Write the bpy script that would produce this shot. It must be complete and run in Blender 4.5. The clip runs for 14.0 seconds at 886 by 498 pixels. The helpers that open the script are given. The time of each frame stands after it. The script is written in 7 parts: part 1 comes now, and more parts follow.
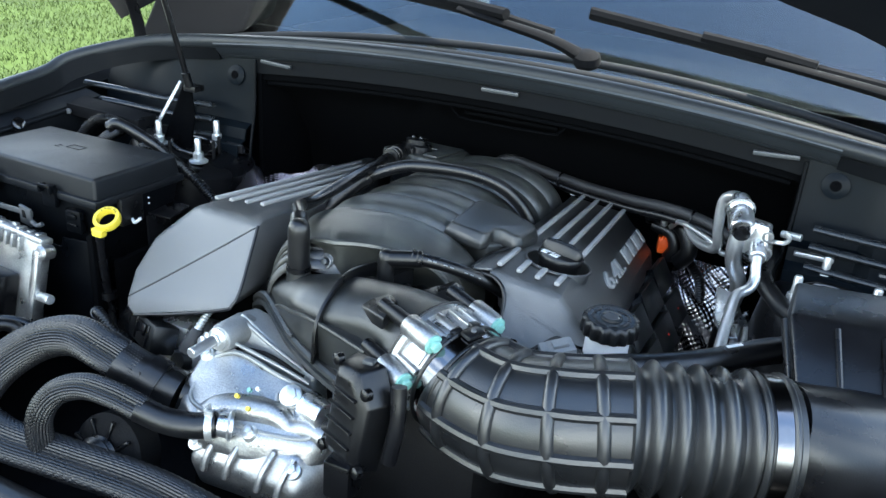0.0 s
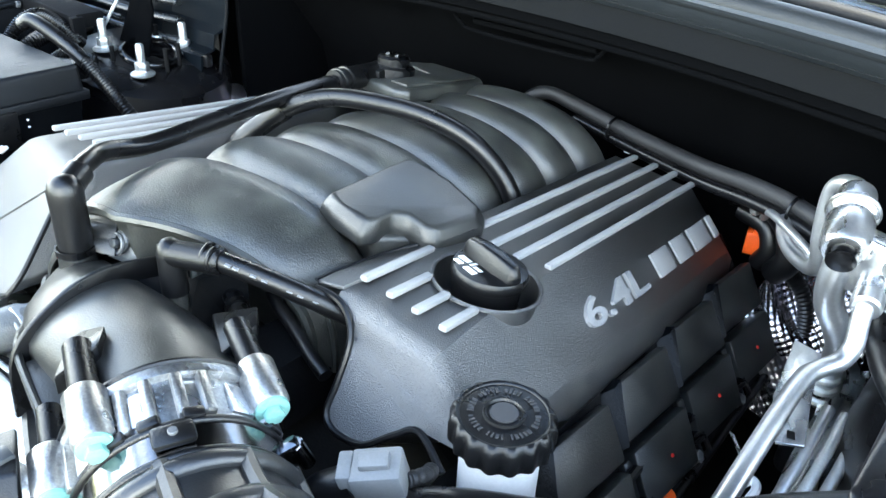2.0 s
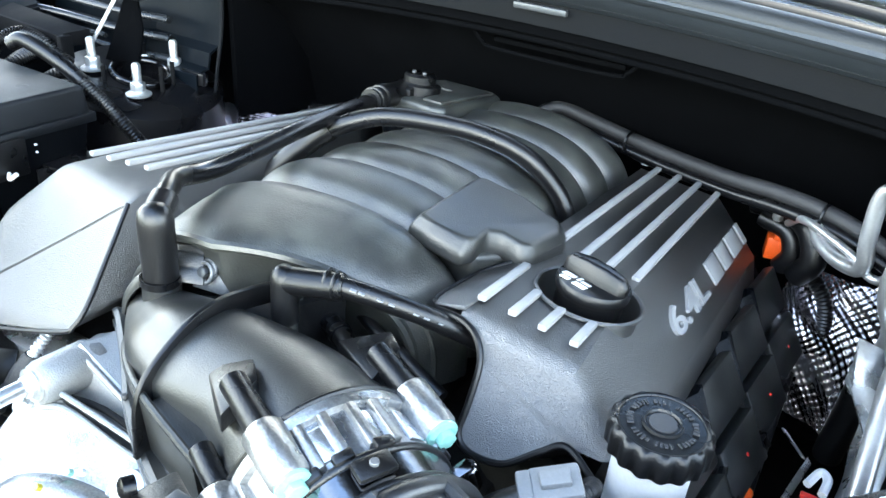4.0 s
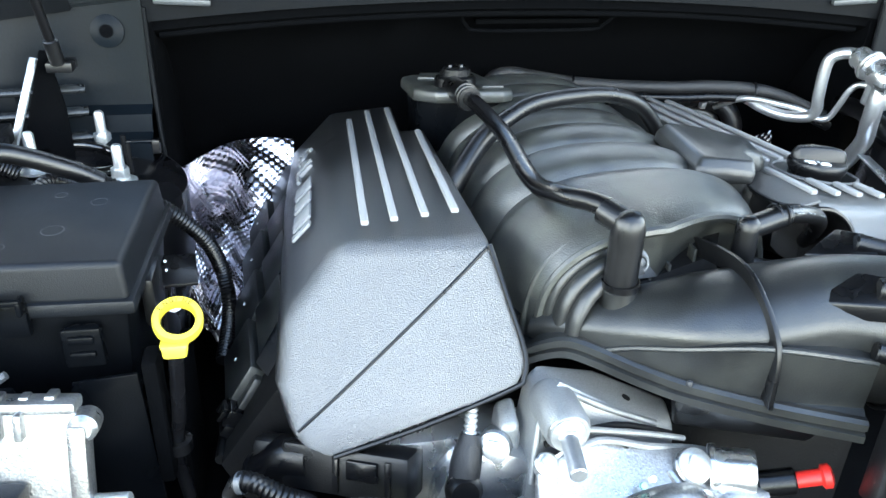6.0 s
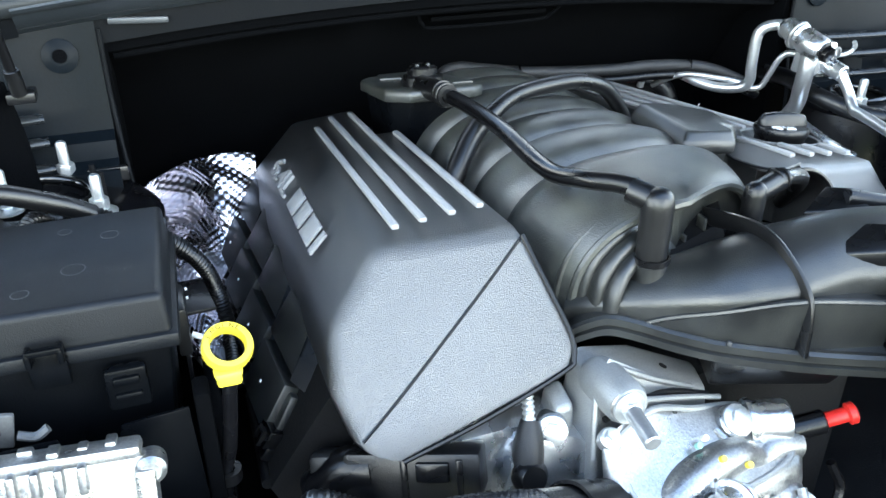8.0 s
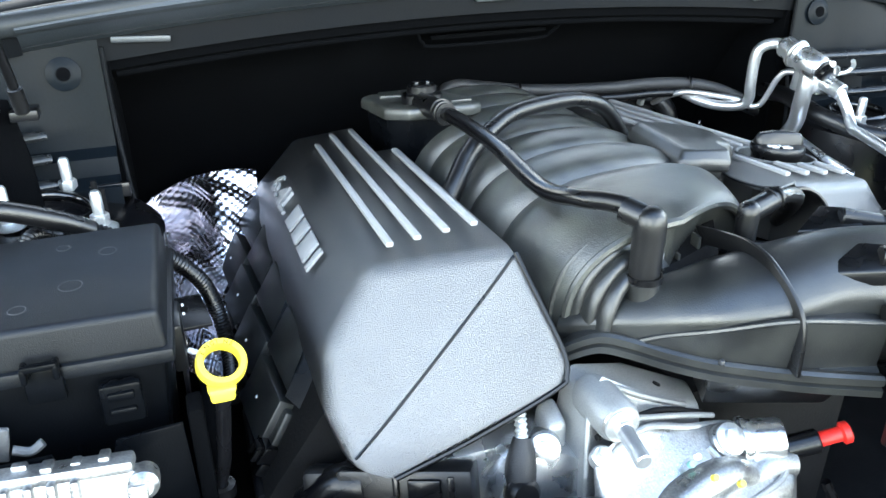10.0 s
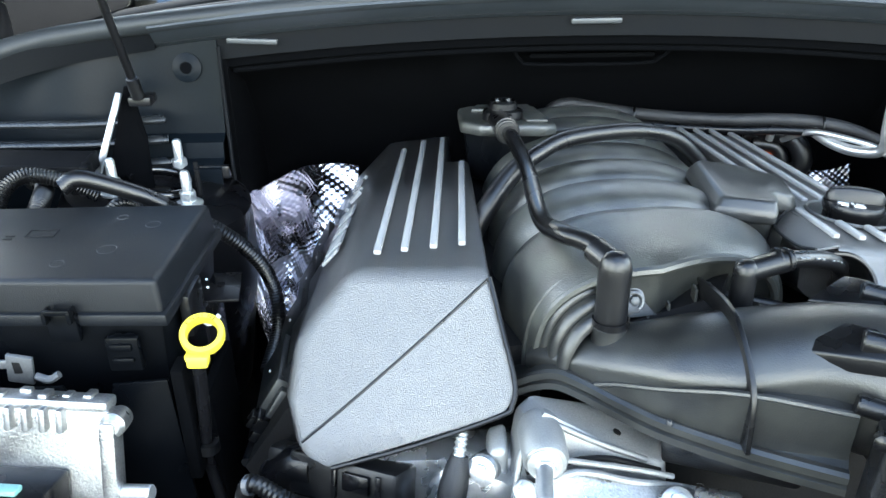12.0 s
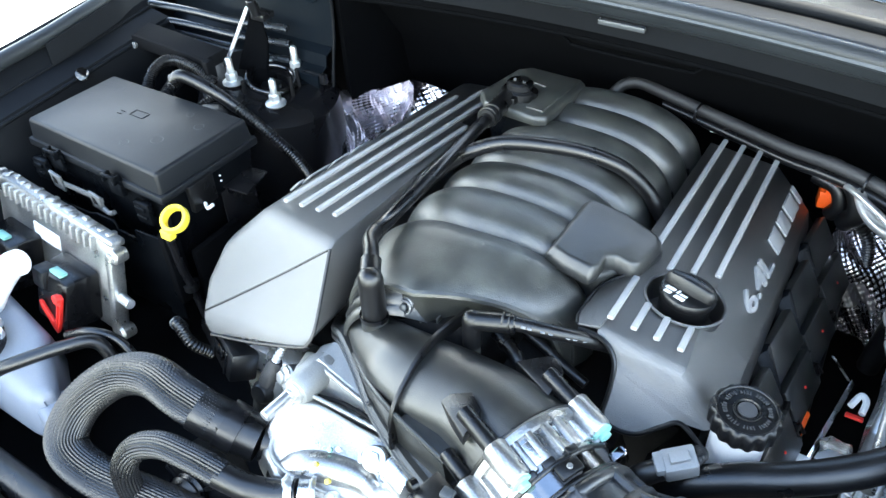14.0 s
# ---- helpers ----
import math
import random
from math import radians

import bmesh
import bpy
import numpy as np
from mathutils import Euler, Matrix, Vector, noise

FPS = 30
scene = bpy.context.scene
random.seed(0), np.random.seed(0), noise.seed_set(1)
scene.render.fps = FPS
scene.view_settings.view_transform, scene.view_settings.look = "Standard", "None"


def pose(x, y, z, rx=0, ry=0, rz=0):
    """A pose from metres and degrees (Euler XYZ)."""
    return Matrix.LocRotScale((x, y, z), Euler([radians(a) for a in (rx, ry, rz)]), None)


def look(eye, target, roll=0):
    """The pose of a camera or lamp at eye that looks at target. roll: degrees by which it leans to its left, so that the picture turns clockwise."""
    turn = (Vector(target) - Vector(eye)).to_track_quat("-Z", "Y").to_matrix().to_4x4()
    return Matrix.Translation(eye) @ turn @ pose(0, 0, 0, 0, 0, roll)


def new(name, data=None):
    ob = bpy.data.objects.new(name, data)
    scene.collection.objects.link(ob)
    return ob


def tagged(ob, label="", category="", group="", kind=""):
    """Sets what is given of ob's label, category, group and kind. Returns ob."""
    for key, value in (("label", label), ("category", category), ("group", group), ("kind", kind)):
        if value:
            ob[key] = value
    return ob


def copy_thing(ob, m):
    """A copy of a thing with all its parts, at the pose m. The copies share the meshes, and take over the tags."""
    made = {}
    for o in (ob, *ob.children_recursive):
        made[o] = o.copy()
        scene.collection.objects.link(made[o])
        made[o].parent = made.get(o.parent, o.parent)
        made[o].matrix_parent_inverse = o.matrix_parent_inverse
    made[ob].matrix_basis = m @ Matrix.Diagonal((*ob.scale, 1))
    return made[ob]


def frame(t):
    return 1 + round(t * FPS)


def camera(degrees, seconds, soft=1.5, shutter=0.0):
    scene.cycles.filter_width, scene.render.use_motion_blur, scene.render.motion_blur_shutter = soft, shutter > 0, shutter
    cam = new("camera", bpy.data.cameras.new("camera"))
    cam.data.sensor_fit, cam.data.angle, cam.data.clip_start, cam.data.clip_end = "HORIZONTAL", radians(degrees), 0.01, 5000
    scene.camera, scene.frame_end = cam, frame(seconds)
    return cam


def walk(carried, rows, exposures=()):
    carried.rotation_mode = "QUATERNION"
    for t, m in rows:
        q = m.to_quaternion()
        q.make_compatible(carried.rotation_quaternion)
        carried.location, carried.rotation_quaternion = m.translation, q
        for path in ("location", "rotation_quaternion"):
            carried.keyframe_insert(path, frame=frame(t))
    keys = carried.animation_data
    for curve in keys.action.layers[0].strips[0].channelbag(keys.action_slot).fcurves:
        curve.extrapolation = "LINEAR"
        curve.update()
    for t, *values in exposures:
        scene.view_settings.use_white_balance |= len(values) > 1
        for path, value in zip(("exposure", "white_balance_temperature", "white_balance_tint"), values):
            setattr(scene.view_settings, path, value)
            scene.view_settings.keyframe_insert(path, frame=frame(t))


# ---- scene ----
cam = camera(57.6, 14.0)
PATH = [
    (0, (0.525, -0.832, 1.523), (-0.195, 0.857, 0.73), 4.6),
    (0.5, (0.458, -0.612, 1.498), (-0.158, 1.072, 0.613), 5.4),
    (1, (0.501, -0.429, 1.465), (-0.307, 1.119, 0.49), 4.7),
    (1.5, (0.566, -0.31, 1.432), (-0.42, 1.114, 0.432), 4.0),
    (2, (0.59, -0.27, 1.419), (-0.484, 1.09, 0.422), 2.9),
    (2.2, (0.591, -0.268, 1.419), (-0.498, 1.082, 0.425), 2.9),
    (4.3, (0.372, -0.434, 1.415), (-0.387, 1.159, 0.474), 5.6),
    (4.5, (0.27, -0.486, 1.411), (-0.321, 1.182, 0.48), 6.1),
    (5, (0.068, -0.562, 1.428), (-0.107, 1.206, 0.509), 5.6),
    (5.5, (-0.131, -0.579, 1.439), (0.04, 1.2, 0.54), 4.5),
    (6, (-0.321, -0.575, 1.411), (0.011, 1.157, 0.468), 1.9),
    (6.5, (-0.431, -0.559, 1.41), (0.077, 1.119, 0.447), -0.0),
    (7, (-0.461, -0.548, 1.405), (0.143, 1.102, 0.449), 0.4),
    (7.5, (-0.458, -0.545, 1.414), (0.154, 1.107, 0.466), -0.2),
    (8, (-0.459, -0.546, 1.413), (0.15, 1.108, 0.468), -0.0),
    (10.5, (-0.437, -0.561, 1.42), (0.146, 1.128, 0.521), -0.1),
    (11, (-0.404, -0.59, 1.421), (0.126, 1.126, 0.541), 0.1),
    (11.5, (-0.337, -0.621, 1.426), (-0.008, 1.149, 0.553), 0.4),
    (12, (-0.205, -0.62, 1.448), (-0.19, 1.16, 0.534), -0.8),
    (12.5, (-0.024, -0.593, 1.472), (-0.3, 1.148, 0.527), -1.7),
    (13, (0.149, -0.582, 1.527), (-0.582, 0.946, 0.464), -1.7),
    (13.3, (0.278, -0.563, 1.593), (-0.585, 0.804, 0.415), -2.7),
    (13.5, (0.342, -0.556, 1.629), (-0.585, 0.774, 0.458), -3.8),
    (14, (0.409, -0.511, 1.724), (-0.447, 0.755, 0.434), -2.8),
]
walk(cam, [(t, look(eye, target, roll)) for t, eye, target, roll in PATH], exposures=[(0, 2.42, 6450, 2), (0.5, 2.85, 6700, 2), (1.5, 3.36, 6850, 2), (4.5, 3.6, 6800, 2), (5, 3.62, 6800, 2), (6, 3.33, 6800, 2), (7.5, 3.09, 6750, 2), (10.5, 3.4, 6800, 2), (11.5, 3.4, 6800, 2), (12.5, 3.14, 6800, 2), (13, 3.3, 6800, 2), (14, 3.42, 6800, 2)])

# ---- light ----
world = bpy.data.worlds.new("sky")
scene.world = world
world.use_nodes = True
wn = world.node_tree
wn.nodes.clear()
w_out = wn.nodes.new("ShaderNodeOutputWorld")
w_bg = wn.nodes.new("ShaderNodeBackground")
w_sky = wn.nodes.new("ShaderNodeTexSky")
w_sky.sky_type = "NISHITA"
w_sky.sun_disc = False
SUN_ELEV, SUN_AZ = radians(73), radians(60)   # high, behind the raised hood
w_sky.sun_elevation, w_sky.sun_rotation = SUN_ELEV, SUN_AZ
w_sky.air_density, w_sky.dust_density, w_sky.ozone_density = 1.0, 0.15, 1.5
# scattered fair-weather clouds over the whole sky
w_tc = wn.nodes.new("ShaderNodeTexCoord")
w_map = wn.nodes.new("ShaderNodeMapping")
w_map.inputs["Scale"].default_value = (1.0, 1.0, 2.6)
w_no = wn.nodes.new("ShaderNodeTexNoise")
w_no.inputs["Scale"].default_value, w_no.inputs["Detail"].default_value = 2.6, 6
w_ramp = wn.nodes.new("ShaderNodeValToRGB")
w_ramp.color_ramp.elements[0].position, w_ramp.color_ramp.elements[1].position = 0.44, 0.62
w_mix = wn.nodes.new("ShaderNodeMix")
w_mix.data_type = "RGBA"
w_mix.inputs[7].default_value = (15, 15.4, 16.0, 1)
wn.links.new(w_tc.outputs["Generated"], w_map.inputs["Vector"])
wn.links.new(w_map.outputs["Vector"], w_no.inputs["Vector"])
wn.links.new(w_no.outputs["Fac"], w_ramp.inputs["Fac"])
w_sep = wn.nodes.new("ShaderNodeSeparateXYZ")
w_thin = wn.nodes.new("ShaderNodeMapRange")   # clouds crowd towards the horizon and thin out overhead
w_thin.inputs["From Min"].default_value, w_thin.inputs["From Max"].default_value = 0.25, 0.85
w_thin.inputs["To Min"].default_value, w_thin.inputs["To Max"].default_value = 1.0, 0.0
w_mul = wn.nodes.new("ShaderNodeMath")
w_mul.operation = "MULTIPLY"
wn.links.new(w_tc.outputs["Generated"], w_sep.inputs["Vector"])
wn.links.new(w_sep.outputs["Z"], w_thin.inputs["Value"])
wn.links.new(w_ramp.outputs["Color"], w_mul.inputs[0])
wn.links.new(w_thin.outputs["Result"], w_mul.inputs[1])
wn.links.new(w_mul.outputs[0], w_mix.inputs[0])
wn.links.new(w_sky.outputs["Color"], w_mix.inputs[6])
wn.links.new(w_mix.outputs[2], w_bg.inputs["Color"])
w_bg.inputs["Strength"].default_value = 0.13
wn.links.new(w_bg.outputs["Background"], w_out.inputs["Surface"])

sun_data = bpy.data.lights.new("sun", "SUN")
sun_data.energy, sun_data.angle, sun_data.color = 4.0, radians(0.5), (1.0, 0.95, 0.88)
sun = new("sun", sun_data)
SUN_DIR = Vector((math.sin(SUN_AZ) * math.cos(SUN_ELEV), math.cos(SUN_AZ) * math.cos(SUN_ELEV), math.sin(SUN_ELEV)))
sun.matrix_world = look(SUN_DIR * 20, (0, 0, 0))


# ---- materials ----
def pbr(name, color, rough=0.5, metal=0.0, grain=400.0, bump=0.0, vary=0.25, blotch=12.0, spec=0.5, rvary=0.1, coat=0.0,
        dirt=None, dirt_amount=0.0, ior=1.5, relief=0.001):
    """A principled surface with fine grain, broad blotches and an optional dust layer."""
    m = bpy.data.materials.new(name)
    m.use_nodes = True
    nt = m.node_tree
    b = nt.nodes["Principled BSDF"]
    tc = nt.nodes.new("ShaderNodeTexCoord")
    fine, broad = nt.nodes.new("ShaderNodeTexNoise"), nt.nodes.new("ShaderNodeTexNoise")
    fine.inputs["Scale"].default_value, fine.inputs["Detail"].default_value = grain, 3
    broad.inputs["Scale"].default_value, broad.inputs["Detail"].default_value = blotch, 5
    for n in (fine, broad):
        nt.links.new(tc.outputs["Object"], n.inputs["Vector"])
    mul = nt.nodes.new("ShaderNodeMath")
    mul.operation = "MULTIPLY_ADD"
    mul.inputs[1].default_value, mul.inputs[2].default_value = 0.5, 0.0
    add = nt.nodes.new("ShaderNodeMath")
    add.operation = "MULTIPLY_ADD"
    add.inputs[1].default_value = 0.5
    nt.links.new(fine.outputs["Fac"], mul.inputs[0])
    nt.links.new(broad.outputs["Fac"], add.inputs[0])
    nt.links.new(mul.outputs[0], add.inputs[2])
    ramp = nt.nodes.new("ShaderNodeMapRange")
    ramp.inputs["From Min"].default_value, ramp.inputs["From Max"].default_value = 0.3, 0.7
    ramp.inputs["To Min"].default_value, ramp.inputs["To Max"].default_value = 1 - vary, 1 + vary
    nt.links.new(add.outputs[0], ramp.inputs["Value"])
    scale = nt.nodes.new("ShaderNodeVectorMath")
    scale.operation = "SCALE"
    scale.inputs[0].default_value = color
    nt.links.new(ramp.outputs["Result"], scale.inputs["Scale"])
    out = scale.outputs["Vector"]
    rr = nt.nodes.new("ShaderNodeMapRange")
    rr.inputs["From Min"].default_value, rr.inputs["From Max"].default_value = 0.3, 0.7
    rr.inputs["To Min"].default_value, rr.inputs["To Max"].default_value = max(0.02, rough - rvary), min(1, rough + rvary)
    nt.links.new(broad.outputs["Fac"], rr.inputs["Value"])
    nt.links.new(rr.outputs["Result"], b.inputs["Roughness"])
    if dirt:
        patch = nt.nodes.new("ShaderNodeTexNoise")
        patch.inputs["Scale"].default_value, patch.inputs["Detail"].default_value = 28, 8
        nt.links.new(tc.outputs["Object"], patch.inputs["Vector"])
        pr = nt.nodes.new("ShaderNodeMapRange")
        pr.inputs["From Min"].default_value, pr.inputs["From Max"].default_value = 0.42, 0.72
        pr.inputs["To Max"].default_value = dirt_amount
        nt.links.new(patch.outputs["Fac"], pr.inputs["Value"])
        mx = nt.nodes.new("ShaderNodeMix")
        mx.data_type = "RGBA"
        nt.links.new(pr.outputs["Result"], mx.inputs[0])
        nt.links.new(out, mx.inputs[6])
        mx.inputs[7].default_value = (*dirt, 1)
        out = mx.outputs[2]
    nt.links.new(out, b.inputs["Base Color"])
    b.inputs["Metallic"].default_value = metal
    b.inputs["Specular IOR Level"].default_value = spec
    b.inputs["Coat Weight"].default_value = coat
    b.inputs["Coat Roughness"].default_value = rough
    b.inputs["IOR"].default_value = ior
    if bump:
        bp = nt.nodes.new("ShaderNodeBump")
        bp.inputs["Strength"].default_value, bp.inputs["Distance"].default_value = bump, relief
        nt.links.new(fine.outputs["Fac"], bp.inputs["Height"])
        nt.links.new(bp.outputs["Normal"], b.inputs["Normal"])
    return m


DUST = (0.145, 0.150, 0.122)
COVER = pbr("textured_black_plastic", (0.0040, 0.0042, 0.0048), 0.30, grain=1000, bump=1.0, vary=0.7, spec=1.0, rvary=0.012, blotch=9, ior=1.92, relief=0.0012)
COVER_EDGE = pbr("cover_edge_plastic", (0.004, 0.004, 0.0045), 0.35, vary=0.2)
SILVER = pbr("silver_paint", (0.29, 0.29, 0.288), 0.52, metal=0.0, grain=900, bump=0.15, vary=0.12)
PLENUM = pbr("dusty_nylon", (0.024, 0.0248, 0.0225), 0.41, grain=600, bump=0.5, vary=0.35, spec=0.75, dirt=DUST, dirt_amount=0.26, blotch=14, ior=1.65)
DUCTING = pbr("clean_nylon", (0.0105, 0.0110, 0.0112), 0.36, grain=700, bump=0.3, vary=0.3, spec=0.62, dirt=DUST, dirt_amount=0.09, blotch=10, ior=1.58)
NYLON = pbr("black_nylon", (0.0038, 0.0039, 0.0045), 0.31, grain=700, bump=0.25, vary=0.3, spec=0.48)
GLOSSY = pbr("smooth_black_plastic", (0.003, 0.003, 0.0036), 0.26, grain=500, bump=0.1, vary=0.3, spec=0.4)
RUBBER = pbr("black_rubber", (0.0042, 0.0042, 0.0048), 0.32, grain=800, bump=0.25, vary=0.3, spec=0.6)
DUCT = pbr("ribbed_duct_rubber", (0.011, 0.0115, 0.0125), 0.34, grain=600, bump=0.2, vary=0.25, spec=0.85)
SATIN = pbr("satin_box_plastic", (0.0034, 0.0044, 0.0062), 0.46, grain=900, bump=0.3, vary=0.3, spec=0.36, rvary=0.05)
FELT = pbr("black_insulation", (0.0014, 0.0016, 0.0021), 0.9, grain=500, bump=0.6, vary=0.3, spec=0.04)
DARK = pbr("dark_cast_iron", (0.004, 0.004, 0.0045), 0.7, grain=300, bump=0.5, vary=0.4, spec=0.2)
STEEL = pbr("black_painted_steel", (0.005, 0.005, 0.006), 0.30, grain=400, bump=0.1, vary=0.3)
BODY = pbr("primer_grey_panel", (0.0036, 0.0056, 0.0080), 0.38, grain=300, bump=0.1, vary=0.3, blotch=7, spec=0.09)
PAINT = pbr("black_car_paint", (0.005, 0.006, 0.008), 0.45, grain=300, bump=0.02, vary=0.2, spec=0.16)
FLANGE = pbr("dull_black_flange", (0.0036, 0.0043, 0.0055), 0.6, grain=400, bump=0.2, vary=0.3, spec=0.11)
WIPER = pbr("matt_wiper_paint", (0.0035, 0.0037, 0.0045), 0.75, grain=500, bump=0.2, vary=0.3, spec=0.1)
SEAL = pbr("grey_seal_rubber", (0.020, 0.0225, 0.025), 0.42, grain=500, bump=0.3, vary=0.25, spec=0.35)
LIP = pbr("cowl_lip_plastic", (0.031, 0.037, 0.044), 0.42, grain=500, bump=0.2, vary=0.2, blotch=6)
COWL = pbr("cowl_plastic", (0.008, 0.0090, 0.0108), 0.55, grain=500, bump=0.3, vary=0.25, spec=0.16)
CAST = pbr("cast_aluminium", (0.40, 0.40, 0.395), 0.36, metal=0.9, grain=420, bump=0.45, vary=0.35, blotch=24, rvary=0.14)
SANDCAST = pbr("sand_cast_aluminium", (0.35, 0.355, 0.35), 0.48, metal=0.6, grain=700, bump=0.5, vary=0.2, blotch=24, rvary=0.08)
TRAY = pbr("dull_tray_plastic", (0.0022, 0.0027, 0.0036), 0.30, grain=600, bump=0.2, vary=0.3, spec=0.11)
MACHINED = pbr("machined_aluminium", (0.78, 0.79, 0.80), 0.28, metal=0.95, grain=300, bump=0.15, vary=0.1, blotch=30)
PIPE = pbr("aluminium_pipe", (0.62, 0.63, 0.64), 0.35, metal=0.88, grain=300, bump=0.1, vary=0.1)
ZINC = pbr("zinc_plated_steel", (0.74, 0.75, 0.74), 0.33, metal=0.8, grain=500, bump=0.2, vary=0.15)
YELLOW = pbr("yellow_plastic", (0.80, 0.62, 0.06), 0.38, grain=500, bump=0.1, vary=0.1)
RED = pbr("red_plastic", (0.60, 0.025, 0.02), 0.36, grain=500, bump=0.1, vary=0.15)
ORANGE = pbr("orange_plastic", (0.82, 0.10, 0.012), 0.40, grain=500, bump=0.1, vary=0.15)
TEAL = pbr("green_seal_plastic", (0.22, 0.46, 0.40), 0.4, grain=500, bump=0.1, vary=0.15)
WHITE = pbr("white_polyethylene", (0.80, 0.80, 0.80), 0.42, grain=400, bump=0.1, vary=0.06)
# white plastic darkened to blue-grey: the tank's shade is in this colour
SHADED_TANK = pbr("shaded_tank_plastic", (0.17, 0.19, 0.23), 0.42, grain=400, bump=0.1, vary=0.08)
CLIP = pbr("dull_zinc_clip", (0.075, 0.08, 0.085), 0.4, metal=0.4, grain=400, bump=0.1, vary=0.1)
GREYC = pbr("grey_connector_plastic", (0.19, 0.195, 0.20), 0.45, grain=500, bump=0.15, vary=0.12)
PRINT = pbr("white_print", (0.75, 0.76, 0.77), 0.5, grain=500, vary=0.08)
SHINY = pbr("gloss_black_enamel", (0.004, 0.004, 0.0045), 0.12, grain=300, bump=0.04, vary=0.2, spec=0.9)
# panel paint in a lighter, glossier copy that carries the ribs' highlights
RIB_HIGHLIGHT = pbr("rib_highlight_paint", (0.016, 0.018, 0.020), 0.24, grain=300, bump=0.06, vary=0.2, spec=0.6)
DULLMETAL = pbr("dull_grey_metal", (0.16, 0.165, 0.17), 0.42, metal=0.5, grain=400, bump=0.3, vary=0.2)
GREYPRINT = pbr("grey_print", (0.035, 0.036, 0.039), 0.5, grain=500, vary=0.1)
HOSEPRINT = pbr("pale_hose_print", (0.22, 0.23, 0.24), 0.5, grain=500, vary=0.1)
CLAMP = pbr("dark_bright_steel", (0.20, 0.20, 0.21), 0.16, metal=1.0, grain=300, bump=0.05, vary=0.1)
TAPE = pbr("black_cloth_tape", (0.015, 0.015, 0.016), 0.5, grain=900, bump=0.6, vary=0.4)
CONCRETE = pbr("pale_concrete", (0.50, 0.49, 0.46), 0.85, grain=60, bump=0.4, vary=0.18, blotch=1.4, spec=0.2)


BRAID = pbr("braided_sleeve", (0.009, 0.009, 0.010), 0.30, grain=900, bump=0.4, vary=0.6, spec=0.6)
FOIL = pbr("embossed_foil", (0.67, 0.64, 0.68), 0.25, metal=1.0, grain=300, bump=0.1, vary=0.1)
ADDED_ASPHALT = pbr("added_dark_asphalt", (0.05, 0.05, 0.052), 0.85, grain=90, bump=0.5, vary=0.3, blotch=1.1, spec=0.2)
GRASS = pbr("lawn_blades", (0.052, 0.076, 0.022), 0.7, grain=40, vary=0.25, blotch=3, spec=0.12)
SOIL = pbr("lawn_ground", (0.045, 0.068, 0.018), 0.9, grain=30, vary=0.5, blotch=1.5, spec=0.1)

GLASS = bpy.data.materials.new("windscreen_glass")
GLASS.use_nodes = True
_g = GLASS.node_tree.nodes["Principled BSDF"]
_g.inputs["Base Color"].default_value = (0.75, 0.85, 0.85, 1)
_g.inputs["Transmission Weight"].default_value = 1.0
_g.inputs["Roughness"].default_value = 0.02
_g.inputs["IOR"].default_value = 1.5


# ---- mesh tools: each returns (vertices, faces) in world metres ----
def merge(*geoms):
    vs, fs = [], []
    for v, f in geoms:
        n = len(vs)
        vs += [tuple(p) for p in v]
        fs += [tuple(i + n for i in q) for q in f]
    return vs, fs


def moved(geom, m):
    return [tuple(m @ Vector(p)) for p in geom[0]], geom[1]


def from_bm(bm):
    bm.verts.index_update()
    out = [tuple(v.co) for v in bm.verts], [tuple(v.index for v in f.verts) for f in bm.faces]
    bm.free()
    return out


def bevelled(geom, width, segments=2, angle=25, only=None):
    bm = bmesh.new()
    vs = [bm.verts.new(p) for p in geom[0]]
    for f in geom[1]:
        try:
            bm.faces.new([vs[i] for i in f])
        except ValueError:
            pass
    bmesh.ops.recalc_face_normals(bm, faces=bm.faces)
    edges = [e for e in bm.edges if len(e.link_faces) == 2 and e.calc_face_angle(0) > radians(angle) and (only is None or only((e.verts[0].co + e.verts[1].co) / 2))]
    bmesh.ops.bevel(bm, geom=edges, offset=width, segments=segments, profile=0.5, affect="EDGES", clamp_overlap=True)
    return from_bm(bm)


def box(c, s, bevel=0.003, m=None, segments=2):
    x, y, z = (k / 2 for k in s)
    v = [(a, b, d) for a in (-x, x) for b in (-y, y) for d in (-z, z)]
    f = [(0, 1, 3, 2), (4, 6, 7, 5), (0, 4, 5, 1), (2, 3, 7, 6), (0, 2, 6, 4), (1, 5, 7, 3)]
    g = (v, f)
    if bevel:
        g = bevelled(g, min(bevel, min(s) * 0.45), segments)
    return moved(g, Matrix.Translation(c) @ (m or Matrix()))


def aim(p, d, up=(0, 0, 1)):
    """A frame at p whose z runs along d."""
    z = Vector(d).normalized()
    u = Vector(up)
    if abs(z.dot(u)) > 0.98:
        u = Vector((0, 1, 0))
    x = u.cross(z).normalized()
    y = z.cross(x)
    return Matrix(((x.x, y.x, z.x, p[0]), (x.y, y.y, z.y, p[1]), (x.z, y.z, z.z, p[2]), (0, 0, 0, 1)))


def lathe(profile, m=None, n=28):
    """Turns (radius, height) pairs about the local z."""
    vs, fs = [], []
    for r, h in profile:
        vs += [(r * math.cos(6.28318531 * k / n), r * math.sin(6.28318531 * k / n), h) for k in range(n)]
    for i in range(len(profile) - 1):
        fs += [(i * n + k, i * n + (k + 1) % n, (i + 1) * n + (k + 1) % n, (i + 1) * n + k) for k in range(n)]
    fs.append(tuple(range(n))[::-1])
    fs.append(tuple((len(profile) - 1) * n + k for k in range(n)))
    return moved((vs, fs), m or Matrix())


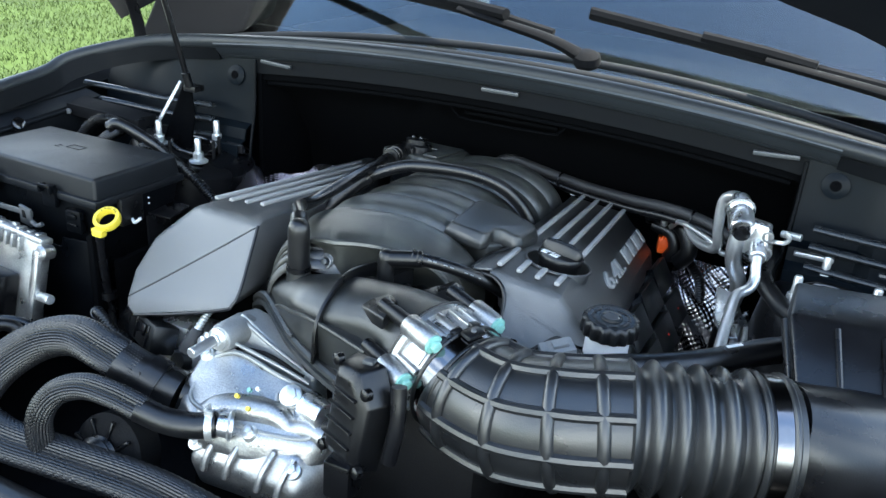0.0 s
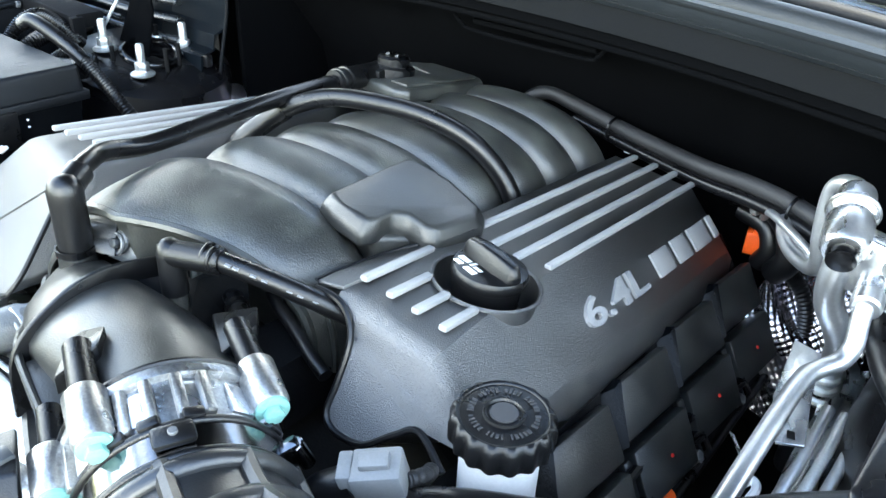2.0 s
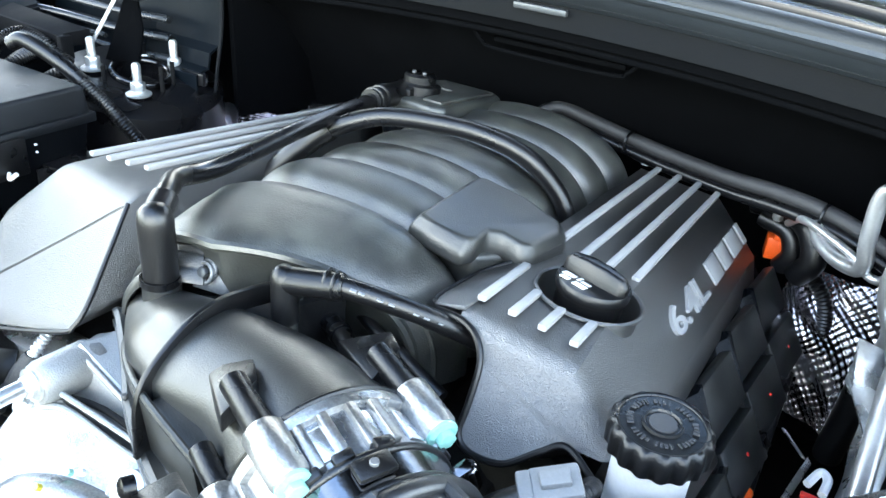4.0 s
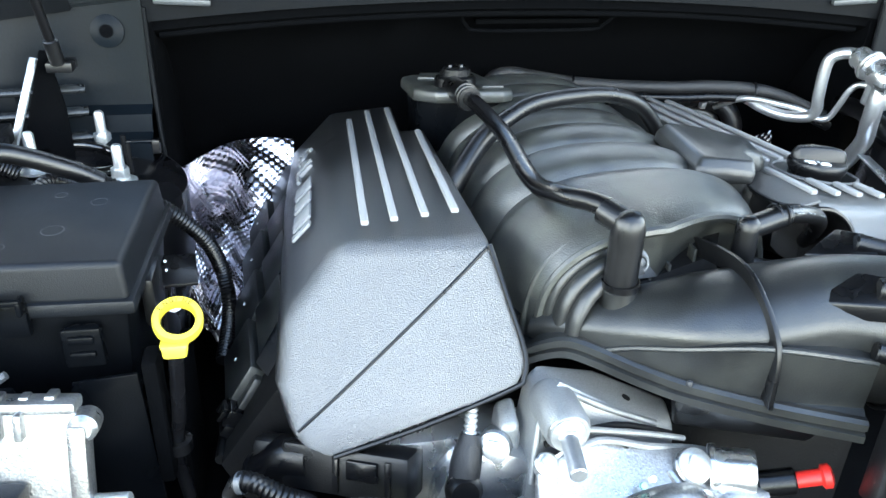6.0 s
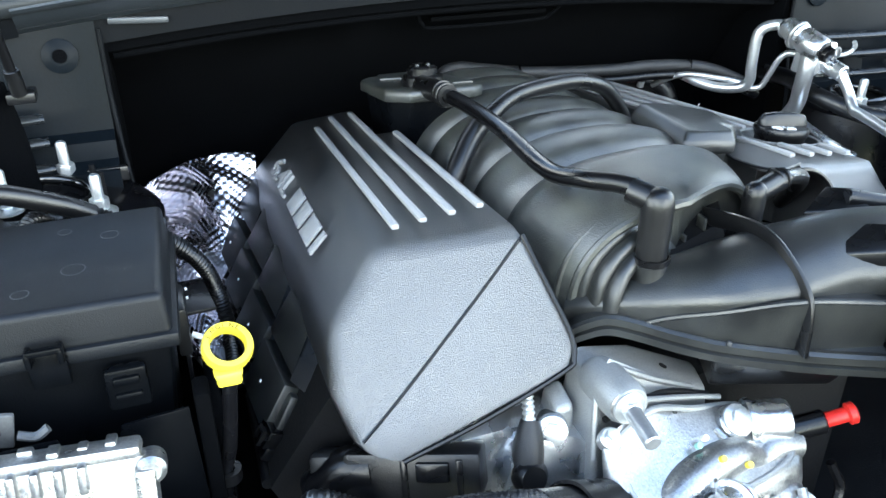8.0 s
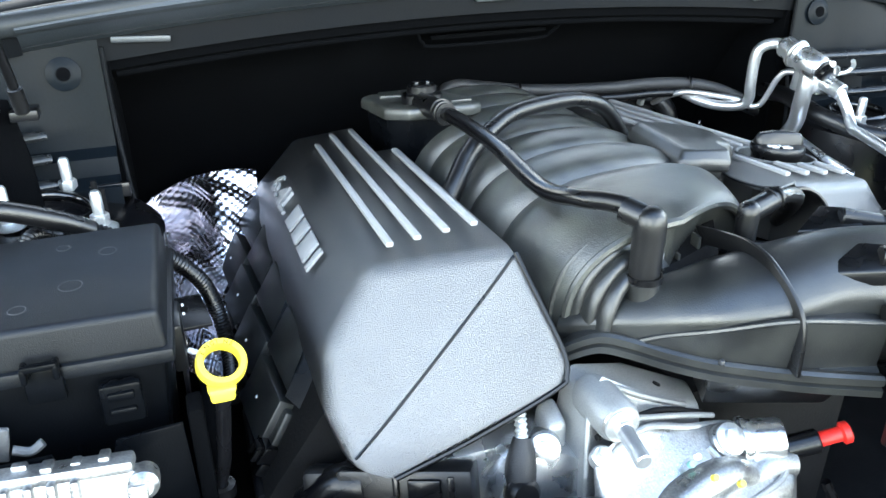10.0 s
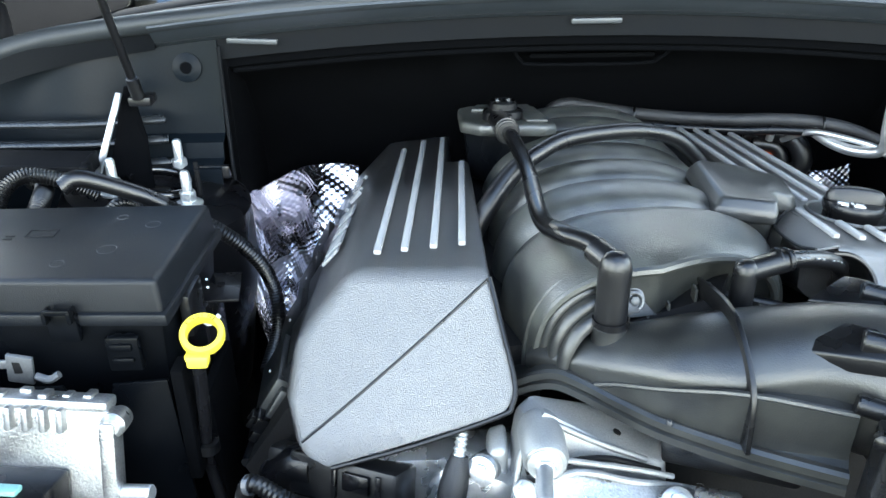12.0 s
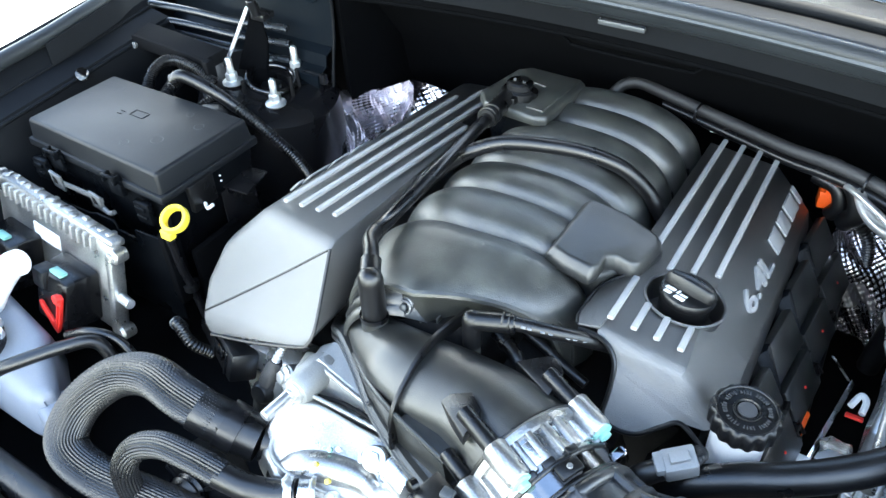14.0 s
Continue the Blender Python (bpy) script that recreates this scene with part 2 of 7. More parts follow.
def rod(a, b, r, n=18, bevel=0.15):
    d = Vector(b) - Vector(a)
    l, e = d.length, min(r * bevel, d.length * 0.3)
    return lathe([(r - e, 0), (r, e), (r, l - e), (r - e, l)], aim(a, d), n)


def curve(pts, k=8):
    """Points along a smooth line through pts."""
    p = [Vector(q) for q in pts]
    p = [p[0] * 2 - p[1]] + p + [p[-1] * 2 - p[-2]]
    out = []
    for i in range(1, len(p) - 2):
        for j in range(k):
            t = j / k
            out.append(0.5 * (2 * p[i] + (p[i + 1] - p[i - 1]) * t + (2 * p[i - 1] - 5 * p[i] + 4 * p[i + 1] - p[i + 2]) * t * t
                              + (3 * p[i] - p[i - 1] - 3 * p[i + 1] + p[i + 2]) * t ** 3))
    out.append(p[-2])
    return out


def tube(pts, r, n=16, k=8, caps=True, closed=False, squash=1.0):
    """A round bar along a smooth line; r is a radius or a function of 0..1."""
    line = curve(pts, k) if k > 1 else [Vector(q) for q in pts]
    if closed:
        line = line[:-1] if (line[0] - line[-1]).length < 1e-6 else line
    rad = r if callable(r) else (lambda s: r)
    m = len(line)
    tang = [(line[(i + 1) % m if closed else min(i + 1, m - 1)] - line[(i - 1) % m if closed else max(i - 1, 0)]).normalized() for i in range(m)]
    x = tang[0].orthogonal().normalized()
    if abs(tang[0].z) < 0.9:
        x = tang[0].cross(Vector((0, 0, 1))).normalized()
    vs, fs = [], []
    for i in range(m):
        x = (x - tang[i] * x.dot(tang[i])).normalized()
        y = tang[i].cross(x)
        rr = rad(i / max(1, m - 1))
        vs += [tuple(line[i] + (x * math.cos(a) + y * squash * math.sin(a)) * rr) for a in (6.28318531 * j / n for j in range(n))]
    for i in range(m if closed else m - 1):
        j2 = (i + 1) % m
        fs += [(i * n + j, i * n + (j + 1) % n, j2 * n + (j + 1) % n, j2 * n + j) for j in range(n)]
    if caps and not closed:
        fs += [tuple(range(n))[::-1], tuple((m - 1) * n + j for j in range(n))]
    return vs, fs


def ring(c, axis, R, r, n=40, k=10, squash=1.0):
    """A closed hoop of tube about an axis."""
    m = aim(c, axis)
    return tube([m @ Vector((R * math.cos(6.28318531 * i / n), R * math.sin(6.28318531 * i / n), 0)) for i in range(n)], r, k, 1, closed=True, squash=squash)


def band(c, axis, R, width, thick, n=40):
    """A flat hoop, such as a hose clamp."""
    return lathe_open([(R, -width / 2), (R + thick, -width / 2), (R + thick, width / 2), (R, width / 2)], aim(c, axis), n)


def lathe_open(profile, m, n=32):
    vs, fs, k = [], [], len(profile)
    for r, h in profile:
        vs += [(r * math.cos(6.28318531 * j / n), r * math.sin(6.28318531 * j / n), h) for j in range(n)]
    for i in range(k):
        i2 = (i + 1) % k
        fs += [(i * n + j, i * n + (j + 1) % n, i2 * n + (j + 1) % n, i2 * n + j) for j in range(n)]
    return moved((vs, fs), m)


def loft(rings, caps=(True, True)):
    n = len(rings[0])
    vs = [tuple(p) for r in rings for p in r]
    fs = []
    for i in range(len(rings) - 1):
        fs += [(i * n + j, i * n + (j + 1) % n, (i + 1) * n + (j + 1) % n, (i + 1) * n + j) for j in range(n)]
    if caps[0]:
        fs.append(tuple(range(n))[::-1])
    if caps[1]:
        fs.append(tuple((len(rings) - 1) * n + j for j in range(n)))
    return vs, fs


def sheet(rows, thick, up=None):
    """A sheet of given thickness over a grid of points; thickened along its normals."""
    nr, nc = len(rows), len(rows[0])
    P = [[Vector(p) for p in r] for r in rows]
    N = []
    for i in range(nr):
        for j in range(nc):
            a = P[min(i + 1, nr - 1)][j] - P[max(i - 1, 0)][j]
            b = P[i][min(j + 1, nc - 1)] - P[i][max(j - 1, 0)]
            N.append(a.cross(b).normalized())
    vs = [tuple(P[i][j]) for i in range(nr) for j in range(nc)]
    vs += [tuple(P[i][j] - N[i * nc + j] * thick) for i in range(nr) for j in range(nc)]
    o, fs = nr * nc, []
    for i in range(nr - 1):
        for j in range(nc - 1):
            a = i * nc + j
            fs.append((a, a + nc, a + nc + 1, a + 1))
            fs.append((a + o, a + 1 + o, a + nc + 1 + o, a + nc + o))
    rim = [j for j in range(nc)] + [i * nc + nc - 1 for i in range(1, nr)] + [(nr - 1) * nc + j for j in range(nc - 2, -1, -1)] + [i * nc for i in range(nr - 2, 0, -1)]
    fs += [(rim[k], rim[(k + 1) % len(rim)], rim[(k + 1) % len(rim)] + o, rim[k] + o) for k in range(len(rim))]
    return vs, fs


def prism(poly, depth, m=None, bevel=0.002, segments=2):
    """A flat outline in local x, y, pushed from z = 0 to depth."""
    n = len(poly)
    vs = [(x, y, 0) for x, y in poly] + [(x, y, depth) for x, y in poly]
    fs = [tuple(range(n))[::-1], tuple(range(n, 2 * n))] + [(i, (i + 1) % n, n + (i + 1) % n, n + i) for i in range(n)]
    g = (vs, fs)
    if bevel:
        g = bevelled(g, bevel, segments)
    return moved(g, m or Matrix())


def slab(pts, d, bevel=0.002, segments=2):
    """A flat outline of points in space, thickened by the vector d."""
    n, d = len(pts), Vector(d)
    vs = [tuple(p) for p in pts] + [tuple(Vector(p) + d) for p in pts]
    fs = [tuple(range(n))[::-1], tuple(range(n, 2 * n))] + [(i, (i + 1) % n, n + (i + 1) % n, n + i) for i in range(n)]
    g = (vs, fs)
    return bevelled(g, bevel, segments) if bevel else g


def hexnut(c, axis, r, h):
    m = aim(c, axis)
    return prism([(r * math.cos(1.0472 * i), r * math.sin(1.0472 * i)) for i in range(6)], h, m, r * 0.1)


WORLD_AT = {}


def thing(name, at, label, category, group="", kind=""):
    ob = new(name)
    ob.empty_display_size = 0.05
    ob.location = at
    WORLD_AT[ob] = Vector(at)
    return tagged(ob, label, category, group, kind)


def part(name, geom, material, parent=None, label="", sharp=38):
    """One mesh object, from (vertices, faces) in world metres, under a thing or a part."""
    vs, fs = geom
    a = np.array(vs, dtype=float)
    c = Vector((a.min(0) + a.max(0)) / 2)
    me = bpy.data.meshes.new(name)
    me.from_pydata([tuple(p) for p in a - np.array(c)], [], [tuple(f) for f in fs])
    bm = bmesh.new()
    bm.from_mesh(me)
    bmesh.ops.recalc_face_normals(bm, faces=bm.faces)
    bm.to_mesh(me)
    bm.free()
    me.shade_smooth()
    me.set_sharp_from_angle(angle=radians(sharp))
    me.materials.append(material)
    ob = new(name, me)
    WORLD_AT[ob] = c
    if parent is not None:
        ob.parent = parent
        ob.location = c - WORLD_AT[parent]
    else:
        ob.location = c
    if label:
        tagged(ob, label)
    return ob


def cut(ob, geom):
    """Takes a solid, in world metres, out of a mesh object."""
    me = bpy.data.meshes.new("cutter")
    me.from_pydata([tuple(p) for p in geom[0]], [], [tuple(f) for f in geom[1]])
    bm = bmesh.new()
    bm.from_mesh(me)
    bmesh.ops.recalc_face_normals(bm, faces=bm.faces)
    bm.to_mesh(me)
    bm.free()
    tool = bpy.data.objects.new("cutter", me)
    scene.collection.objects.link(tool)
    tool.location = WORLD_AT[ob] * -1
    whole = bpy.data.objects.new("whole", ob.data)
    scene.collection.objects.link(whole)
    mod = whole.modifiers.new("cut", "BOOLEAN")
    mod.operation, mod.object, mod.solver = "DIFFERENCE", tool, "EXACT"
    res = bpy.data.meshes.new_from_object(whole.evaluated_get(bpy.context.evaluated_depsgraph_get()))
    res.set_sharp_from_angle(angle=radians(38))
    old = ob.data
    ob.data = res
    for extra in (whole, tool):
        bpy.data.objects.remove(extra)
    for m in (old, me):
        bpy.data.meshes.remove(m)


def solo(name, geom, material, label, category, group="", kind="", sharp=38):
    return tagged(part(name, geom, material, None, sharp=sharp), label, category, group, kind)


def lettering(text, height, depth, m, bold=0.0):
    """Letters as a mesh: x along the line, y up, z out of the surface."""
    cu = bpy.data.curves.new("letters", "FONT")
    cu.body, cu.size, cu.extrude, cu.resolution_u = text, height / 0.73, depth / 2, 3
    cu.offset = bold
    tmp = bpy.data.objects.new("letters", cu)
    scene.collection.objects.link(tmp)
    me = bpy.data.meshes.new_from_object(tmp.evaluated_get(bpy.context.evaluated_depsgraph_get()))
    bm = bmesh.new()
    bm.from_mesh(me)
    bmesh.ops.remove_doubles(bm, verts=bm.verts, dist=height * 0.004)
    g = from_bm(bm)
    bpy.data.objects.remove(tmp)
    bpy.data.curves.remove(cu)
    bpy.data.meshes.remove(me)
    return moved(g, m)


def frame_of(o, x, y):
    """A pose with its origin at o, x along the first way and z square to both."""
    x, y = Vector(x).normalized(), Vector(y)
    z = x.cross(y).normalized()
    y = z.cross(x)
    return Matrix(((x.x, y.x, z.x, o[0]), (x.y, y.y, z.y, o[1]), (x.z, y.z, z.z, o[2]), (0, 0, 0, 1)))


# ---- ground and car shell ----
def cowl_z(x):
    return 1.256 - 0.10 * x * x


def strip(profile, xs, dz=cowl_z):
    """A solid bar whose (y, z) outline, z from the seal line, follows the cowl's arch along x."""
    return loft([[(x, y, dz(x) + z) for y, z in profile] for x in xs])


def build_ground():
    g = [(x, y, 0.0) for y in (-900, -60, -20, 20, 60, 900) for x in (-900, -60, -20, 20, 60, 900)]
    f = [(j * 6 + i, j * 6 + i + 1, j * 6 + i + 7, j * 6 + i + 6) for j in range(5) for i in range(5)]
    solo("ground", (g, f), SOIL, "sunlit green lawn reaching to the horizon", "lawn", kind="structure")
    solo("driveway", box((0.8, 3.3, 0.0), (10.8, 9.4, 0.08), 0.01), CONCRETE, "pale sunlit concrete driveway under the car", "driveway", kind="structure")
    # unseen dark ground, added so less light bounces into the bay
    solo("road", box((0, -6.0, 0.0), (60.0, 9.1, 0.05), 0.01), ADDED_ASPHALT, "unseen dark asphalt added to dim light from in front", "road", kind="structure")
    rnd = random.Random(4)
    vs, fs = [], []
    for _ in range(42000):
        x, y = rnd.uniform(-11.6, -4.65), rnd.uniform(1.0, 12.0)
        a, h, w = rnd.uniform(0, 6.28), rnd.uniform(0.02, 0.055), rnd.uniform(0.004, 0.009)
        lx, ly = rnd.uniform(-0.03, 0.03), rnd.uniform(-0.03, 0.03)
        n = len(vs)
        vs += [(x - w * math.cos(a), y - w * math.sin(a), 0), (x + w * math.cos(a), y + w * math.sin(a), 0), (x + lx, y + ly, h)]
        fs.append((n, n + 1, n + 2))
    solo("grass", (vs, fs), GRASS, "short bright green grass beside the driveway", "grass", kind="stuff")


def build_shell():
    car = thing("car_body", (0, 0.4, 0.5), "black painted car body with its hood open over the engine bay", "car")
    for s in (-1, 1):
        ys = [-0.75, -0.45, -0.1, 0.2, 0.45, 0.8, 1.2]
        lift = [1.01, 1.058, 1.090, 1.110, 1.130, 1.17, 1.205]
        rows = []
        for y, t in zip(ys, lift):
            rows.append([(s * 0.905, y, t - 0.045), (s * 0.93, y, t - 0.018), (s * 0.965, y, t), (s * 0.992, y, t - 0.012),
                         (s * 1.012, y, t - 0.06), (s * 1.02, y, t - 0.25), (s * 1.0, y, 0.55)])
        part("fender", sheet(rows if s > 0 else rows[::-1], 0.003), FLANGE, car, "black fender", 30)
        # inner ledge and apron, down to the rail
        part("inner_fender", sheet([[(s * 0.91, y, t - 0.045), (s * 0.86, y, t - 0.055), (s * 0.845, y, t - 0.08), (s * 0.83, y, 0.85), (s * 0.80, y, 0.6)]
                                    for y, t in list(zip(ys, lift))[:5]][::(-1 if s > 0 else 1)], 0.004), FLANGE, car, "black apron panel")
        part("fender_lip", tube([(s * 0.905, y, t - 0.041) for y, t in zip(ys, lift)], 0.0035, 8, 4), FLANGE, car, "folded fender lip")
        part("ledge_lip", tube([(s * 0.852, y, t - 0.058) for y, t in list(zip(ys, lift))[:5]], 0.004, 8, 4), FLANGE, car, "rounded ledge edge")
        part("door_pillar", loft([[(s * (0.80 - 0.22 * k), 0.78 + 0.95 * k + a, 1.22 + 0.62 * k + b) for a, b in ((-.03, 0), (.05, -.03), (.09, .02), (0, .05))] for k in (0, 0.5, 1)]), PAINT, car)
        part("pillar_foot", bevelled(loft([[(s * 0.70, 0.74, 1.20), (s * 0.93, 0.62, 1.14), (s * 0.95, 0.90, 1.15), (s * 0.74, 0.92, 1.22)], [(s * 0.70, 0.80, 1.30), (s * 0.90, 0.74, 1.36), (s * 0.91, 0.95, 1.38), (s * 0.70, 0.95, 1.36)]]), 0.012, 3), WIPER, car, "black corner cover below the pillar")
    roof_rows = [[(x, 1.72 + 0.3 * k, 1.86 + 0.05 * k - 0.03 * (x / 0.6) ** 2) for x in (-0.6, -0.3, 0, 0.3, 0.6)] for k in (0, 2, 5)]
    part("roof", sheet(roof_rows, 0.01), PAINT, car)
    # windscreen: curved laminated pane above the cowl
    rows = []
    for k in range(7):
        u = k / 6
        rows.append([(x * (1 - 0.2 * u), 0.775 + 0.93 * u - 0.10 * (x / 0.75) ** 2 * (1 - u) + 0.05 * (x / 0.75) ** 2, 1.232 + 0.62 * u - 0.055 * (x / 0.75) ** 2) for x in [-0.78 + 0.13 * i for i in range(13)]])
    g = part("windscreen", sheet(rows[::-1], 0.005), GLASS, car, "laminated windscreen reflecting blue sky")
    g.visible_shadow = False
    part("dashboard", box((0, 1.5, 1.05), (1.5, 0.9, 0.2), 0.05), FELT, car, "dark dashboard behind the windscreen")
    # unseen back and sides, added to keep the cabin dark behind the glass
    part("cabin_back", box((0, 2.6, 1.2), (1.6, 0.1, 1.2), 0.02), FELT, car)
    for s in (-1, 1):
        part("door", bevelled(loft([[(s * 0.90, y, 0.35), (s * 0.97, y, 0.5), (s * 0.98, y, 0.9), (s * 0.90, y, 1.16), (s * 0.84, y, 1.16), (s * 0.86, y, 0.4)] for y in (1.15, 1.9, 2.7)]), 0.01, 2), PAINT, car, "black door panel")
        part("cabin_side", loft([[(s * 0.855, y0, 1.16), (s * 0.845, y0, 1.16), (s * 0.63, y1, 1.82), (s * 0.64, y1, 1.82)] for y0, y1 in ((0.95, 1.70), (2.65, 2.60))]), FELT, car, "unseen dark panel closing the cabin side")
    # plain dark sheet, added to stand for the bay's shaded depth
    part("bay_floor", box((0, 0.15, 0.56), (1.75, 1.5, 0.04), 0.005), DARK, car, "dark sheet added to close the bay from below")
    part("front_beam", merge(tube([(-0.88, -0.36, 0.765), (-0.4, -0.375, 0.772), (0, -0.385, 0.775), (0.4, -0.375, 0.772), (0.88, -0.36, 0.765)], 0.05, 20),
                             box((0, -0.43, 0.66), (1.7, 0.05, 0.25), 0.02)), STEEL, car, "smooth black radiator crossmember")
    # unseen bumper, added to keep ground light off the front faces
    part("bumper", bevelled(loft([[(x, -0.50 + 0.10 * x * x, 0.30), (x, -0.72 + 0.22 * x * x, 0.35), (x, -0.70 + 0.22 * x * x, 0.80), (x, -0.58 + 0.16 * x * x, 0.86), (x, -0.48 + 0.10 * x * x, 0.84)] for x in (-0.95, -0.6, -0.2, 0.2, 0.6, 0.95)]), 0.01, 2), PAINT, car, "unseen black front bumper added to block low light")
    part("shroud_rail", tube([(-0.86, -0.295, 0.770), (-0.4, -0.300, 0.775), (0.1, -0.305, 0.775), (0.86, -0.295, 0.765)], 0.024, 16), RUBBER, car)
    # side panels at the back corners, with their pressed steps
    for s, x0 in ((-1, 0.515), (1, 0.56)):
        x1 = 0.90
        rows = []
        for x in (x0, x0 + 0.02, 0.66, 0.68, 0.78, x1):
            st = 0.0 if x < 0.67 else -0.02
            rows.append([(s * x, 0.543 + st * 0.5, cowl_z(x) - 0.030), (s * x, 0.53 + st, 1.09), (s * x, 0.525 + st, 1.06), (s * x, 0.505 + st, 1.052),
                         (s * x, 0.50 + st, 1.03), (s * x, 0.475 + st, 1.022), (s * x, 0.47 + st, 0.96), (s * x, 0.47 + st, 0.70)])
        part("bulkhead_panel", sheet(rows if s < 0 else rows[::-1], 0.004), BODY, car, "grey painted corner panel of the bulkhead")
        part("panel_edge", tube([(s * (x0 - 0.004), 0.535, 1.185), (s * (x0 - 0.004), 0.53, 1.09), (s * (x0 - 0.012), 0.50, 0.98), (s * (x0 - 0.03), 0.49, 0.86)], 0.003, 8), FLANGE, car)
        bolt = part("panel_bolt", lathe([(0.021, 0), (0.021, 0.002), (0.012, 0.005), (0.009, 0.0052)], aim((s * (x0 + 0.045), 0.536, 1.155), (0, -1, 0.2))), BODY, car, "round press stud")
        part("stud_hole", lathe([(0.0085, 0.0048), (0.0085, 0.0062), (0.004, 0.0062)], aim((s * (x0 + 0.045), 0.536, 1.155), (0, -1, 0.2))), FELT, bolt, "dark hole")
        # highlights along ledge and ribs are put in as lighter paint
        part("panel_ledge", tube([(s * 0.69, 0.448, 1.056), (s * 0.78, 0.446, 1.055), (s * 0.88, 0.444, 1.052)], 0.005, 8, 3), RIB_HIGHLIGHT, car, "ledge edge lightened as its highlight")
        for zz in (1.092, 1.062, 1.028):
            part("pressed_rib", tube([(s * 0.59, 0.496, zz), (s * 0.70, 0.474, zz + 0.002), (s * 0.80, 0.462, zz + 0.006), (s * 0.89, 0.440, zz + 0.012)], 0.0085, 12, squash=0.7), RIB_HIGHLIGHT, car, "pressed rib")


def build_bulkhead():
    xs = [-0.522 + 0.0545 * i for i in range(21)]
    rows = []
    for x in xs:
        z0 = cowl_z(x)
        rows.append([(x, 0.552, z0 - 0.062), (x, 0.556, z0 - 0.08), (x, 0.575, z0 - 0.092), (x, 0.605, z0 - 0.10 - 0.003 * math.sin(9 * x)), (x, 0.655, 1.10), (x, 0.728 + 0.010 * math.sin(7 * x), 1.0), (x, 0.765, 0.88), (x, 0.77, 0.6)])
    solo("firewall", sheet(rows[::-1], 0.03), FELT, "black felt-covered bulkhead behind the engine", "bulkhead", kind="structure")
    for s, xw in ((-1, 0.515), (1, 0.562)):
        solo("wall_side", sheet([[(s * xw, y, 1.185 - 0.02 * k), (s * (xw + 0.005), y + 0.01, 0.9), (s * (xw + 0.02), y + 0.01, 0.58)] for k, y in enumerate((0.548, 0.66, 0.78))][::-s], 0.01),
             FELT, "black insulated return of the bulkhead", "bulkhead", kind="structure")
    # unseen backing, added where daylight leaked past the bulkhead's edges
    solo("wall_back", box((0, 0.83, 0.86), (1.9, 0.02, 0.70), 0.002), FELT, "unseen dark sheet added behind the bulkhead to stop light", "bulkhead", kind="structure")
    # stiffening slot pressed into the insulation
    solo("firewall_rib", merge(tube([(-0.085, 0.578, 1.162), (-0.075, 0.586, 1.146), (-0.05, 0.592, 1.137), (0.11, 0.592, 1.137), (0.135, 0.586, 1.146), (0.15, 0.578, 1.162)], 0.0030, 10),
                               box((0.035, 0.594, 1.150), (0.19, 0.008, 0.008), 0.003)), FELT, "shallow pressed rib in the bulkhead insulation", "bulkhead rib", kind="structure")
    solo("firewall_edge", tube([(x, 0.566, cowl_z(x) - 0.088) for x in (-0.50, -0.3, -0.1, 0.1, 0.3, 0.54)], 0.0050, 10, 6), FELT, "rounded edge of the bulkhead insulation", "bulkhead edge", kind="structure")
    cxs = [-0.86 + 0.086 * i for i in range(21)]
    cowl = thing("cowl", (0, 0.55, 1.2), "grey plastic cowl panel with rubber seal below the windscreen", "cowl")
    part("flange", strip([(0.546, -0.066), (0.556, -0.066), (0.556, -0.034), (0.546, -0.034)], cxs), FLANGE, cowl, "black steel flange")
    part("lip", strip([(0.541, -0.036), (0.550, -0.038), (0.530, 0.0), (0.515, 0.002), (0.512, -0.004)], [-0.60 + 0.06 * i for i in range(21)]), LIP, cowl, "pale grey lip")
    path = [(-0.945, -0.45, 1.052), (-0.940, -0.10, 1.086), (-0.932, 0.20, 1.108), (-0.930, 0.30, 1.119), (-0.922, 0.37, 1.132), (-0.90, 0.42, 1.158), (-0.82, 0.49, 1.186), (-0.72, 0.522, 1.206)] + [(x, 0.528, cowl_z(x) - 0.001) for x in (-0.5, -0.25, 0, 0.25, 0.5)] + [
        (0.72, 0.522, 1.206), (0.82, 0.49, 1.186), (0.90, 0.42, 1.158), (0.922, 0.37, 1.132), (0.932, 0.20, 1.108), (0.940, -0.10, 1.086), (0.945, -0.45, 1.052)]
    part("seal", tube(path, 0.0145, 14, 8), SEAL, cowl, "round grey rubber hood seal")
    for s in (-1, 1):
        edge = curve([(s * 0.60, 0.526, 1.219), (s * 0.72, 0.516, 1.204), (s * 0.82, 0.482, 1.183), (s * 0.885, 0.415, 1.156), (s * 0.905, 0.36, 1.130), (s * 0.915, 0.22, 1.106)], 6)
        low = [p + Vector((-s * 0.012 * k, 0.012 - 0.020 * k, -0.036)) for k, p in zip([min(1.0, i / 20) for i in range(len(edge))], edge)]
        rows = [edge, low]
        part("corner_lip", sheet(rows if s < 0 else rows[::-1], 0.004), FLANGE, cowl, "black lip round the corner")
    part("tray", strip([(0.535, -0.012), (0.60, -0.018), (0.70, -0.02), (0.79, -0.028), (0.79, -0.04), (0.535, -0.03)], cxs), COWL, cowl, "black cowl tray")
    part("edge_trim", tube([(x, 0.795 - 0.06 * (x / 0.75) ** 2, cowl_z(x) - 0.022 + 0.01) for x in (-0.8, -0.5, -0.2, 0.1, 0.4, 0.8)], 0.009, 10), COWL, cowl)
    part("tray_step", tube([(x, 0.655, cowl_z(x) - 0.012) for x in (-0.8, -0.5, -0.2, 0.1, 0.4, 0.8)], 0.010, 10), COWL, cowl)
    slot = box((0, 0, 0), (0.004, 0.034, 0.008), 0.001)
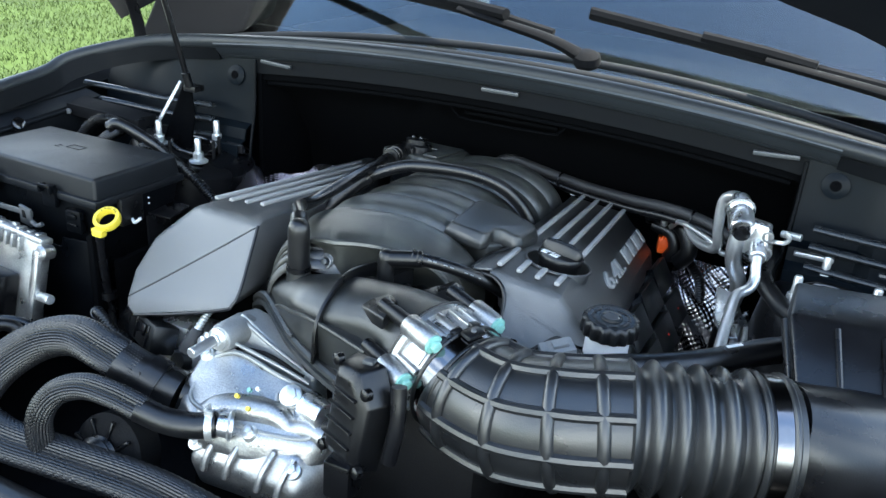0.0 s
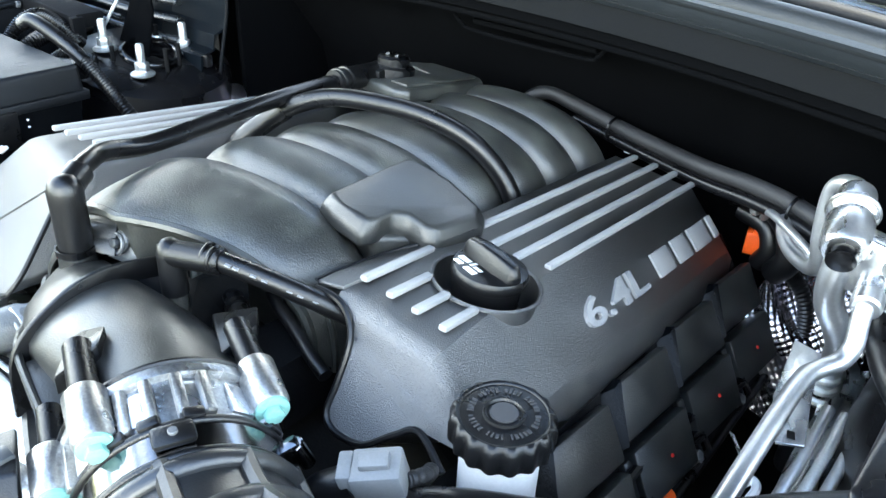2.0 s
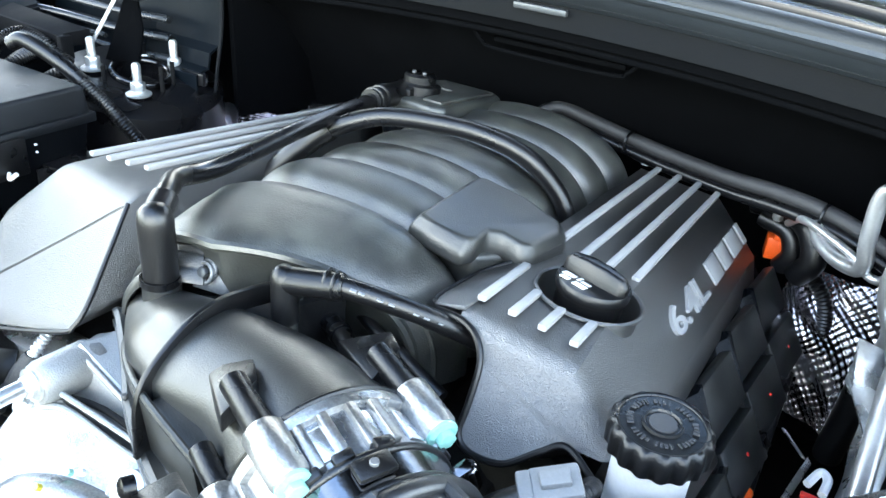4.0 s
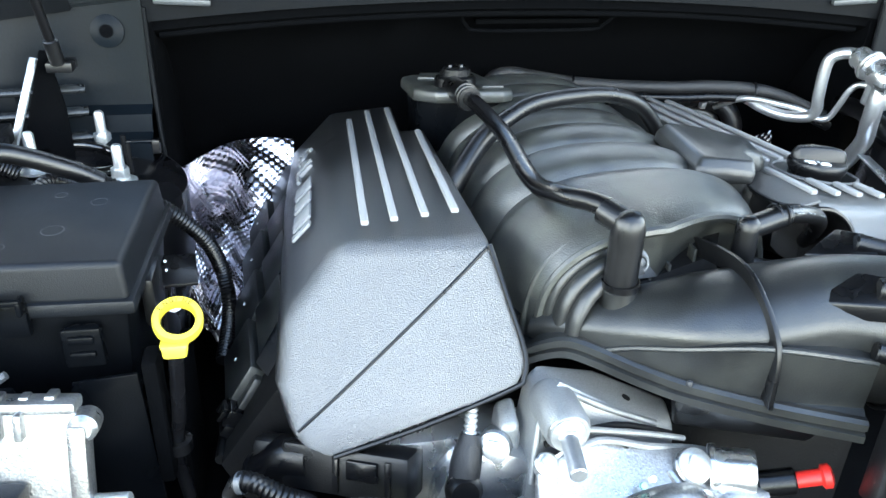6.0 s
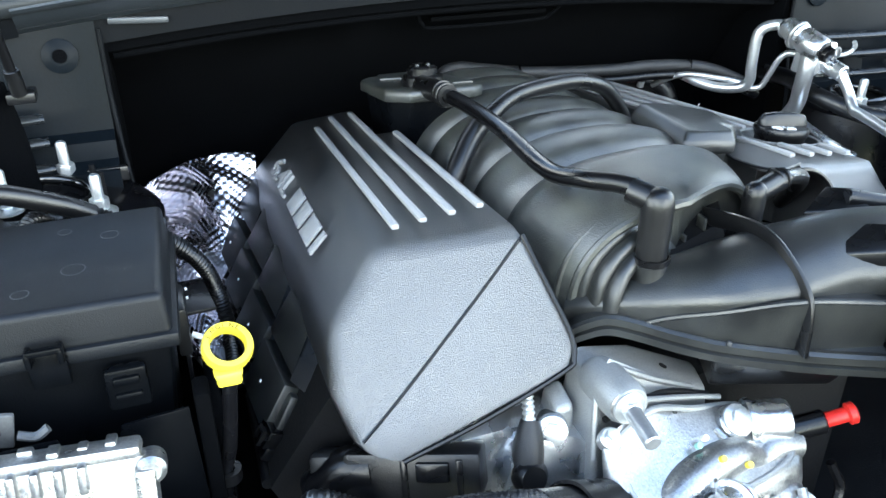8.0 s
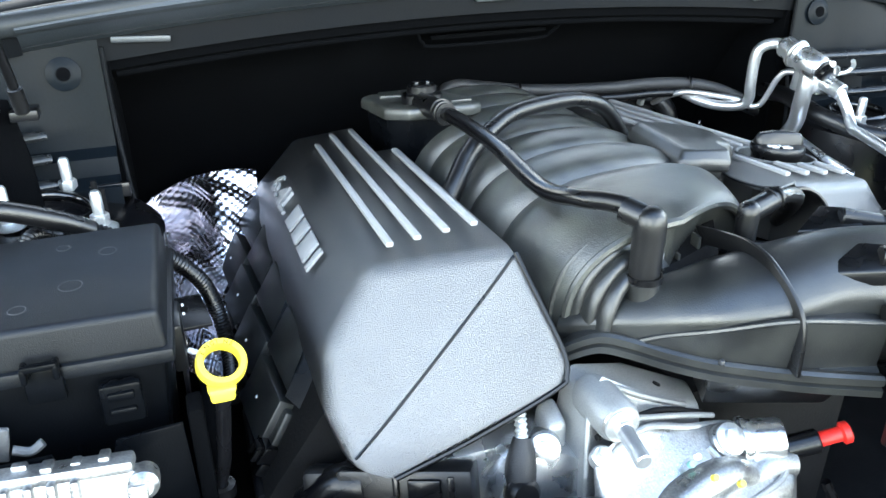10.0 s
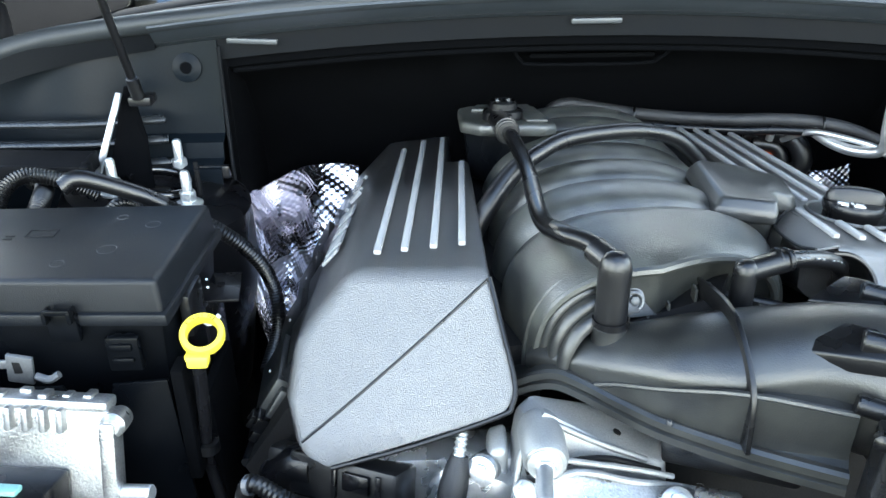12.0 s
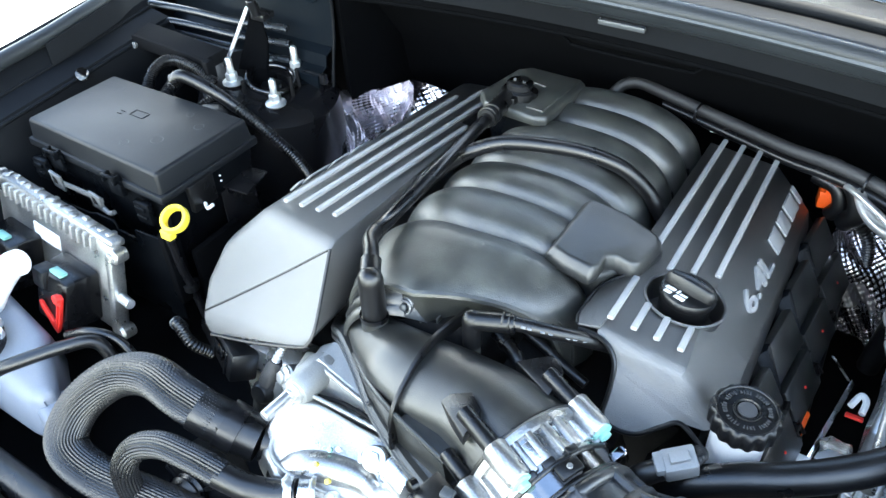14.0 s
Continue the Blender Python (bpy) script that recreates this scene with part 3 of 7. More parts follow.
    for i in range(46):
        x = -0.74 + 0.0095 * i
        part("grille_bar", moved(slot, pose(x, 0.61, cowl_z(x) - 0.011, -4, 0, -12)), SEAL, cowl)
    for x in (-0.463, 0.027, 0.509):
        solo("seal_clip", box((x, 0.541, cowl_z(x) - 0.044), (0.072, 0.009, 0.008), 0.002, Matrix.Rotation(0.2 * x * -0.5, 4, "Y")), CLIP,
             "pale metal clip on the bulkhead flange", "clip", "flange clips")


def build_wipers():
    for nm, base, tip, mid in (("a", (0.135, 0.715, 1.262), (-0.62, 0.92, 1.335), (-0.16, 0.76, 1.318)), ("b", (0.80, 0.75, 1.235), (0.10, 0.83, 1.335), (0.45, 0.79, 1.295))):
        w = thing("wiper", base, "black windscreen wiper lying on the glass", "wiper", "windscreen wipers")
        b, m, t = Vector(base), Vector(mid), Vector(tip)
        part("arm", tube([b, b.lerp(m, 0.3) + Vector((0, -0.01, 0.012)), m], lambda s: 0.022 - 0.009 * s, 12, squash=0.6), WIPER, w)
        part("arm_head", lathe([(0.022, 0), (0.027, 0.008), (0.025, 0.022), (0.014, 0.030)], aim(b - Vector((0, 0, 0.012)), (0, -0.3, 1))), WIPER, w)
        part("blade", tube([b.lerp(t, 0.12) + Vector((0, 0.03, 0.02)), m + Vector((0, 0.015, 0.002)), t], 0.011, 8, squash=1.2), WIPER, w)
        part("blade_holder", tube([m - (t - m) * 0.25 + Vector((0, 0.01, 0.01)), m + Vector((0, 0.008, 0.012)), m + (t - m) * 0.35 + Vector((0, 0.008, 0.01))], 0.012, 8), WIPER, w)


def build_hood():
    hood = thing("hood", (0, 0.5, 1.45), "raised black hood over the engine bay seen from below", "hood")
    rows = []
    for k in range(8):
        u = k / 7
        rows.append([(x * (1 - 0.06 * u), 0.64 - 0.80 * u, 1.482 - 0.28 * x * x * (1 - 0.35 * u) + 0.90 * u) for x in [-0.97 + 0.194 * i for i in range(11)]])
    part("panel", sheet(rows, 0.012), PAINT, hood, "gloss black outer panel")
    part("liner", sheet([[Vector(p) + Vector((0, -0.018, -0.014)) for p in r[1:-1]] for r in rows[1:-1]], 0.012), FELT, hood, "black felt liner")
    for s in (-1, 1):
        part("hinge", tube([(s * 0.80, 0.52, 1.19), (s * 0.79, 0.50, 1.25), (s * 0.78, 0.46, 1.33)], 0.012, 8, squash=0.4), STEEL, hood)
    st = thing("gas_strut", (-0.60, 0.44, 1.14), "thin black gas strut holding the hood up", "gas strut")
    part("cylinder", rod((-0.602, 0.43, 1.17), (-0.628, 0.36, 1.46), 0.0055), GLOSSY, st)
    part("end_fitting", rod((-0.600, 0.436, 1.14), (-0.602, 0.43, 1.170), 0.0085), NYLON, st)
    part("foot", box((-0.600, 0.45, 1.135), (0.03, 0.03, 0.012), 0.002), STEEL, st)


build_ground()
build_shell()
build_bulkhead()
build_wipers()
build_hood()


# ---- the engine ----
def top_z(u, y):
    return 1.0785 - 0.108 * (y - 0.11) - 0.10 * (u - 0.18)


def toe(y):
    return -0.034 * (y - 0.11)


def cover_shell(s):
    """The moulded shell of one cylinder-bank cover; s is -1 for one bank and 1 for the other."""
    if s < 0:
        outline = [(0.155, 1.069), (0.131, 0.985), (0.145, 0.967), (0.312, 0.917), (0.345, 0.926), (0.357, 0.960), (0.349, 1.004), (0.293, 1.060)]
        front = [(-u, 0.069 - 0.215 * (0.155 - u) + 0.924 * (z - 1.069), z) for u, z in outline]
        ys = (0.435, 0.445, 0.60, 0.625)
    else:
        outline = [(0.200, 1.074), (0.212, 1.012), (0.245, 0.992), (0.275, 0.995), (0.314, 1.022), (0.338, 1.018), (0.352, 1.006), (0.303, 1.064)]
        front = [(u, 0.09 - 0.6 * (1.07 - z), z) for u, z in outline]
        front[5], front[6] = (0.338, 0.072, 1.012), (0.353, 0.090, 1.004)
        ys = (0.205, 0.215, 0.60, 0.63)
    sections = [front]
    for k, y in enumerate(ys):
        t = toe(y)
        inner = (0.170 if k < 1 else 0.200) if s < 0 else (0.198 if k < 1 else 0.188)
        drop = 0.0 if k < 3 else 0.022
        ti, tz = top_z(0.155, y) - drop, top_z(0.293, y) - drop
        sections.append([(s * (inner + t), y, ti - 0.1 * (inner - 0.155)), (s * (inner - 0.006 + t), y, ti - 0.085), (s * (inner + 0.01 + t), y, ti - 0.10), (s * (0.312 + t), y, ti - 0.145),
                         (s * (0.348 + t), y, ti - 0.138), (s * (0.360 + t), y, tz - 0.095), (s * (0.352 + t), y, tz - 0.062), (s * (0.293 + t), y, tz)])
    g = loft(sections)
    if s < 0:   # broad soft rounding where the front meets the top and the outer side
        g = bevelled(g, 0.015, 5, 18, lambda c: (c.y < 0.10 and (c.z > 1.0 or c.x < -0.335) and c.x < -0.16) or (c.x < -0.28 and c.z > 0.96 and c.y > 0.1))
        return bevelled(g, 0.005, 2, 30)
    g = bevelled(g, 0.015, 5, 18, lambda c: c.y < 0.1 and (c.z > 1.05 or (c.x > 0.315 and c.z > 1.02)))
    return bevelled(g, 0.006, 2, 30, lambda c: c.y > 0.12)


def rib_bar(s, x0, y0, y1):
    """One raised strip along a cover's top, from y0 to y1."""
    a = Vector((s * (x0 + toe(y0)), y0, top_z(x0, y0)))
    b = Vector((s * (x0 + toe(y1)), y1, top_z(x0, y1)))
    m = frame_of(a, b - a, (-1, 0, 0))
    if m.col[2].z < 0:
        m = frame_of(a, b - a, (1, 0, 0))
    l = (b - a).length
    return moved(box((l / 2, 0, 0.0012), (l, 0.0078, 0.0056), 0.0018), m)


def text_bars(s):
    """Raised badge on the sloping side: the displacement in letters, the trade name as plain blocks."""
    def spot(y, k):
        t, tz = toe(y), top_z(0.293, y)
        return Vector((s * (0.293 + t), y, tz)).lerp(Vector((s * (0.352 + t), y, tz - 0.062)), k)
    y6, yI = (0.515, 0.165) if s < 0 else (0.274, 0.612)
    o = spot(y6, 0.74)
    along = spot(yI, 0.74) - o
    m = frame_of(o, along, spot(y6, 0.1) - o)
    L, h = along.length, 0.027
    flat = Matrix.Translation((0, 0, 0.0014))
    letters = lettering("6.4L", h, 0.004, m @ flat @ Matrix.Diagonal((2.0, 1, 1, 1)), 0.0009)
    blocks, x = [], L * 0.455
    for w in (0.040, 0.035, 0.046, 0.014):
        blocks.append(moved(prism([(0, 0), (w, 0), (w, h), (0, h)], 0.003, None, 0.0008), m @ flat @ Matrix.Translation((x, 0, -0.001))))
        x += w + 0.012
    plate = moved(prism([(-0.012, -0.006), (L + 0.012, -0.006), (L + 0.012, h + 0.005), (-0.012, h + 0.005)], 0.0012, None, 0.0005), m @ Matrix.Translation((0, 0, -0.0008)))
    return letters, blocks, plate


def build_covers():
    for s in (-1, 1):
        c = thing("engine_cover", (s * 0.24, 0.3, 0.95), "black textured engine cover with four silver ribs and raised badge", "engine cover", "engine covers")
        shell = part("shell", cover_shell(s), COVER, c, "textured black moulding", 30)
        if s < 0:
            ribs = [(0.266, 0.108, 0.532), (0.238, 0.108, 0.572), (0.2085, 0.108, 0.575), (0.1795, 0.108, 0.425)]
        else:
            ribs = [(0.206, 0.116, 0.205), (0.234, 0.116, 0.168), (0.2605, 0.116, 0.158), (0.288, 0.116, 0.160),
                    (0.206, 0.275, 0.622), (0.234, 0.245, 0.624), (0.2605, 0.258, 0.626), (0.288, 0.270, 0.627)]
        for x0, y0, y1 in ribs:
            part("silver_rib", rib_bar(s, x0, y0, y1), SILVER, c, "raised silver strip")
        letters, blocks, plate = text_bars(s)
        part("badge_number", letters, SILVER, c, "raised silver 6.4L lettering", 30)
        for b in blocks:
            part("badge_block", b, SILVER, c, "plain silver badge block")
        if s < 0:
            P = lambda u, z, o=0.0: Vector((-u, 0.069 - 0.215 * (0.155 - u) + 0.924 * (z - 1.069) - o * 0.72, z + o * 0.68))
            cut(shell, tube([P(0.150, 1.0675, -0.0004), P(0.2, 1.0300, -0.0004), P(0.29, 0.9655, -0.0004), P(0.350, 0.925, -0.0004)], 0.0017, 8, 4))
            # duller strip sunk in the groove to deepen its shade
            part("crease", tube([P(0.156, 1.0630, -0.0017), P(0.2, 1.0300, -0.0017), P(0.29, 0.9655, -0.0017), P(0.338, 0.9333, -0.0017)], 0.0014, 8, 4), COVER_EDGE, c, "dark lining that adds shade to the moulded crease")
            part("rim", tube([P(0.1545, 1.0645), P(0.1430, 1.025), P(0.1345, 0.992), P(0.1375, 0.976), P(0.1500, 0.9672), P(0.23, 0.9405), P(0.308, 0.9185)], 0.0025, 8, 6), COVER_EDGE, c)
        else:
            F = lambda u, z: Vector((u, 0.09 - 0.6 * (1.07 - z) - 0.001, z))
            part("rim", tube([F(0.180, 1.0700), F(0.199, 1.0705), F(0.213, 1.0675), F(0.2245, 1.0595), F(0.2315, 1.046), F(0.2335, 1.020), F(0.234, 1.000), F(0.248, 0.992), F(0.275, 0.995), F(0.298, 1.012), F(0.316, 1.022), F(0.345, 1.008)], 0.0028, 8, 6), COVER_EDGE, c)
            # tongue beside the hose, and the recess round the filler
            part("tongue", slab([(0.206, 0.206, 1.0675), (0.187, 0.201, 1.0655), (0.169, 0.178, 1.0580), (0.168, 0.120, 1.0650), (0.176, 0.094, 1.0730), (0.202, 0.098, 1.0765)], (0, 0, -0.005), 0.002), COVER, c, "inner tongue of the cover")
            part("tongue_edge", tube([(0.189, 0.202, 1.0660), (0.169, 0.179, 1.0585), (0.168, 0.120, 1.0655), (0.176, 0.094, 1.0735)], 0.0016, 8, 4), SATIN, c)
            arch = [(0.140, 1.066), (0.180, 1.0695), (0.198, 1.0700), (0.212, 1.0670), (0.224, 1.0590), (0.231, 1.046), (0.233, 1.020), (0.233, 0.960), (0.140, 0.960)]
            cut(shell, loft([[(x, y, z - 0.10 * (y - 0.09)) for x, z in arch] for y in (0.0, 0.155)]))
            w = aim((0.264, 0.204, top_z(0.264, 0.204)), (0.10, 0.108, 1))
            cut(shell, lathe([(0.0452, -0.040), (0.0452, 0.02)], w, 48))
            part("filler_well", lathe_open([(0.0450, 0.0006), (0.0470, 0.0022), (0.0490, 0.0012), (0.0490, -0.0005), (0.0462, -0.002), (0.0445, -0.036), (0.002, -0.038), (0.002, -0.036), (0.0425, -0.033)], w, 48), COVER, c, "dark round well for the filler cap")
    cap = thing("oil_filler_cap", (0.264, 0.204, 1.04), "round black oil filler cap with grip fin and white print", "oil cap")
    m = aim((0.264, 0.203, 1.050), (0.09, 0.09, 1))
    part("base", lathe([(0.0290, -0.020), (0.0300, 0.012), (0.0315, 0.014), (0.0330, 0.018), (0.0330, 0.0225), (0.0315, 0.0250), (0.020, 0.0265), (0.004, 0.0270)], m, 44), NYLON, cap, "round cap body")
    turn = m @ Matrix.Rotation(radians(-12), 4, "Z")
    fin = [[turn @ Vector((x, w * q, 0.0245 + z)) for q, z in ((-1, 0), (1, 0), (0.55, h), (-0.55, h))] for x, w, h in ((-0.0320, 0.005, 0.008), (-0.027, 0.0085, 0.0150), (-0.010, 0.0110, 0.0175), (0.010, 0.0110, 0.0175), (0.027, 0.0085, 0.0150), (0.0320, 0.005, 0.008))]
    part("grip", bevelled(loft(fin), 0.0025, 3), NYLON, cap, "raised grip fin")
    for x0, y0, w, h in ((-0.0225, -0.0175, 0.012, 0.0050), (-0.0205, -0.0245, 0.008, 0.0040), (-0.0080, -0.0180, 0.003, 0.0070), (-0.0070, -0.0255, 0.012, 0.0050), (-0.0035, -0.0180, 0.009, 0.0035),
                         (-0.014, 0.0155, 0.006, 0.004), (-0.004, 0.0165, 0.004, 0.004), (0.004, 0.0150, 0.008, 0.005)):
        part("white_mark", moved(prism([(x0, y0), (x0 + w, y0), (x0 + w + 0.001, y0 + h), (x0 + 0.001, y0 + h)], 0.0010, Matrix.Translation((0, 0, 0.0258)), 0), turn), PRINT, cap, "white printed mark")


def build_block():
    e = thing("engine_block", (0, 0.3, 0.6), "dark cast engine block under the covers", "engine")
    part("block", box((0, 0.30, 0.74), (0.50, 0.62, 0.34), 0.03), DARK, e)
    for s in (-1, 1):
        part("head", moved(box((0, 0, 0), (0.13, 0.50, 0.13), 0.02), pose(s * 0.265, 0.36, 0.870, -4, s * 34, 0)), DARK, e, "cylinder head")
        # sloping rocker cover with one coil pack and one raised pad for each cylinder
        a = lambda u, y: Vector((s * ((0.348 if s > 0 else 0.330) + 0.062 * u + toe(y)), y, 0.958 - 0.05 * (y - 0.2) - 0.09 * u))
        part("rocker_cover", loft([[a(-0.25, y), a(1.35, y), a(1.45, y) + Vector((-s * 0.03, 0, -0.05)), a(0, y) + Vector((-s * 0.07, 0, -0.08))] for y in (0.05, 0.2, 0.4, 0.625)]), DARK, e, "black rocker cover")
        part("rocker_edge", tube([a(1.38, y) for y in (0.06, 0.2, 0.4, 0.62)], 0.006, 10, 4), NYLON, e, "rounded lower edge of the rocker cover")
        for y in ((0.187, 0.309, 0.431, 0.553) if s > 0 else (0.155, 0.277, 0.399, 0.521)):
            n = Vector((s * 0.09, 0, 0.062)).normalized()
            back = Vector((0, 1, -0.05)).normalized()
            upw = (a(0, y) - a(1, y)).normalized()
            c0 = a(0.82, y)
            m = Matrix(((back.x, upw.x, n.x, c0.x), (back.y, upw.y, n.y, c0.y), (back.z, upw.z, n.z, c0.z), (0, 0, 0, 1)))
            tilt = m @ Matrix.Rotation(radians(-5), 4, "Y")
            coil = part("ignition_coil", merge(moved(prism([(-0.050, -0.036), (0.040, -0.036), (0.054, 0.018), (-0.040, 0.018)], 0.020, Matrix.Translation((0, 0, 0.002)), 0.003), tilt),
                                               moved(prism([(-0.060, -0.028), (-0.046, -0.030), (-0.036, 0.012), (-0.050, 0.012)], 0.012, Matrix.Translation((0, 0, 0.002)), 0.003), tilt)), DUCTING, e, "black ignition coil")
            part("coil_plug", merge(moved(box((-0.052, -0.034, 0.012), (0.030, 0.022, 0.020), 0.003), tilt), moved(box((-0.058, -0.048, 0.010), (0.024, 0.016, 0.016), 0.003), tilt)), GLOSSY, coil, "black wire plug")
            part("plug_latch", moved(merge(box((-0.052, -0.030, 0.024), (0.016, 0.004, 0.005), 0.001), box((-0.060, -0.038, 0.024), (0.004, 0.014, 0.005), 0.001), box((-0.046, -0.038, 0.024), (0.004, 0.014, 0.005), 0.001)), tilt), NYLON, coil)
            part("paint_dot", moved(lathe([(0.0021, 0), (0.0019, 0.001)], Matrix.Translation((0.006, -0.010, 0.0221)), 10), tilt), RED if s > 0 else PRINT, coil, "inspection dot")
            part("coil_bolt", merge(moved(lathe([(0.0095, 0.0), (0.0095, 0.006), (0.007, 0.008)], Matrix.Translation((0.052, -0.038, 0.004)), 16), m), moved(hexnut((0.052, -0.038, 0.011), (0, 0, 1), 0.0068, 0.008), m)), DULLMETAL, coil, "dull steel coil bolt")
            pad = part("cover_pad", moved(prism([(-0.040, 0.026), (0.058, 0.026), (0.066, 0.078), (-0.016, 0.078)], 0.014, Matrix.Translation((0, 0, 0.004)), 0.003), tilt), DUCTING, e, "flat raised pad above the coil")
            part("pad_nose", bevelled(loft([[tilt @ Vector(p) for p in ((-0.062, 0.022, 0.0), (-0.040, 0.024, 0.020), (-0.030, 0.050, 0.020), (-0.046, 0.052, 0.0))],
                                            [tilt @ Vector(p) for p in ((-0.036, 0.074, 0.0), (-0.024, 0.076, 0.016), (-0.014, 0.080, 0.018), (-0.020, 0.084, 0.0))]]), 0.005, 3), TRAY, pad, "rounded nose of the pad")
    # front timing cover and the pieces round it
    # brighter metal than the other castings stands in for sunlight here
    part("timing_cover", merge(box((-0.17, 0.0, 0.83), (0.22, 0.06, 0.18), 0.02), lathe([(0.05, 0), (0.055, 0.01), (0.05, 0.03), (0.02, 0.035)], aim((-0.17, -0.03, 0.86), (0, -1, 0.2)))), MACHINED, e, "bare cast timing cover lightened for sun on it")
    part("cover_plug", lathe([(0.016, 0), (0.017, 0.01), (0.012, 0.018)], aim((-0.197, -0.055, 0.885), (0, -1, 0.4))), RUBBER, e)


Y_VALLEY = (0.03, 0.168, 0.258, 0.336, 0.411, 0.485, 0.555, 0.625)


def plenum_point(y, a):
    """A point of the ribbed barrel: a runs from -1 (one foot) through 0 (crown) to 1."""
    k = max(i for i in range(len(Y_VALLEY)) if y >= Y_VALLEY[i] - 1e-9)
    k = min(k, len(Y_VALLEY) - 2)
    u = (y - Y_VALLEY[k]) / (Y_VALLEY[k + 1] - Y_VALLEY[k])
    bump = math.sin(math.pi * min(1, max(0, u))) ** 0.52
    crown = 1.098 - 0.078 * (y - 0.1)
    if k == 0:
        bump = min(1, 1.25 * u) ** 0.6 if u < 0.6 else math.cos((u - 0.6) / 0.4 * math.pi / 2) ** 0.6
        bump *= 0.9
    amp = 0.0185
    ang = a * 1.62
    half = 0.142 if k else 0.142 - 0.012 * (1 - min(1, u * 2))
    rise = 0.125
    sx, cz = math.sin(ang), math.cos(ang)
    px = math.copysign(abs(sx) ** 0.9, sx)
    pz = math.copysign(abs(cz) ** 0.72, cz)
    rr = 1 + amp * (bump - 0.6) / 0.14
    lean = 0.06 * max(0, px + 0.1) * max(0, 1 - (y - 0.03) / 0.16)
    half += 0.022 * max(0, px) ** 2 * max(0, 1 - (y - 0.03) / 0.2)
    return Vector((0.012 + half * px * rr, y + lean + 0.012 * abs(px) ** 2, crown - rise + rise * pz * (1 + amp * (bump - 0.6) / 0.11) + 0.0))


def build_manifold():
    mf = thing("intake_manifold", (0, 0.3, 0.9), "dusty black nylon intake manifold with ribbed barrel runners", "intake manifold")
    ys = []
    for i in range(len(Y_VALLEY) - 1):
        n = 12 if i == 0 else 9
        ys += [Y_VALLEY[i] + (Y_VALLEY[i + 1] - Y_VALLEY[i]) * j / n for j in range(n)]
    ys.append(Y_VALLEY[-1])
    rows = [[plenum_point(y, -1 + 2 * j / 44) for j in range(45)] for y in ys]
    back = [Vector((p.x * 0.7, p.y + 0.012, 0.93 + (p.z - 0.93) * 0.8)) for p in rows[-1]]
    part("barrel", sheet(rows + [back], 0.003), PLENUM, mf, "barrel of moulded runners", 60)
    # front wall, lip and the neck that leads down to the duct
    lip = [plenum_point(0.031, -1 + 2 * j / 44) + Vector((0, -0.002, -0.003)) for j in range(45)]
    wall = [[Vector((0.012 + (p.x - 0.012) * k, p.y + 0.008 + 0.01 * (1 - k), 0.965 + (p.z - 0.965) * k)) for p in lip] for k in (1.0, 0.93, 0.6, 0.2)]
    part("front_wall", sheet(wall, 0.003), PLENUM, mf)
    part("lip", tube(lip, 0.0052, 8, 1), PLENUM, mf, "rounded front lip")
    part("second_lip", tube([p + Vector((0, 0.016, -0.004)) + (p - Vector((0.012, p.y, 0.97))) * 0.075 for p in lip], 0.0036, 8, 1), PLENUM, mf)
    # feet of the barrel
    for s in (-1, 1):
        part("runner_foot", loft([[(s * 0.10, y, 0.99), (s * 0.152, y, 0.985), (s * 0.165, y, 0.93), (s * 0.10, y, 0.92)] for y in (0.06, 0.3, 0.62)]), DARK, mf)
    # elbow duct to the throttle
    C = [(-0.112, 0.046, 0.985), (-0.080, 0.030, 0.992), (-0.035, 0.012, 0.998), (0.015, -0.006, 1.006), (0.07, -0.020, 1.013), (0.13, -0.035, 1.021), (0.190, -0.0572, 1.0206)]
    R = [(0.012, 0.012), (0.026, 0.026), (0.034, 0.040), (0.040, 0.053), (0.050, 0.059), (0.061, 0.062), (0.0675, 0.0675)]
    D = [(0.75, -0.6, 0), (0.78, -0.55, 0), (0.82, -0.5, 0), (0.88, -0.40, 0), (0.92, -0.36, 0), (0.91, -0.40, -0.08), (0.912, -0.42, -0.14)]
    B = [1.0, 1.12, 1.40, 1.68, 1.55, 1.10, 1.0]   # how far the front half bulges out to its flat side
    cc, rings = curve(C, 5), []
    for i, p in enumerate(cc):
        t = i / 5
        k = min(int(t), 5)
        f = t - k
        ra = R[k][0] * (1 - f) + R[k + 1][0] * f
        rb = R[k][1] * (1 - f) + R[k + 1][1] * f
        d = (Vector(D[k]) * (1 - f) + Vector(D[k + 1]) * f).normalized()
        side = d.cross(Vector((0, 0, 1))).normalized()
        up = side.cross(d)
        kf = B[k] * (1 - f) + B[k + 1] * f
        rings.append([p + side * ra * min(math.cos(a) * (kf if math.cos(a) > 0 else 1.0), 0.88 * kf if kf > 1.02 else 1.0) + up * rb * math.sin(a) for a in (6.28318531 * j / 48 for j in range(48))])
    part("duct", loft(rings), DUCTING, mf, "smooth duct to the throttle body", 60)
    # neck between duct and wall
    part("neck", loft([[(-0.06, 0.03, 1.02), (0.07, 0.055, 1.045), (0.07, 0.02, 0.97), (-0.06, 0.0, 0.97)], [(-0.06, 0.07, 1.03), (0.09, 0.09, 1.05), (0.09, 0.09, 0.95), (-0.06, 0.07, 0.95)]]), DARK, mf)
    # split flange that runs below the duct, its faces and the strap
    fl = [(-0.150, 0.048, 0.958), (-0.134, 0.022, 0.972), (-0.116, 0.006, 0.990), (-0.096, -0.006, 1.000), (-0.074, -0.020, 0.998), (-0.040, -0.044, 0.991), (-0.005, -0.070, 0.988), (0.058, -0.104, 0.985), (0.124, -0.132, 0.982)]
    line, secs = curve(fl, 6), []
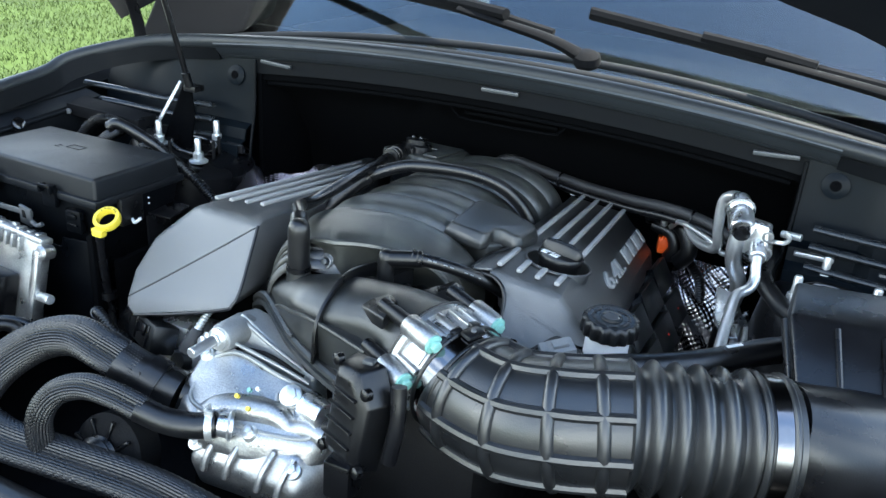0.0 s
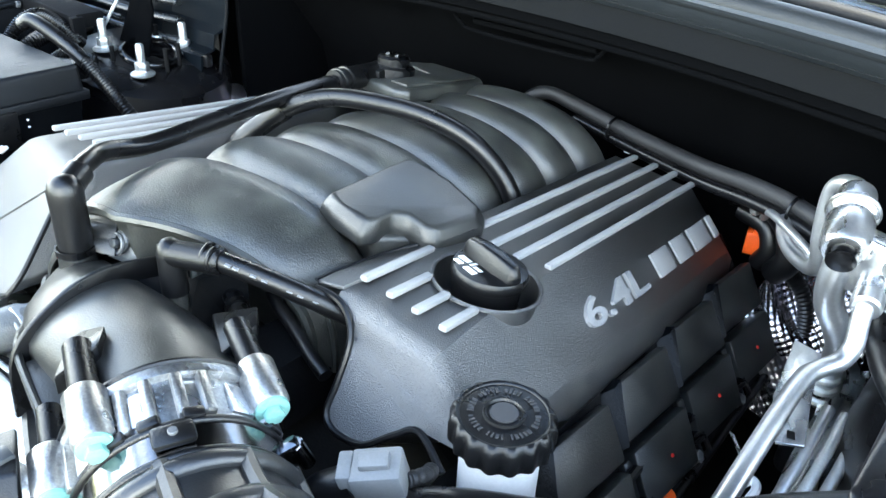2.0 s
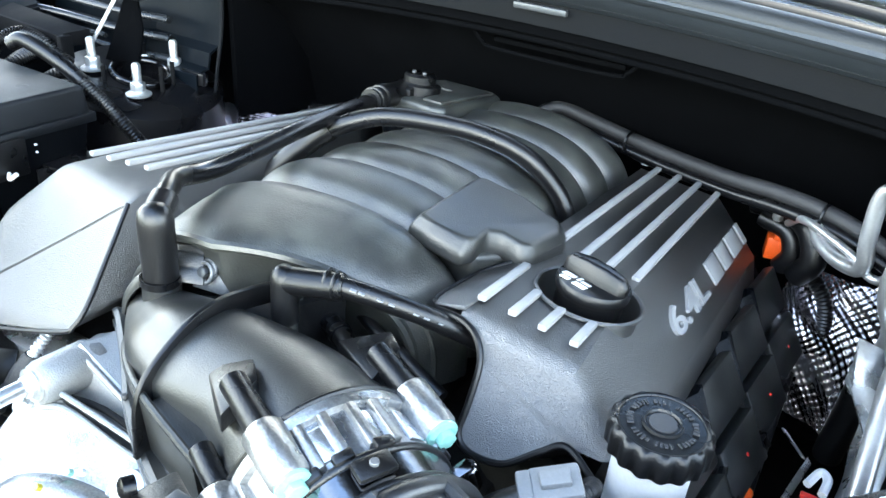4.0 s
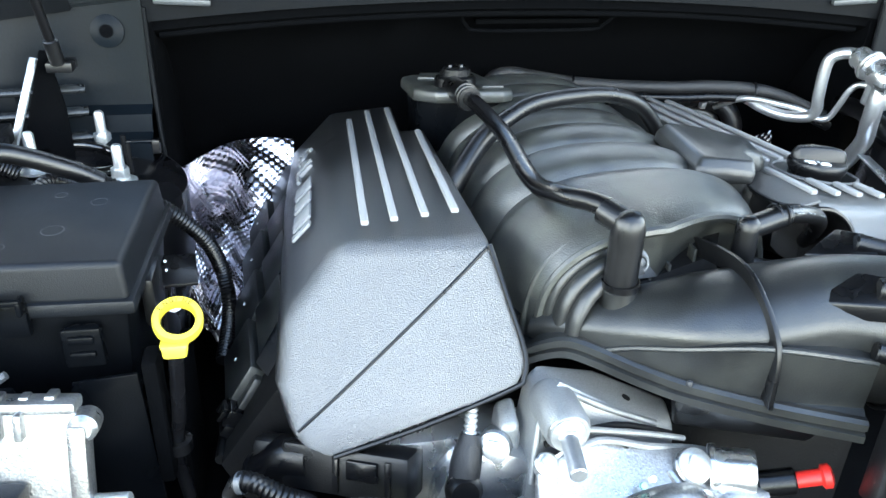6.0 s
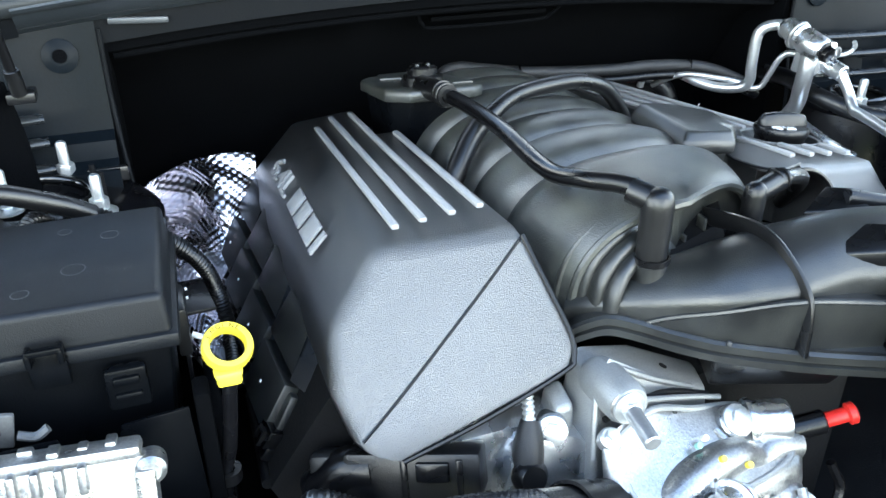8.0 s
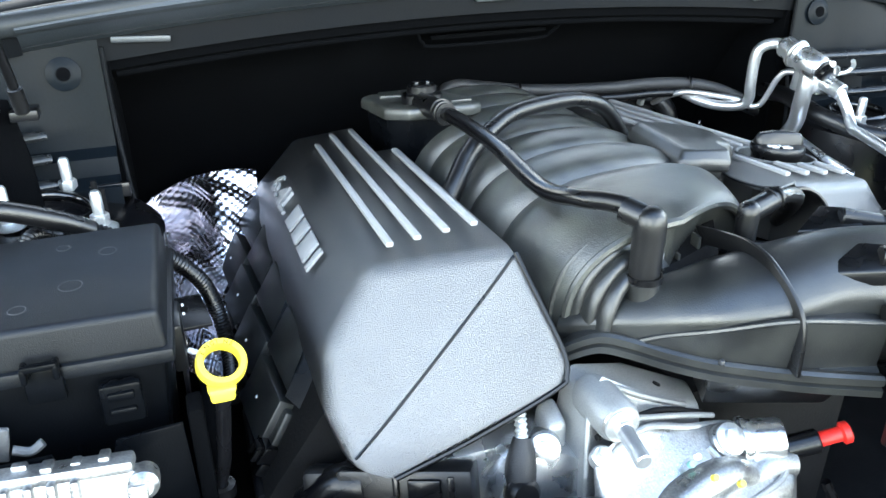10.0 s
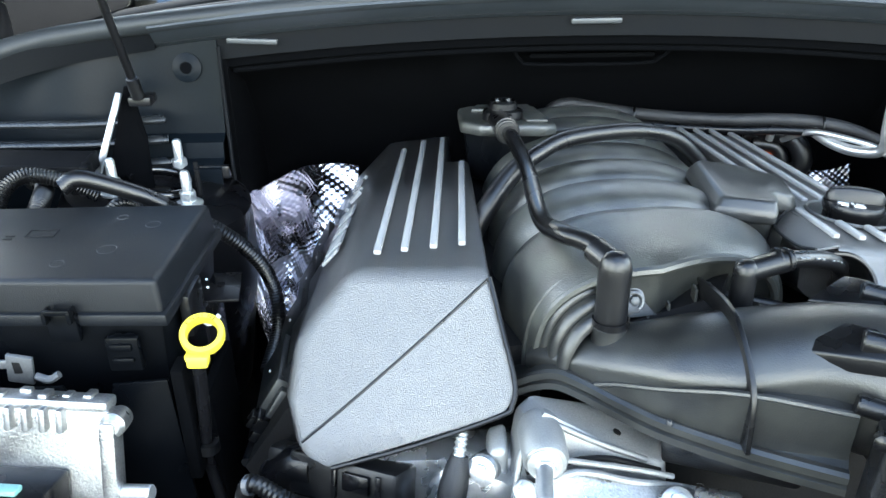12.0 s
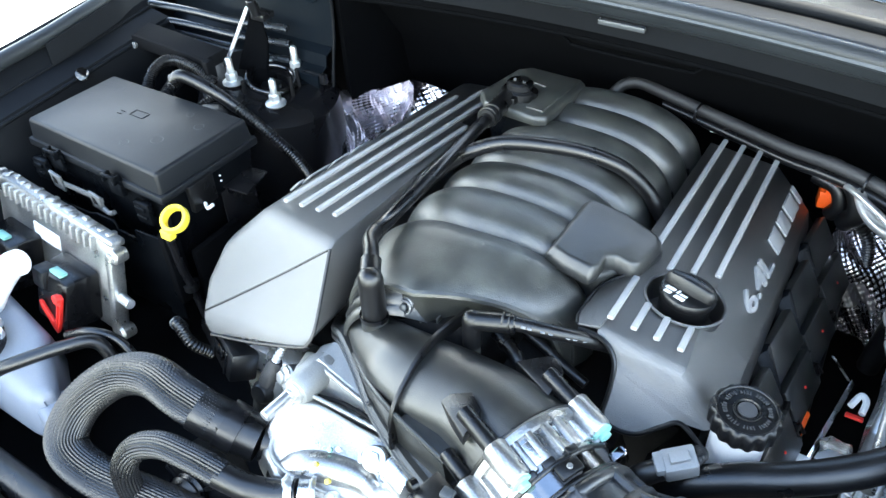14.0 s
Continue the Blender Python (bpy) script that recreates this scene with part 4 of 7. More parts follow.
    for i, p in enumerate(line):
        d = (line[min(i + 1, len(line) - 1)] - line[max(i - 1, 0)]).normalized()
        o = Vector((d.y, -d.x, 0)).normalized()
        secs.append([p + o * a + Vector((0, 0, b)) for a, b in ((-0.052, 0.016), (-0.030, 0.005), (-0.012, 0.0), (-0.004, 0.0022), (0.0, 0.0), (0.0, -0.006), (-0.0035, -0.0075), (-0.0035, -0.0095), (0.001, -0.011), (0.001, -0.018), (-0.004, -0.021), (-0.052, -0.021))])
    part("flange", loft(secs), DUCTING, mf, "welded flange seam with its groove", 30)
    # stepped end that narrows from the front lip to the duct in rounded arches
    outer = [p + Vector((0, 0.006, 0)) for p in lip[:20]]
    inner = curve([(-0.088, -0.006, 0.992), (-0.082, -0.004, 1.018), (-0.066, 0.004, 1.038), (-0.040, 0.012, 1.048), (-0.006, 0.022, 1.052)], 5)
    inner = [inner[round(q * (len(inner) - 1) / 19)] for q in range(20)]
    out = Vector((-0.45, -0.75, 0.45)).normalized()
    steps = []
    for q in range(31):
        f = q / 30
        rise = 0.004 * math.sin(math.pi * f) + 0.0052 * abs(math.sin(3 * math.pi * f)) ** 0.7 - 0.003
        steps.append([a.lerp(b, f) + out * rise * min(1.0, (17 - k) / 4) - out * max(0, k - 13) * 0.003 for k, (a, b) in enumerate(zip(outer[:18], inner))])
    part("stepped_end", sheet(steps, 0.003), DUCTING, mf, "stepped arches that narrow to the duct", 60)
    part("flange_knob", lathe([(0.0028, 0), (0.0028, 0.003), (0.002, 0.004)], aim((-0.005, -0.068, 0.989), (0, 0, 1)), 12), GREYPRINT, mf, "small pale moulding pip")
    seam = [Vector(p) for p in ((-0.070, -0.014, 0.992), (-0.046, -0.032, 1.006), (-0.010, -0.059, 1.020), (0.048, -0.091, 1.037), (0.130, -0.113, 1.031))]
    foot = [Vector((p.x + 0.002, p.y + 0.004, 0.984)) for p in seam]
    face = [foot, seam]
    part("duct_face", sheet(face, 0.004), DUCTING, mf, "flat side of the duct", 55)
    part("face_edge", tube(face[1], 0.003, 8, 4), DUCTING, mf)
    arc = curve([(0.0485, 0.066, 1.060), (0.0485, 0.020, 1.073), (0.0485, -0.020, 1.079), (0.0485, -0.057, 1.070), (0.0485, -0.096, 1.040), (0.0485, -0.105, 0.984)], 5)
    hub = Vector((0.0485, -0.005, 0.995))
    part("strap", slab(arc + [p + (hub - p) * 0.22 for p in arc[::-1]], (0.005, 0, 0), 0.0012), NYLON, mf, "raised moulded fin")
    part("end_block", slab([(0.060, -0.0930, 1.0365), (0.132, -0.1130, 1.0310), (0.130, -0.1130, 0.984), (0.060, -0.0930, 0.986)], (0.008, 0.03, 0), 0.003), DUCTING, mf)
    part("lower_box", slab([(-0.01, -0.060, 0.972), (0.118, -0.108, 0.968), (0.112, -0.085, 0.925), (0.0, -0.045, 0.925)], (0.03, 0.07, 0), 0.004), NYLON, mf)
    # wedge pads and screw sleeves at the throttle end
    for p, q, t in (((0.141, -0.086, 1.083), (0.182, -0.1045, 1.079), (0.090, -0.066, 1.064)), ((0.186, 0.009, 1.073), (0.221, -0.0055, 1.067), (0.138, 0.020, 1.060))):
        p, q, t = Vector(p), Vector(q), Vector(t)
        part("pad", slab([t, p + Vector((-0.010, 0.026, 0.004)), p + Vector((0.010, 0.010, 0.006)), p + Vector((0.008, -0.022, -0.004))], (0.0, 0.0, -0.016), 0.002), NYLON, mf)
        part("screw_sleeve", rod(p - (q - p) * 0.15, q, 0.0095), NYLON, mf)
    part("screw_sleeve", rod((0.128, -0.108, 1.040), (0.160, -0.1225, 1.035), 0.0085), NYLON, mf)
    # lifting tab and bracket on the front shelf
    tab = part("lifting_tab", merge(slab([(-0.034, 0.034, 1.034), (0.006, 0.046, 1.030), (0.004, 0.048, 1.038), (-0.012, 0.044, 1.050), (-0.026, 0.040, 1.048)], (0.001, -0.004, 0.002), 0.001),
                                    ring((-0.019, 0.038, 1.054), (0, -1, 0.35), 0.0085, 0.0022, 24, 8), ring((-0.019, 0.034, 1.053), (0, -1, 0.35), 0.0085, 0.0020, 24, 8)), DULLMETAL, mf, "bare metal lifting tab")
    for x, y, h in ((0.019, 0.052, 0.024), (-0.002, 0.047, 0.014), (0.046, 0.058, 0.036), (0.062, 0.060, 0.036)):
        part("wall_rib", box((x, y, 1.018 + h / 2), (0.003, 0.014, h), 0.001), PLENUM, mf, "upright stiffening rib")
    part("tab_screw", hexnut((-0.019, 0.035, 1.0535), (0, -1, 0.35), 0.005, 0.006), CLIP, tab)
    part("shelf", box((0.01, 0.018, 1.028), (0.11, 0.012, 0.006), 0.002, Matrix.Rotation(radians(10), 4, "Z")), PLENUM, mf)
    # actuator box over one side of the barrel
    bx = part("side_box", bevelled(loft([[(0.098, 0.190, 1.035), (0.160, 0.178, 1.020), (0.205, 0.265, 1.020), (0.150, 0.300, 1.030), (0.100, 0.285, 1.040)],
                                         [(0.100, 0.184, 1.080), (0.164, 0.174, 1.075), (0.212, 0.262, 1.058), (0.158, 0.292, 1.074), (0.106, 0.285, 1.084)]]), 0.006, 3), DUCTING, mf, "lidded box on the runners")
    rim = [(0.098, 0.172, 1.084), (0.125, 0.163, 1.085), (0.160, 0.160, 1.080), (0.166, 0.172, 1.080), (0.165, 0.192, 1.079), (0.176, 0.202, 1.076), (0.194, 0.203, 1.070), (0.204, 0.212, 1.067), (0.212, 0.262, 1.066), (0.204, 0.278, 1.068), (0.155, 0.290, 1.078), (0.106, 0.289, 1.086), (0.099, 0.280, 1.087)]
    mid = Vector((0.150, 0.228, 1.078))
    up = Vector((0.13, 0.0, 1)).normalized()
    grow = lambda k, h: [mid + (Vector(p) - mid) * k + up * h for p in rim]
    part("box_lid", bevelled(loft([grow(1.03, -0.012), grow(1.035, 0.0), grow(1.0, 0.004), grow(0.90, 0.014)]), 0.007, 5), DUCTING, bx)
    # valve box at the back with its round plug
    ring_of = lambda k, h: [Vector((-0.103, 0.530, 1.075 + h)) + Vector((x * k, y * k, -0.163 * y * k)) for x, y in ((-0.066, -0.060), (-0.040, -0.092), (0.050, -0.100), (0.066, -0.088), (0.056, 0.078), (0.042, 0.092), (-0.050, 0.092), (-0.066, 0.070))]
    vb = part("rear_box", bevelled(loft([ring_of(0.80, -0.085), ring_of(0.90, -0.004)]), 0.006, 2), TRAY, mf, "sensor box behind the runners")
    part("rear_lid", bevelled(loft([ring_of(1.0, -0.012), ring_of(1.0, 0.0), ring_of(0.96, 0.005)]), 0.003, 2), PLENUM, vb, "dusty lid")
    part("lid_step", bevelled(loft([[Vector((x, y, 1.075 - 0.163 * (y - 0.53) + h)) for x, y in ((-0.078, 0.452), (-0.048, 0.450), (-0.058, 0.606), (-0.140, 0.608), (-0.150, 0.560), (-0.090, 0.545))] for h in (0.004, 0.009)]), 0.003, 2), PLENUM, vb)
    knob = part("plug_body", merge(lathe([(0.034, 0), (0.034, 0.004), (0.029, 0.006), (0.029, 0.018), (0.026, 0.021)], aim((-0.108, 0.487, 1.080), (0, 0.16, 1)), 30)), NYLON, vb, "round black plug")
    part("plug_top", merge(lathe([(0.021, 0), (0.021, 0.010), (0.018, 0.013)], aim((-0.108, 0.490, 1.100), (0, 0.1, 1)), 24), box((-0.112, 0.458, 1.092), (0.030, 0.014, 0.020), 0.003)), NYLON, knob)
    for dx in (-0.008, 0.008):
        part("plug_pin", lathe([(0.0026, 0), (0.0026, 0.002)], aim((-0.108 + dx, 0.488, 1.1132), (0, 0, 1)), 10), DULLMETAL, knob)


def build_hoses_on_engine():
    h = thing("breather_hose", (-0.047, 0.013, 1.05), "black rubber breather hose with thick elbow", "hose")
    part("elbow", merge(lathe([(0.0150, 0.0), (0.0152, 0.050), (0.0152, 0.058), (0.0135, 0.066), (0.009, 0.071), (0.003, 0.073)], aim((-0.046, 0.010, 1.046), (0, 0, 1)), 28),
                        tube([(-0.046, 0.010, 1.104), (-0.052, 0.019, 1.107), (-0.061, 0.033, 1.110)], 0.0125, 20, 6)), RUBBER, h, "thick moulded elbow")
    part("collar", band((-0.046, 0.009, 1.048), (0, 0, 1), 0.0158, 0.006, 0.0015), GLOSSY, h)
    part("spigot", rod((-0.046, 0.008, 1.00), (-0.046, 0.010, 1.045), 0.0168), DUCTING, h, "black spigot")
    part("pipe", tube([(-0.058, 0.030, 1.113), (-0.070, 0.046, 1.113), (-0.088, 0.072, 1.109), (-0.098, 0.13, 1.098), (-0.099, 0.25, 1.104), (-0.106, 0.36, 1.102), (-0.112, 0.415, 1.097)], 0.0095, 14, 8), GLOSSY, h, "slim black pipe")
    part("end_sleeve", tube([(-0.109, 0.385, 1.100), (-0.113, 0.43, 1.096), (-0.117, 0.465, 1.092)], 0.0145, 16, 5), RUBBER, h)
    for y in (0.392, 0.404):
        part("sleeve_ring", ring((-0.1095, y, 1.0995), (-0.12, 1, -0.05), 0.0145, 0.002, 20, 6), RUBBER, h)
    v = thing("vacuum_hose", (0.078, 0.026, 1.05), "black elbow with a printed rubber vacuum hose", "hose")
    part("elbow", merge(lathe([(0.0112, 0.0), (0.0112, 0.036), (0.0100, 0.044), (0.006, 0.048), (0.002, 0.049)], aim((0.079, 0.027, 1.050), (0, 0, 1)), 24),
                        rod((0.078, 0.027, 1.0865), (0.126, 0.043, 1.0905), 0.0112)), NYLON, v, "black moulded elbow")
    part("spigot", rod((0.079, 0.027, 1.020), (0.079, 0.027, 1.051), 0.0098), PLENUM, v)
    for k in (0.112, 0.120):
        part("elbow_ring", ring((k, 0.040, 1.0915), (1, 0.25, 0), 0.0104, 0.0014, 20, 6), NYLON, v)
    part("hose", tube([(0.118, 0.041, 1.091), (0.15, 0.055, 1.084), (0.185, 0.078, 1.068), (0.215, 0.11, 1.040), (0.235, 0.15, 1.0)], 0.0085, 14, 8), RUBBER, v, "printed rubber hose")
    line = curve([(0.130, 0.0375, 1.0945), (0.155, 0.049, 1.0875), (0.185, 0.069, 1.0735), (0.20, 0.084, 1.063)], 8)
    for i in range(2, 22, 2):
        if i % 6:
            d = line[i + 1] - line[i]
            part("print_mark", moved(box((0, 0, 0), (0.0035, 0.0012, 0.005), 0), aim(line[i], d)), HOSEPRINT, v)
    x = thing("crossover_hose", (0, 0.33, 1.08), "bent black hose lying across the runners", "hose")
    part("hose", tube([(-0.135, 0.275, 1.055), (-0.115, 0.292, 1.078), (-0.085, 0.305, 1.098), (-0.045, 0.325, 1.112), (0.015, 0.345, 1.114), (0.065, 0.360, 1.109), (0.11, 0.375, 1.092), (0.145, 0.388, 1.058), (0.168, 0.392, 1.02)], 0.0105, 14, 8), RUBBER, x)
    part("end_sleeve", tube([(-0.172, 0.250, 0.990), (-0.160, 0.256, 1.020), (-0.143, 0.267, 1.048), (-0.120, 0.288, 1.073), (-0.10, 0.300, 1.090)], 0.0125, 14, 5), RUBBER, x)


def build_small_hoses():
    line = [(0.050, 0.080, 1.012), (0.075, 0.080, 1.022), (0.100, 0.070, 1.022), (0.120, 0.058, 1.020), (0.135, 0.045, 1.005)]
    h = thing("purge_hose", (0.14, 0.05, 1.02), "thin black purge hose beside the duct", "hose")
    part("hose", tube(line, 0.0085, 12, 8), RUBBER, h)
    part("clip", band(line[2], Vector(line[3]) - Vector(line[1]), 0.0085, 0.006, 0.002), GLOSSY, h)
    k = thing("drain_hose", (0.16, 0.1, 1.0), "black drain hose curving round the manifold", "hose")
    part("hose", tube([(0.05, 0.135, 1.020), (0.10, 0.110, 1.012), (0.14, 0.097, 1.008), (0.175, 0.084, 1.004), (0.20, 0.078, 0.998)], 0.0062, 12, 8), RUBBER, k)


THROTTLE_AXIS = Vector((0.912, -0.42, -0.14)).normalized()
THROTTLE_AT = Vector((0.194, -0.059, 1.020))


def build_throttle():
    t = thing("throttle_body", (0.215, -0.07, 1.02), "bare aluminium throttle body between duct and intake tube", "throttle body")
    ax, c = THROTTLE_AXIS, THROTTLE_AT
    side = ax.cross(Vector((0, 0, 1))).normalized()
    up = side.cross(ax)
    spoke = lambda a: side * math.cos(radians(a)) + up * math.sin(radians(a))
    part("bore", lathe([(0.062, -0.004), (0.0708, -0.003), (0.0712, 0.004), (0.0705, 0.006), (0.0655, 0.007), (0.0640, 0.040), (0.0610, 0.052)], aim(c, ax), 64), CAST, t, "turned aluminium barrel")
    part("gasket_edge", ring(c - ax * 0.004, ax, 0.0705, 0.0022, 56, 8), NYLON, t, "black gasket edge")
    for a in (-22, 8, 22, 66, 80, 96, 110, 146, 160, 186):
        d = spoke(a)
        part("fin", moved(box((0, 0, 0.020), (0.0075, 0.0085, 0.036), 0.002), aim(c + d * 0.0668 + ax * 0.003, ax, d)), CAST, t, "cast web")
    for a in (36, 73, 103, 131, 173):
        d = spoke(a)
        part("panel", moved(box((0, 0, 0.021), (0.018, 0.004, 0.026), 0.0015), aim(c + d * 0.0648 + ax * 0.003, ax, d)), MACHINED, t, "smooth cast pad")
    for p, e in (((0.180, -0.104, 1.080), (0.218, -0.1195, 1.073)), ((0.220, -0.005, 1.067), (0.256, -0.0195, 1.060)),
                 (c + spoke(10) * 0.0755 - ax * 0.004, c + spoke(10) * 0.0755 + ax * 0.034)):
        p, e = Vector(p), Vector(e)
        b = part("screw_boss", lathe([(0.0125, 0), (0.0138, 0.002), (0.0132, (e - p).length - 0.003), (0.0118, (e - p).length)], aim(p, e - p), 26), CAST, t, "bare screw boss")
        part("boss_web", moved(box((0, -0.008, 0.018), (0.012, 0.014, 0.030), 0.003), aim(p, e - p, (p - c) - ax * (p - c).dot(ax))), CAST, b)
        w = part("washer", lathe([(0.0115, 0), (0.0115, 0.003), (0.009, 0.004)], aim(e, ax), 22), TEAL, b, "pale green washer")
        part("screw_end", hexnut(e + ax * 0.003, ax, 0.0072, 0.006), TEAL, b, "pale green screw end")
    # black motor housing on the near side
    m = frame_of((0.158, -0.150, 0.995), (0.91, -0.42, 0.0), (0.1, 0.1, 1))
    mot = part("motor_housing", bevelled(loft([[m @ Vector(p) for p in ((-0.035, -0.075, 0.0), (0.035, -0.075, 0.0), (0.045, 0.02, 0.0), (0.02, 0.055, 0.0), (-0.03, 0.05, 0.0))],
                                               [m @ Vector(p) for p in ((-0.030, -0.070, 0.030), (0.030, -0.070, 0.030), (0.038, 0.015, 0.030), (0.015, 0.048, 0.030), (-0.025, 0.044, 0.030))],
                                               [m @ Vector(p) for p in ((-0.022, -0.055, 0.038), (0.022, -0.055, 0.038), (0.028, 0.010, 0.038), (0.010, 0.038, 0.038), (-0.018, 0.034, 0.038))]]), 0.003, 2), NYLON, t, "black motor housing")
    for k in (-0.04, -0.02, 0.0, 0.02):
        part("housing_rib", moved(box((0.002, k, 0.040), (0.046, 0.003, 0.005), 0.001), m), NYLON, mot)
    for q in ((-0.028, 0.046), (0.030, 0.030), (0.034, -0.066), (-0.033, -0.068)):
        part("housing_screw", moved(lathe([(0.007, 0.026), (0.007, 0.034), (0.004, 0.036)], Matrix.Translation((q[0], q[1], 0)), 14), m), GLOSSY, mot)
    part("motor_can", tube([m @ Vector((0.05, -0.05, 0.0)), m @ Vector((0.058, 0.0, 0.004)), m @ Vector((0.05, 0.045, 0.004))], 0.009, 12), STEEL, mot)
    part("plug", box((0.150, -0.190, 0.915), (0.034, 0.034, 0.05), 0.004), GLOSSY, mot)
    part("plug_tab", box((0.158, -0.152, 1.047), (0.014, 0.012, 0.008), 0.002), CLIP, mot, "bright spring tab")
    # rubber cuff of the intake tube and its clamp
    part("cuff_bead", ring(c + ax * 0.046, ax, 0.0672, 0.0030, 60, 10), RUBBER, t, "black rubber bead")
    part("front_clamp", band(c + ax * 0.058, ax, 0.0655, 0.018, 0.0022, 60), CLAMP, t, "dark shiny hose clamp")
    part("cuff_bead", ring(c + ax * 0.070, ax, 0.0668, 0.0030, 60, 10), RUBBER, t, "black rubber bead")
    for a in (60, 78, 100, 150):
        d = spoke(a)
        part("cuff_notch", moved(box((0, 0.002, 0.0), (0.014, 0.007, 0.008), 0.002), aim(c + d * 0.067 + ax * 0.042, ax, d)), RUBBER, t)
    d = spoke(88)
    k = part("clamp_lug", moved(box((0, 0.004, 0.0), (0.026, 0.006, 0.016), 0.003), aim(c + d * 0.0668 + ax * 0.057, ax, d)), RUBBER, t, "black clamp lug")
    part("lug_pin", rod(c + d * 0.073 + ax * 0.057, c + d * 0.076 + ax * 0.057, 0.0030, 12), DULLMETAL, k)
    d = spoke(158)
    part("clamp_screw", moved(merge(box((0, 0.006, 0), (0.018, 0.014, 0.010), 0.002), rod((-0.006, 0.010, 0), (0.020, 0.010, 0), 0.006, 12)), aim(c + d * 0.067 + ax * 0.058, ax, d)), CLAMP, t, "bright clamp screw")


def build_intake():
    d = thing("intake_tube", (0.4, -0.09, 1.03), "black ribbed rubber intake tube with bellows", "intake tube")
    path = curve([(0.240, -0.0805, 1.0130), (0.268, -0.0935, 1.0070), (0.318, -0.110, 1.009), (0.375, -0.107, 1.018), (0.430, -0.090, 1.024), (0.490, -0.069, 1.025), (0.545, -0.049, 1.026), (0.59, -0.033, 1.026)], 24)
    n = len(path)
    L = [0.0]
    for i in range(1, n):
        L.append(L[-1] + (path[i] - path[i - 1]).length)
    tot = L[-1]
    r0 = 0.0685

    def radius(s):
        x = s * tot
        if x < 0.012:
            return 0.0650 + 0.0035 * x / 0.012
        if 0.205 < x < 0.325:
            return r0 - 0.006 + 0.0110 * (0.5 + 0.5 * math.cos((x - 0.205) / 0.024 * 6.28318531)) ** 0.8
        return r0
    arc = [Vector(p) for p in path]
    # even steps along the length
    even, j = [], 0
    for i in range(181):
        x = tot * i / 180
        while j < n - 2 and L[j + 1] < x:
            j += 1
        even.append(arc[j].lerp(arc[j + 1], (x - L[j]) / max(1e-9, L[j + 1] - L[j])))
    part("tube", tube(even, radius, 48, 1), DUCT, d, "rubber tube with bellows", 60)

    def at(x):
        i = min(179, int(x / tot * 180))
        return even[i], (even[min(180, i + 1)] - even[max(0, i - 1)]).normalized()
    for x in (0.036, 0.086, 0.134, 0.178):
        p, t = at(x)
        part("hoop", ring(p, t, r0 - 0.0005, 0.0072, 44, 10), DUCT, d, "raised hoop")
    for ang in (-74, -36, 2, 40, 80, 120, 160):
        line = []
        for i in range(0, 30):
            p, t = at(0.016 + 0.19 * i / 29)
            sd = t.cross(Vector((0, 0, 1))).normalized()
            u = sd.cross(t)
            a = radians(ang)
            line.append(p + (sd * math.cos(a) + u * math.sin(a)) * (r0 + 0.0005))
        part("long_rib", tube(line, 0.0062, 8, 1), DUCT, d, "raised lengthwise rib")
    p, t = at(0.006)
    part("end_cuff", band(p, t, 0.0615, 0.016, 0.004), DUCT, d)
    p, t = at(0.348)
    cl = part("clamp", band(p, t, 0.0691, 0.016, 0.0018), CLAMP, d, "dark shiny steel hose clamp")
    part("clamp_screw", rod(p + Vector((0.0, 0.01, 0.06)), p + Vector((0.0, 0.035, 0.057)), 0.006, 12), ZINC, cl)
    for k in (0.334, 0.362):
        p, t = at(k)
        part("cuff", ring(p, t, r0 + 0.001, 0.004, 40, 8), DUCT, d)
    for y in (0.0, 0.01, 0.02):
        p, t = at(0.03)
        part("print_mark", box((0.262 + y * 0.6, -0.162 - y * 0.1, 1.018), (0.004, 0.002, 0.006), 0), GREYPRINT, d)
    a = thing("air_box", (0.72, 0.02, 0.9), "large black plastic air filter box", "air box")
    ab = [(0.597, 0.030, 1.038), (0.86, -0.020, 1.026), (0.87, 0.27, 1.05), (0.575, 0.20, 1.06)]
    rim = [(0.594, 0.026, 1.048), (0.86, -0.024, 1.036), (0.87, 0.275, 1.06), (0.571, 0.205, 1.07)]
    top = [(0.569, 0.105, 1.112), (0.86, 0.150, 1.108), (0.87, 0.27, 1.112), (0.571, 0.195, 1.118)]
    part("upper_body", bevelled(loft([ab, rim, top]), 0.007, 3), STEEL, a, "satin black sloping lid")
    part("lid_rim", tube([(0.572, 0.19, 1.062), (0.592, 0.032, 1.044), (0.602, 0.024, 1.043), (0.70, 0.0055, 1.038), (0.86, -0.025, 1.031)], 0.0065, 10, 6), STEEL, a, "rounded lower lid edge")
    part("lower_body", bevelled(loft([[(0.62, 0.06, 0.75), (0.86, 0.01, 0.75), (0.86, 0.24, 0.75), (0.60, 0.19, 0.75)], [(0.607, 0.045, 1.042), (0.858, -0.003, 1.03), (0.865, 0.25, 1.05), (0.582, 0.195, 1.058)]]), 0.008, 2), STEEL, a)
    for i in range(5):
        k = 0.18 + 0.17 * i
        p = [Vector(rim[0]).lerp(Vector(rim[1]), k), Vector(top[0]).lerp(Vector(top[1]), k)]
        d = p[1] - p[0]
        n = Vector((0.0, -0.6, 0.8))
        part("lid_rib", tube([p[0] + d * 0.14 + n * 0.001, p[0] + d * 0.5 + n * 0.001, p[0] + d * 0.92 + n * 0.001], 0.0032, 8, 3), STEEL, a)
    part("outlet", tube([(0.575, -0.036, 1.035), (0.62, -0.012, 1.015), (0.68, 0.03, 0.99)], lambda s: 0.060 + 0.02 * s, 36, 6), STEEL, a, "round outlet")


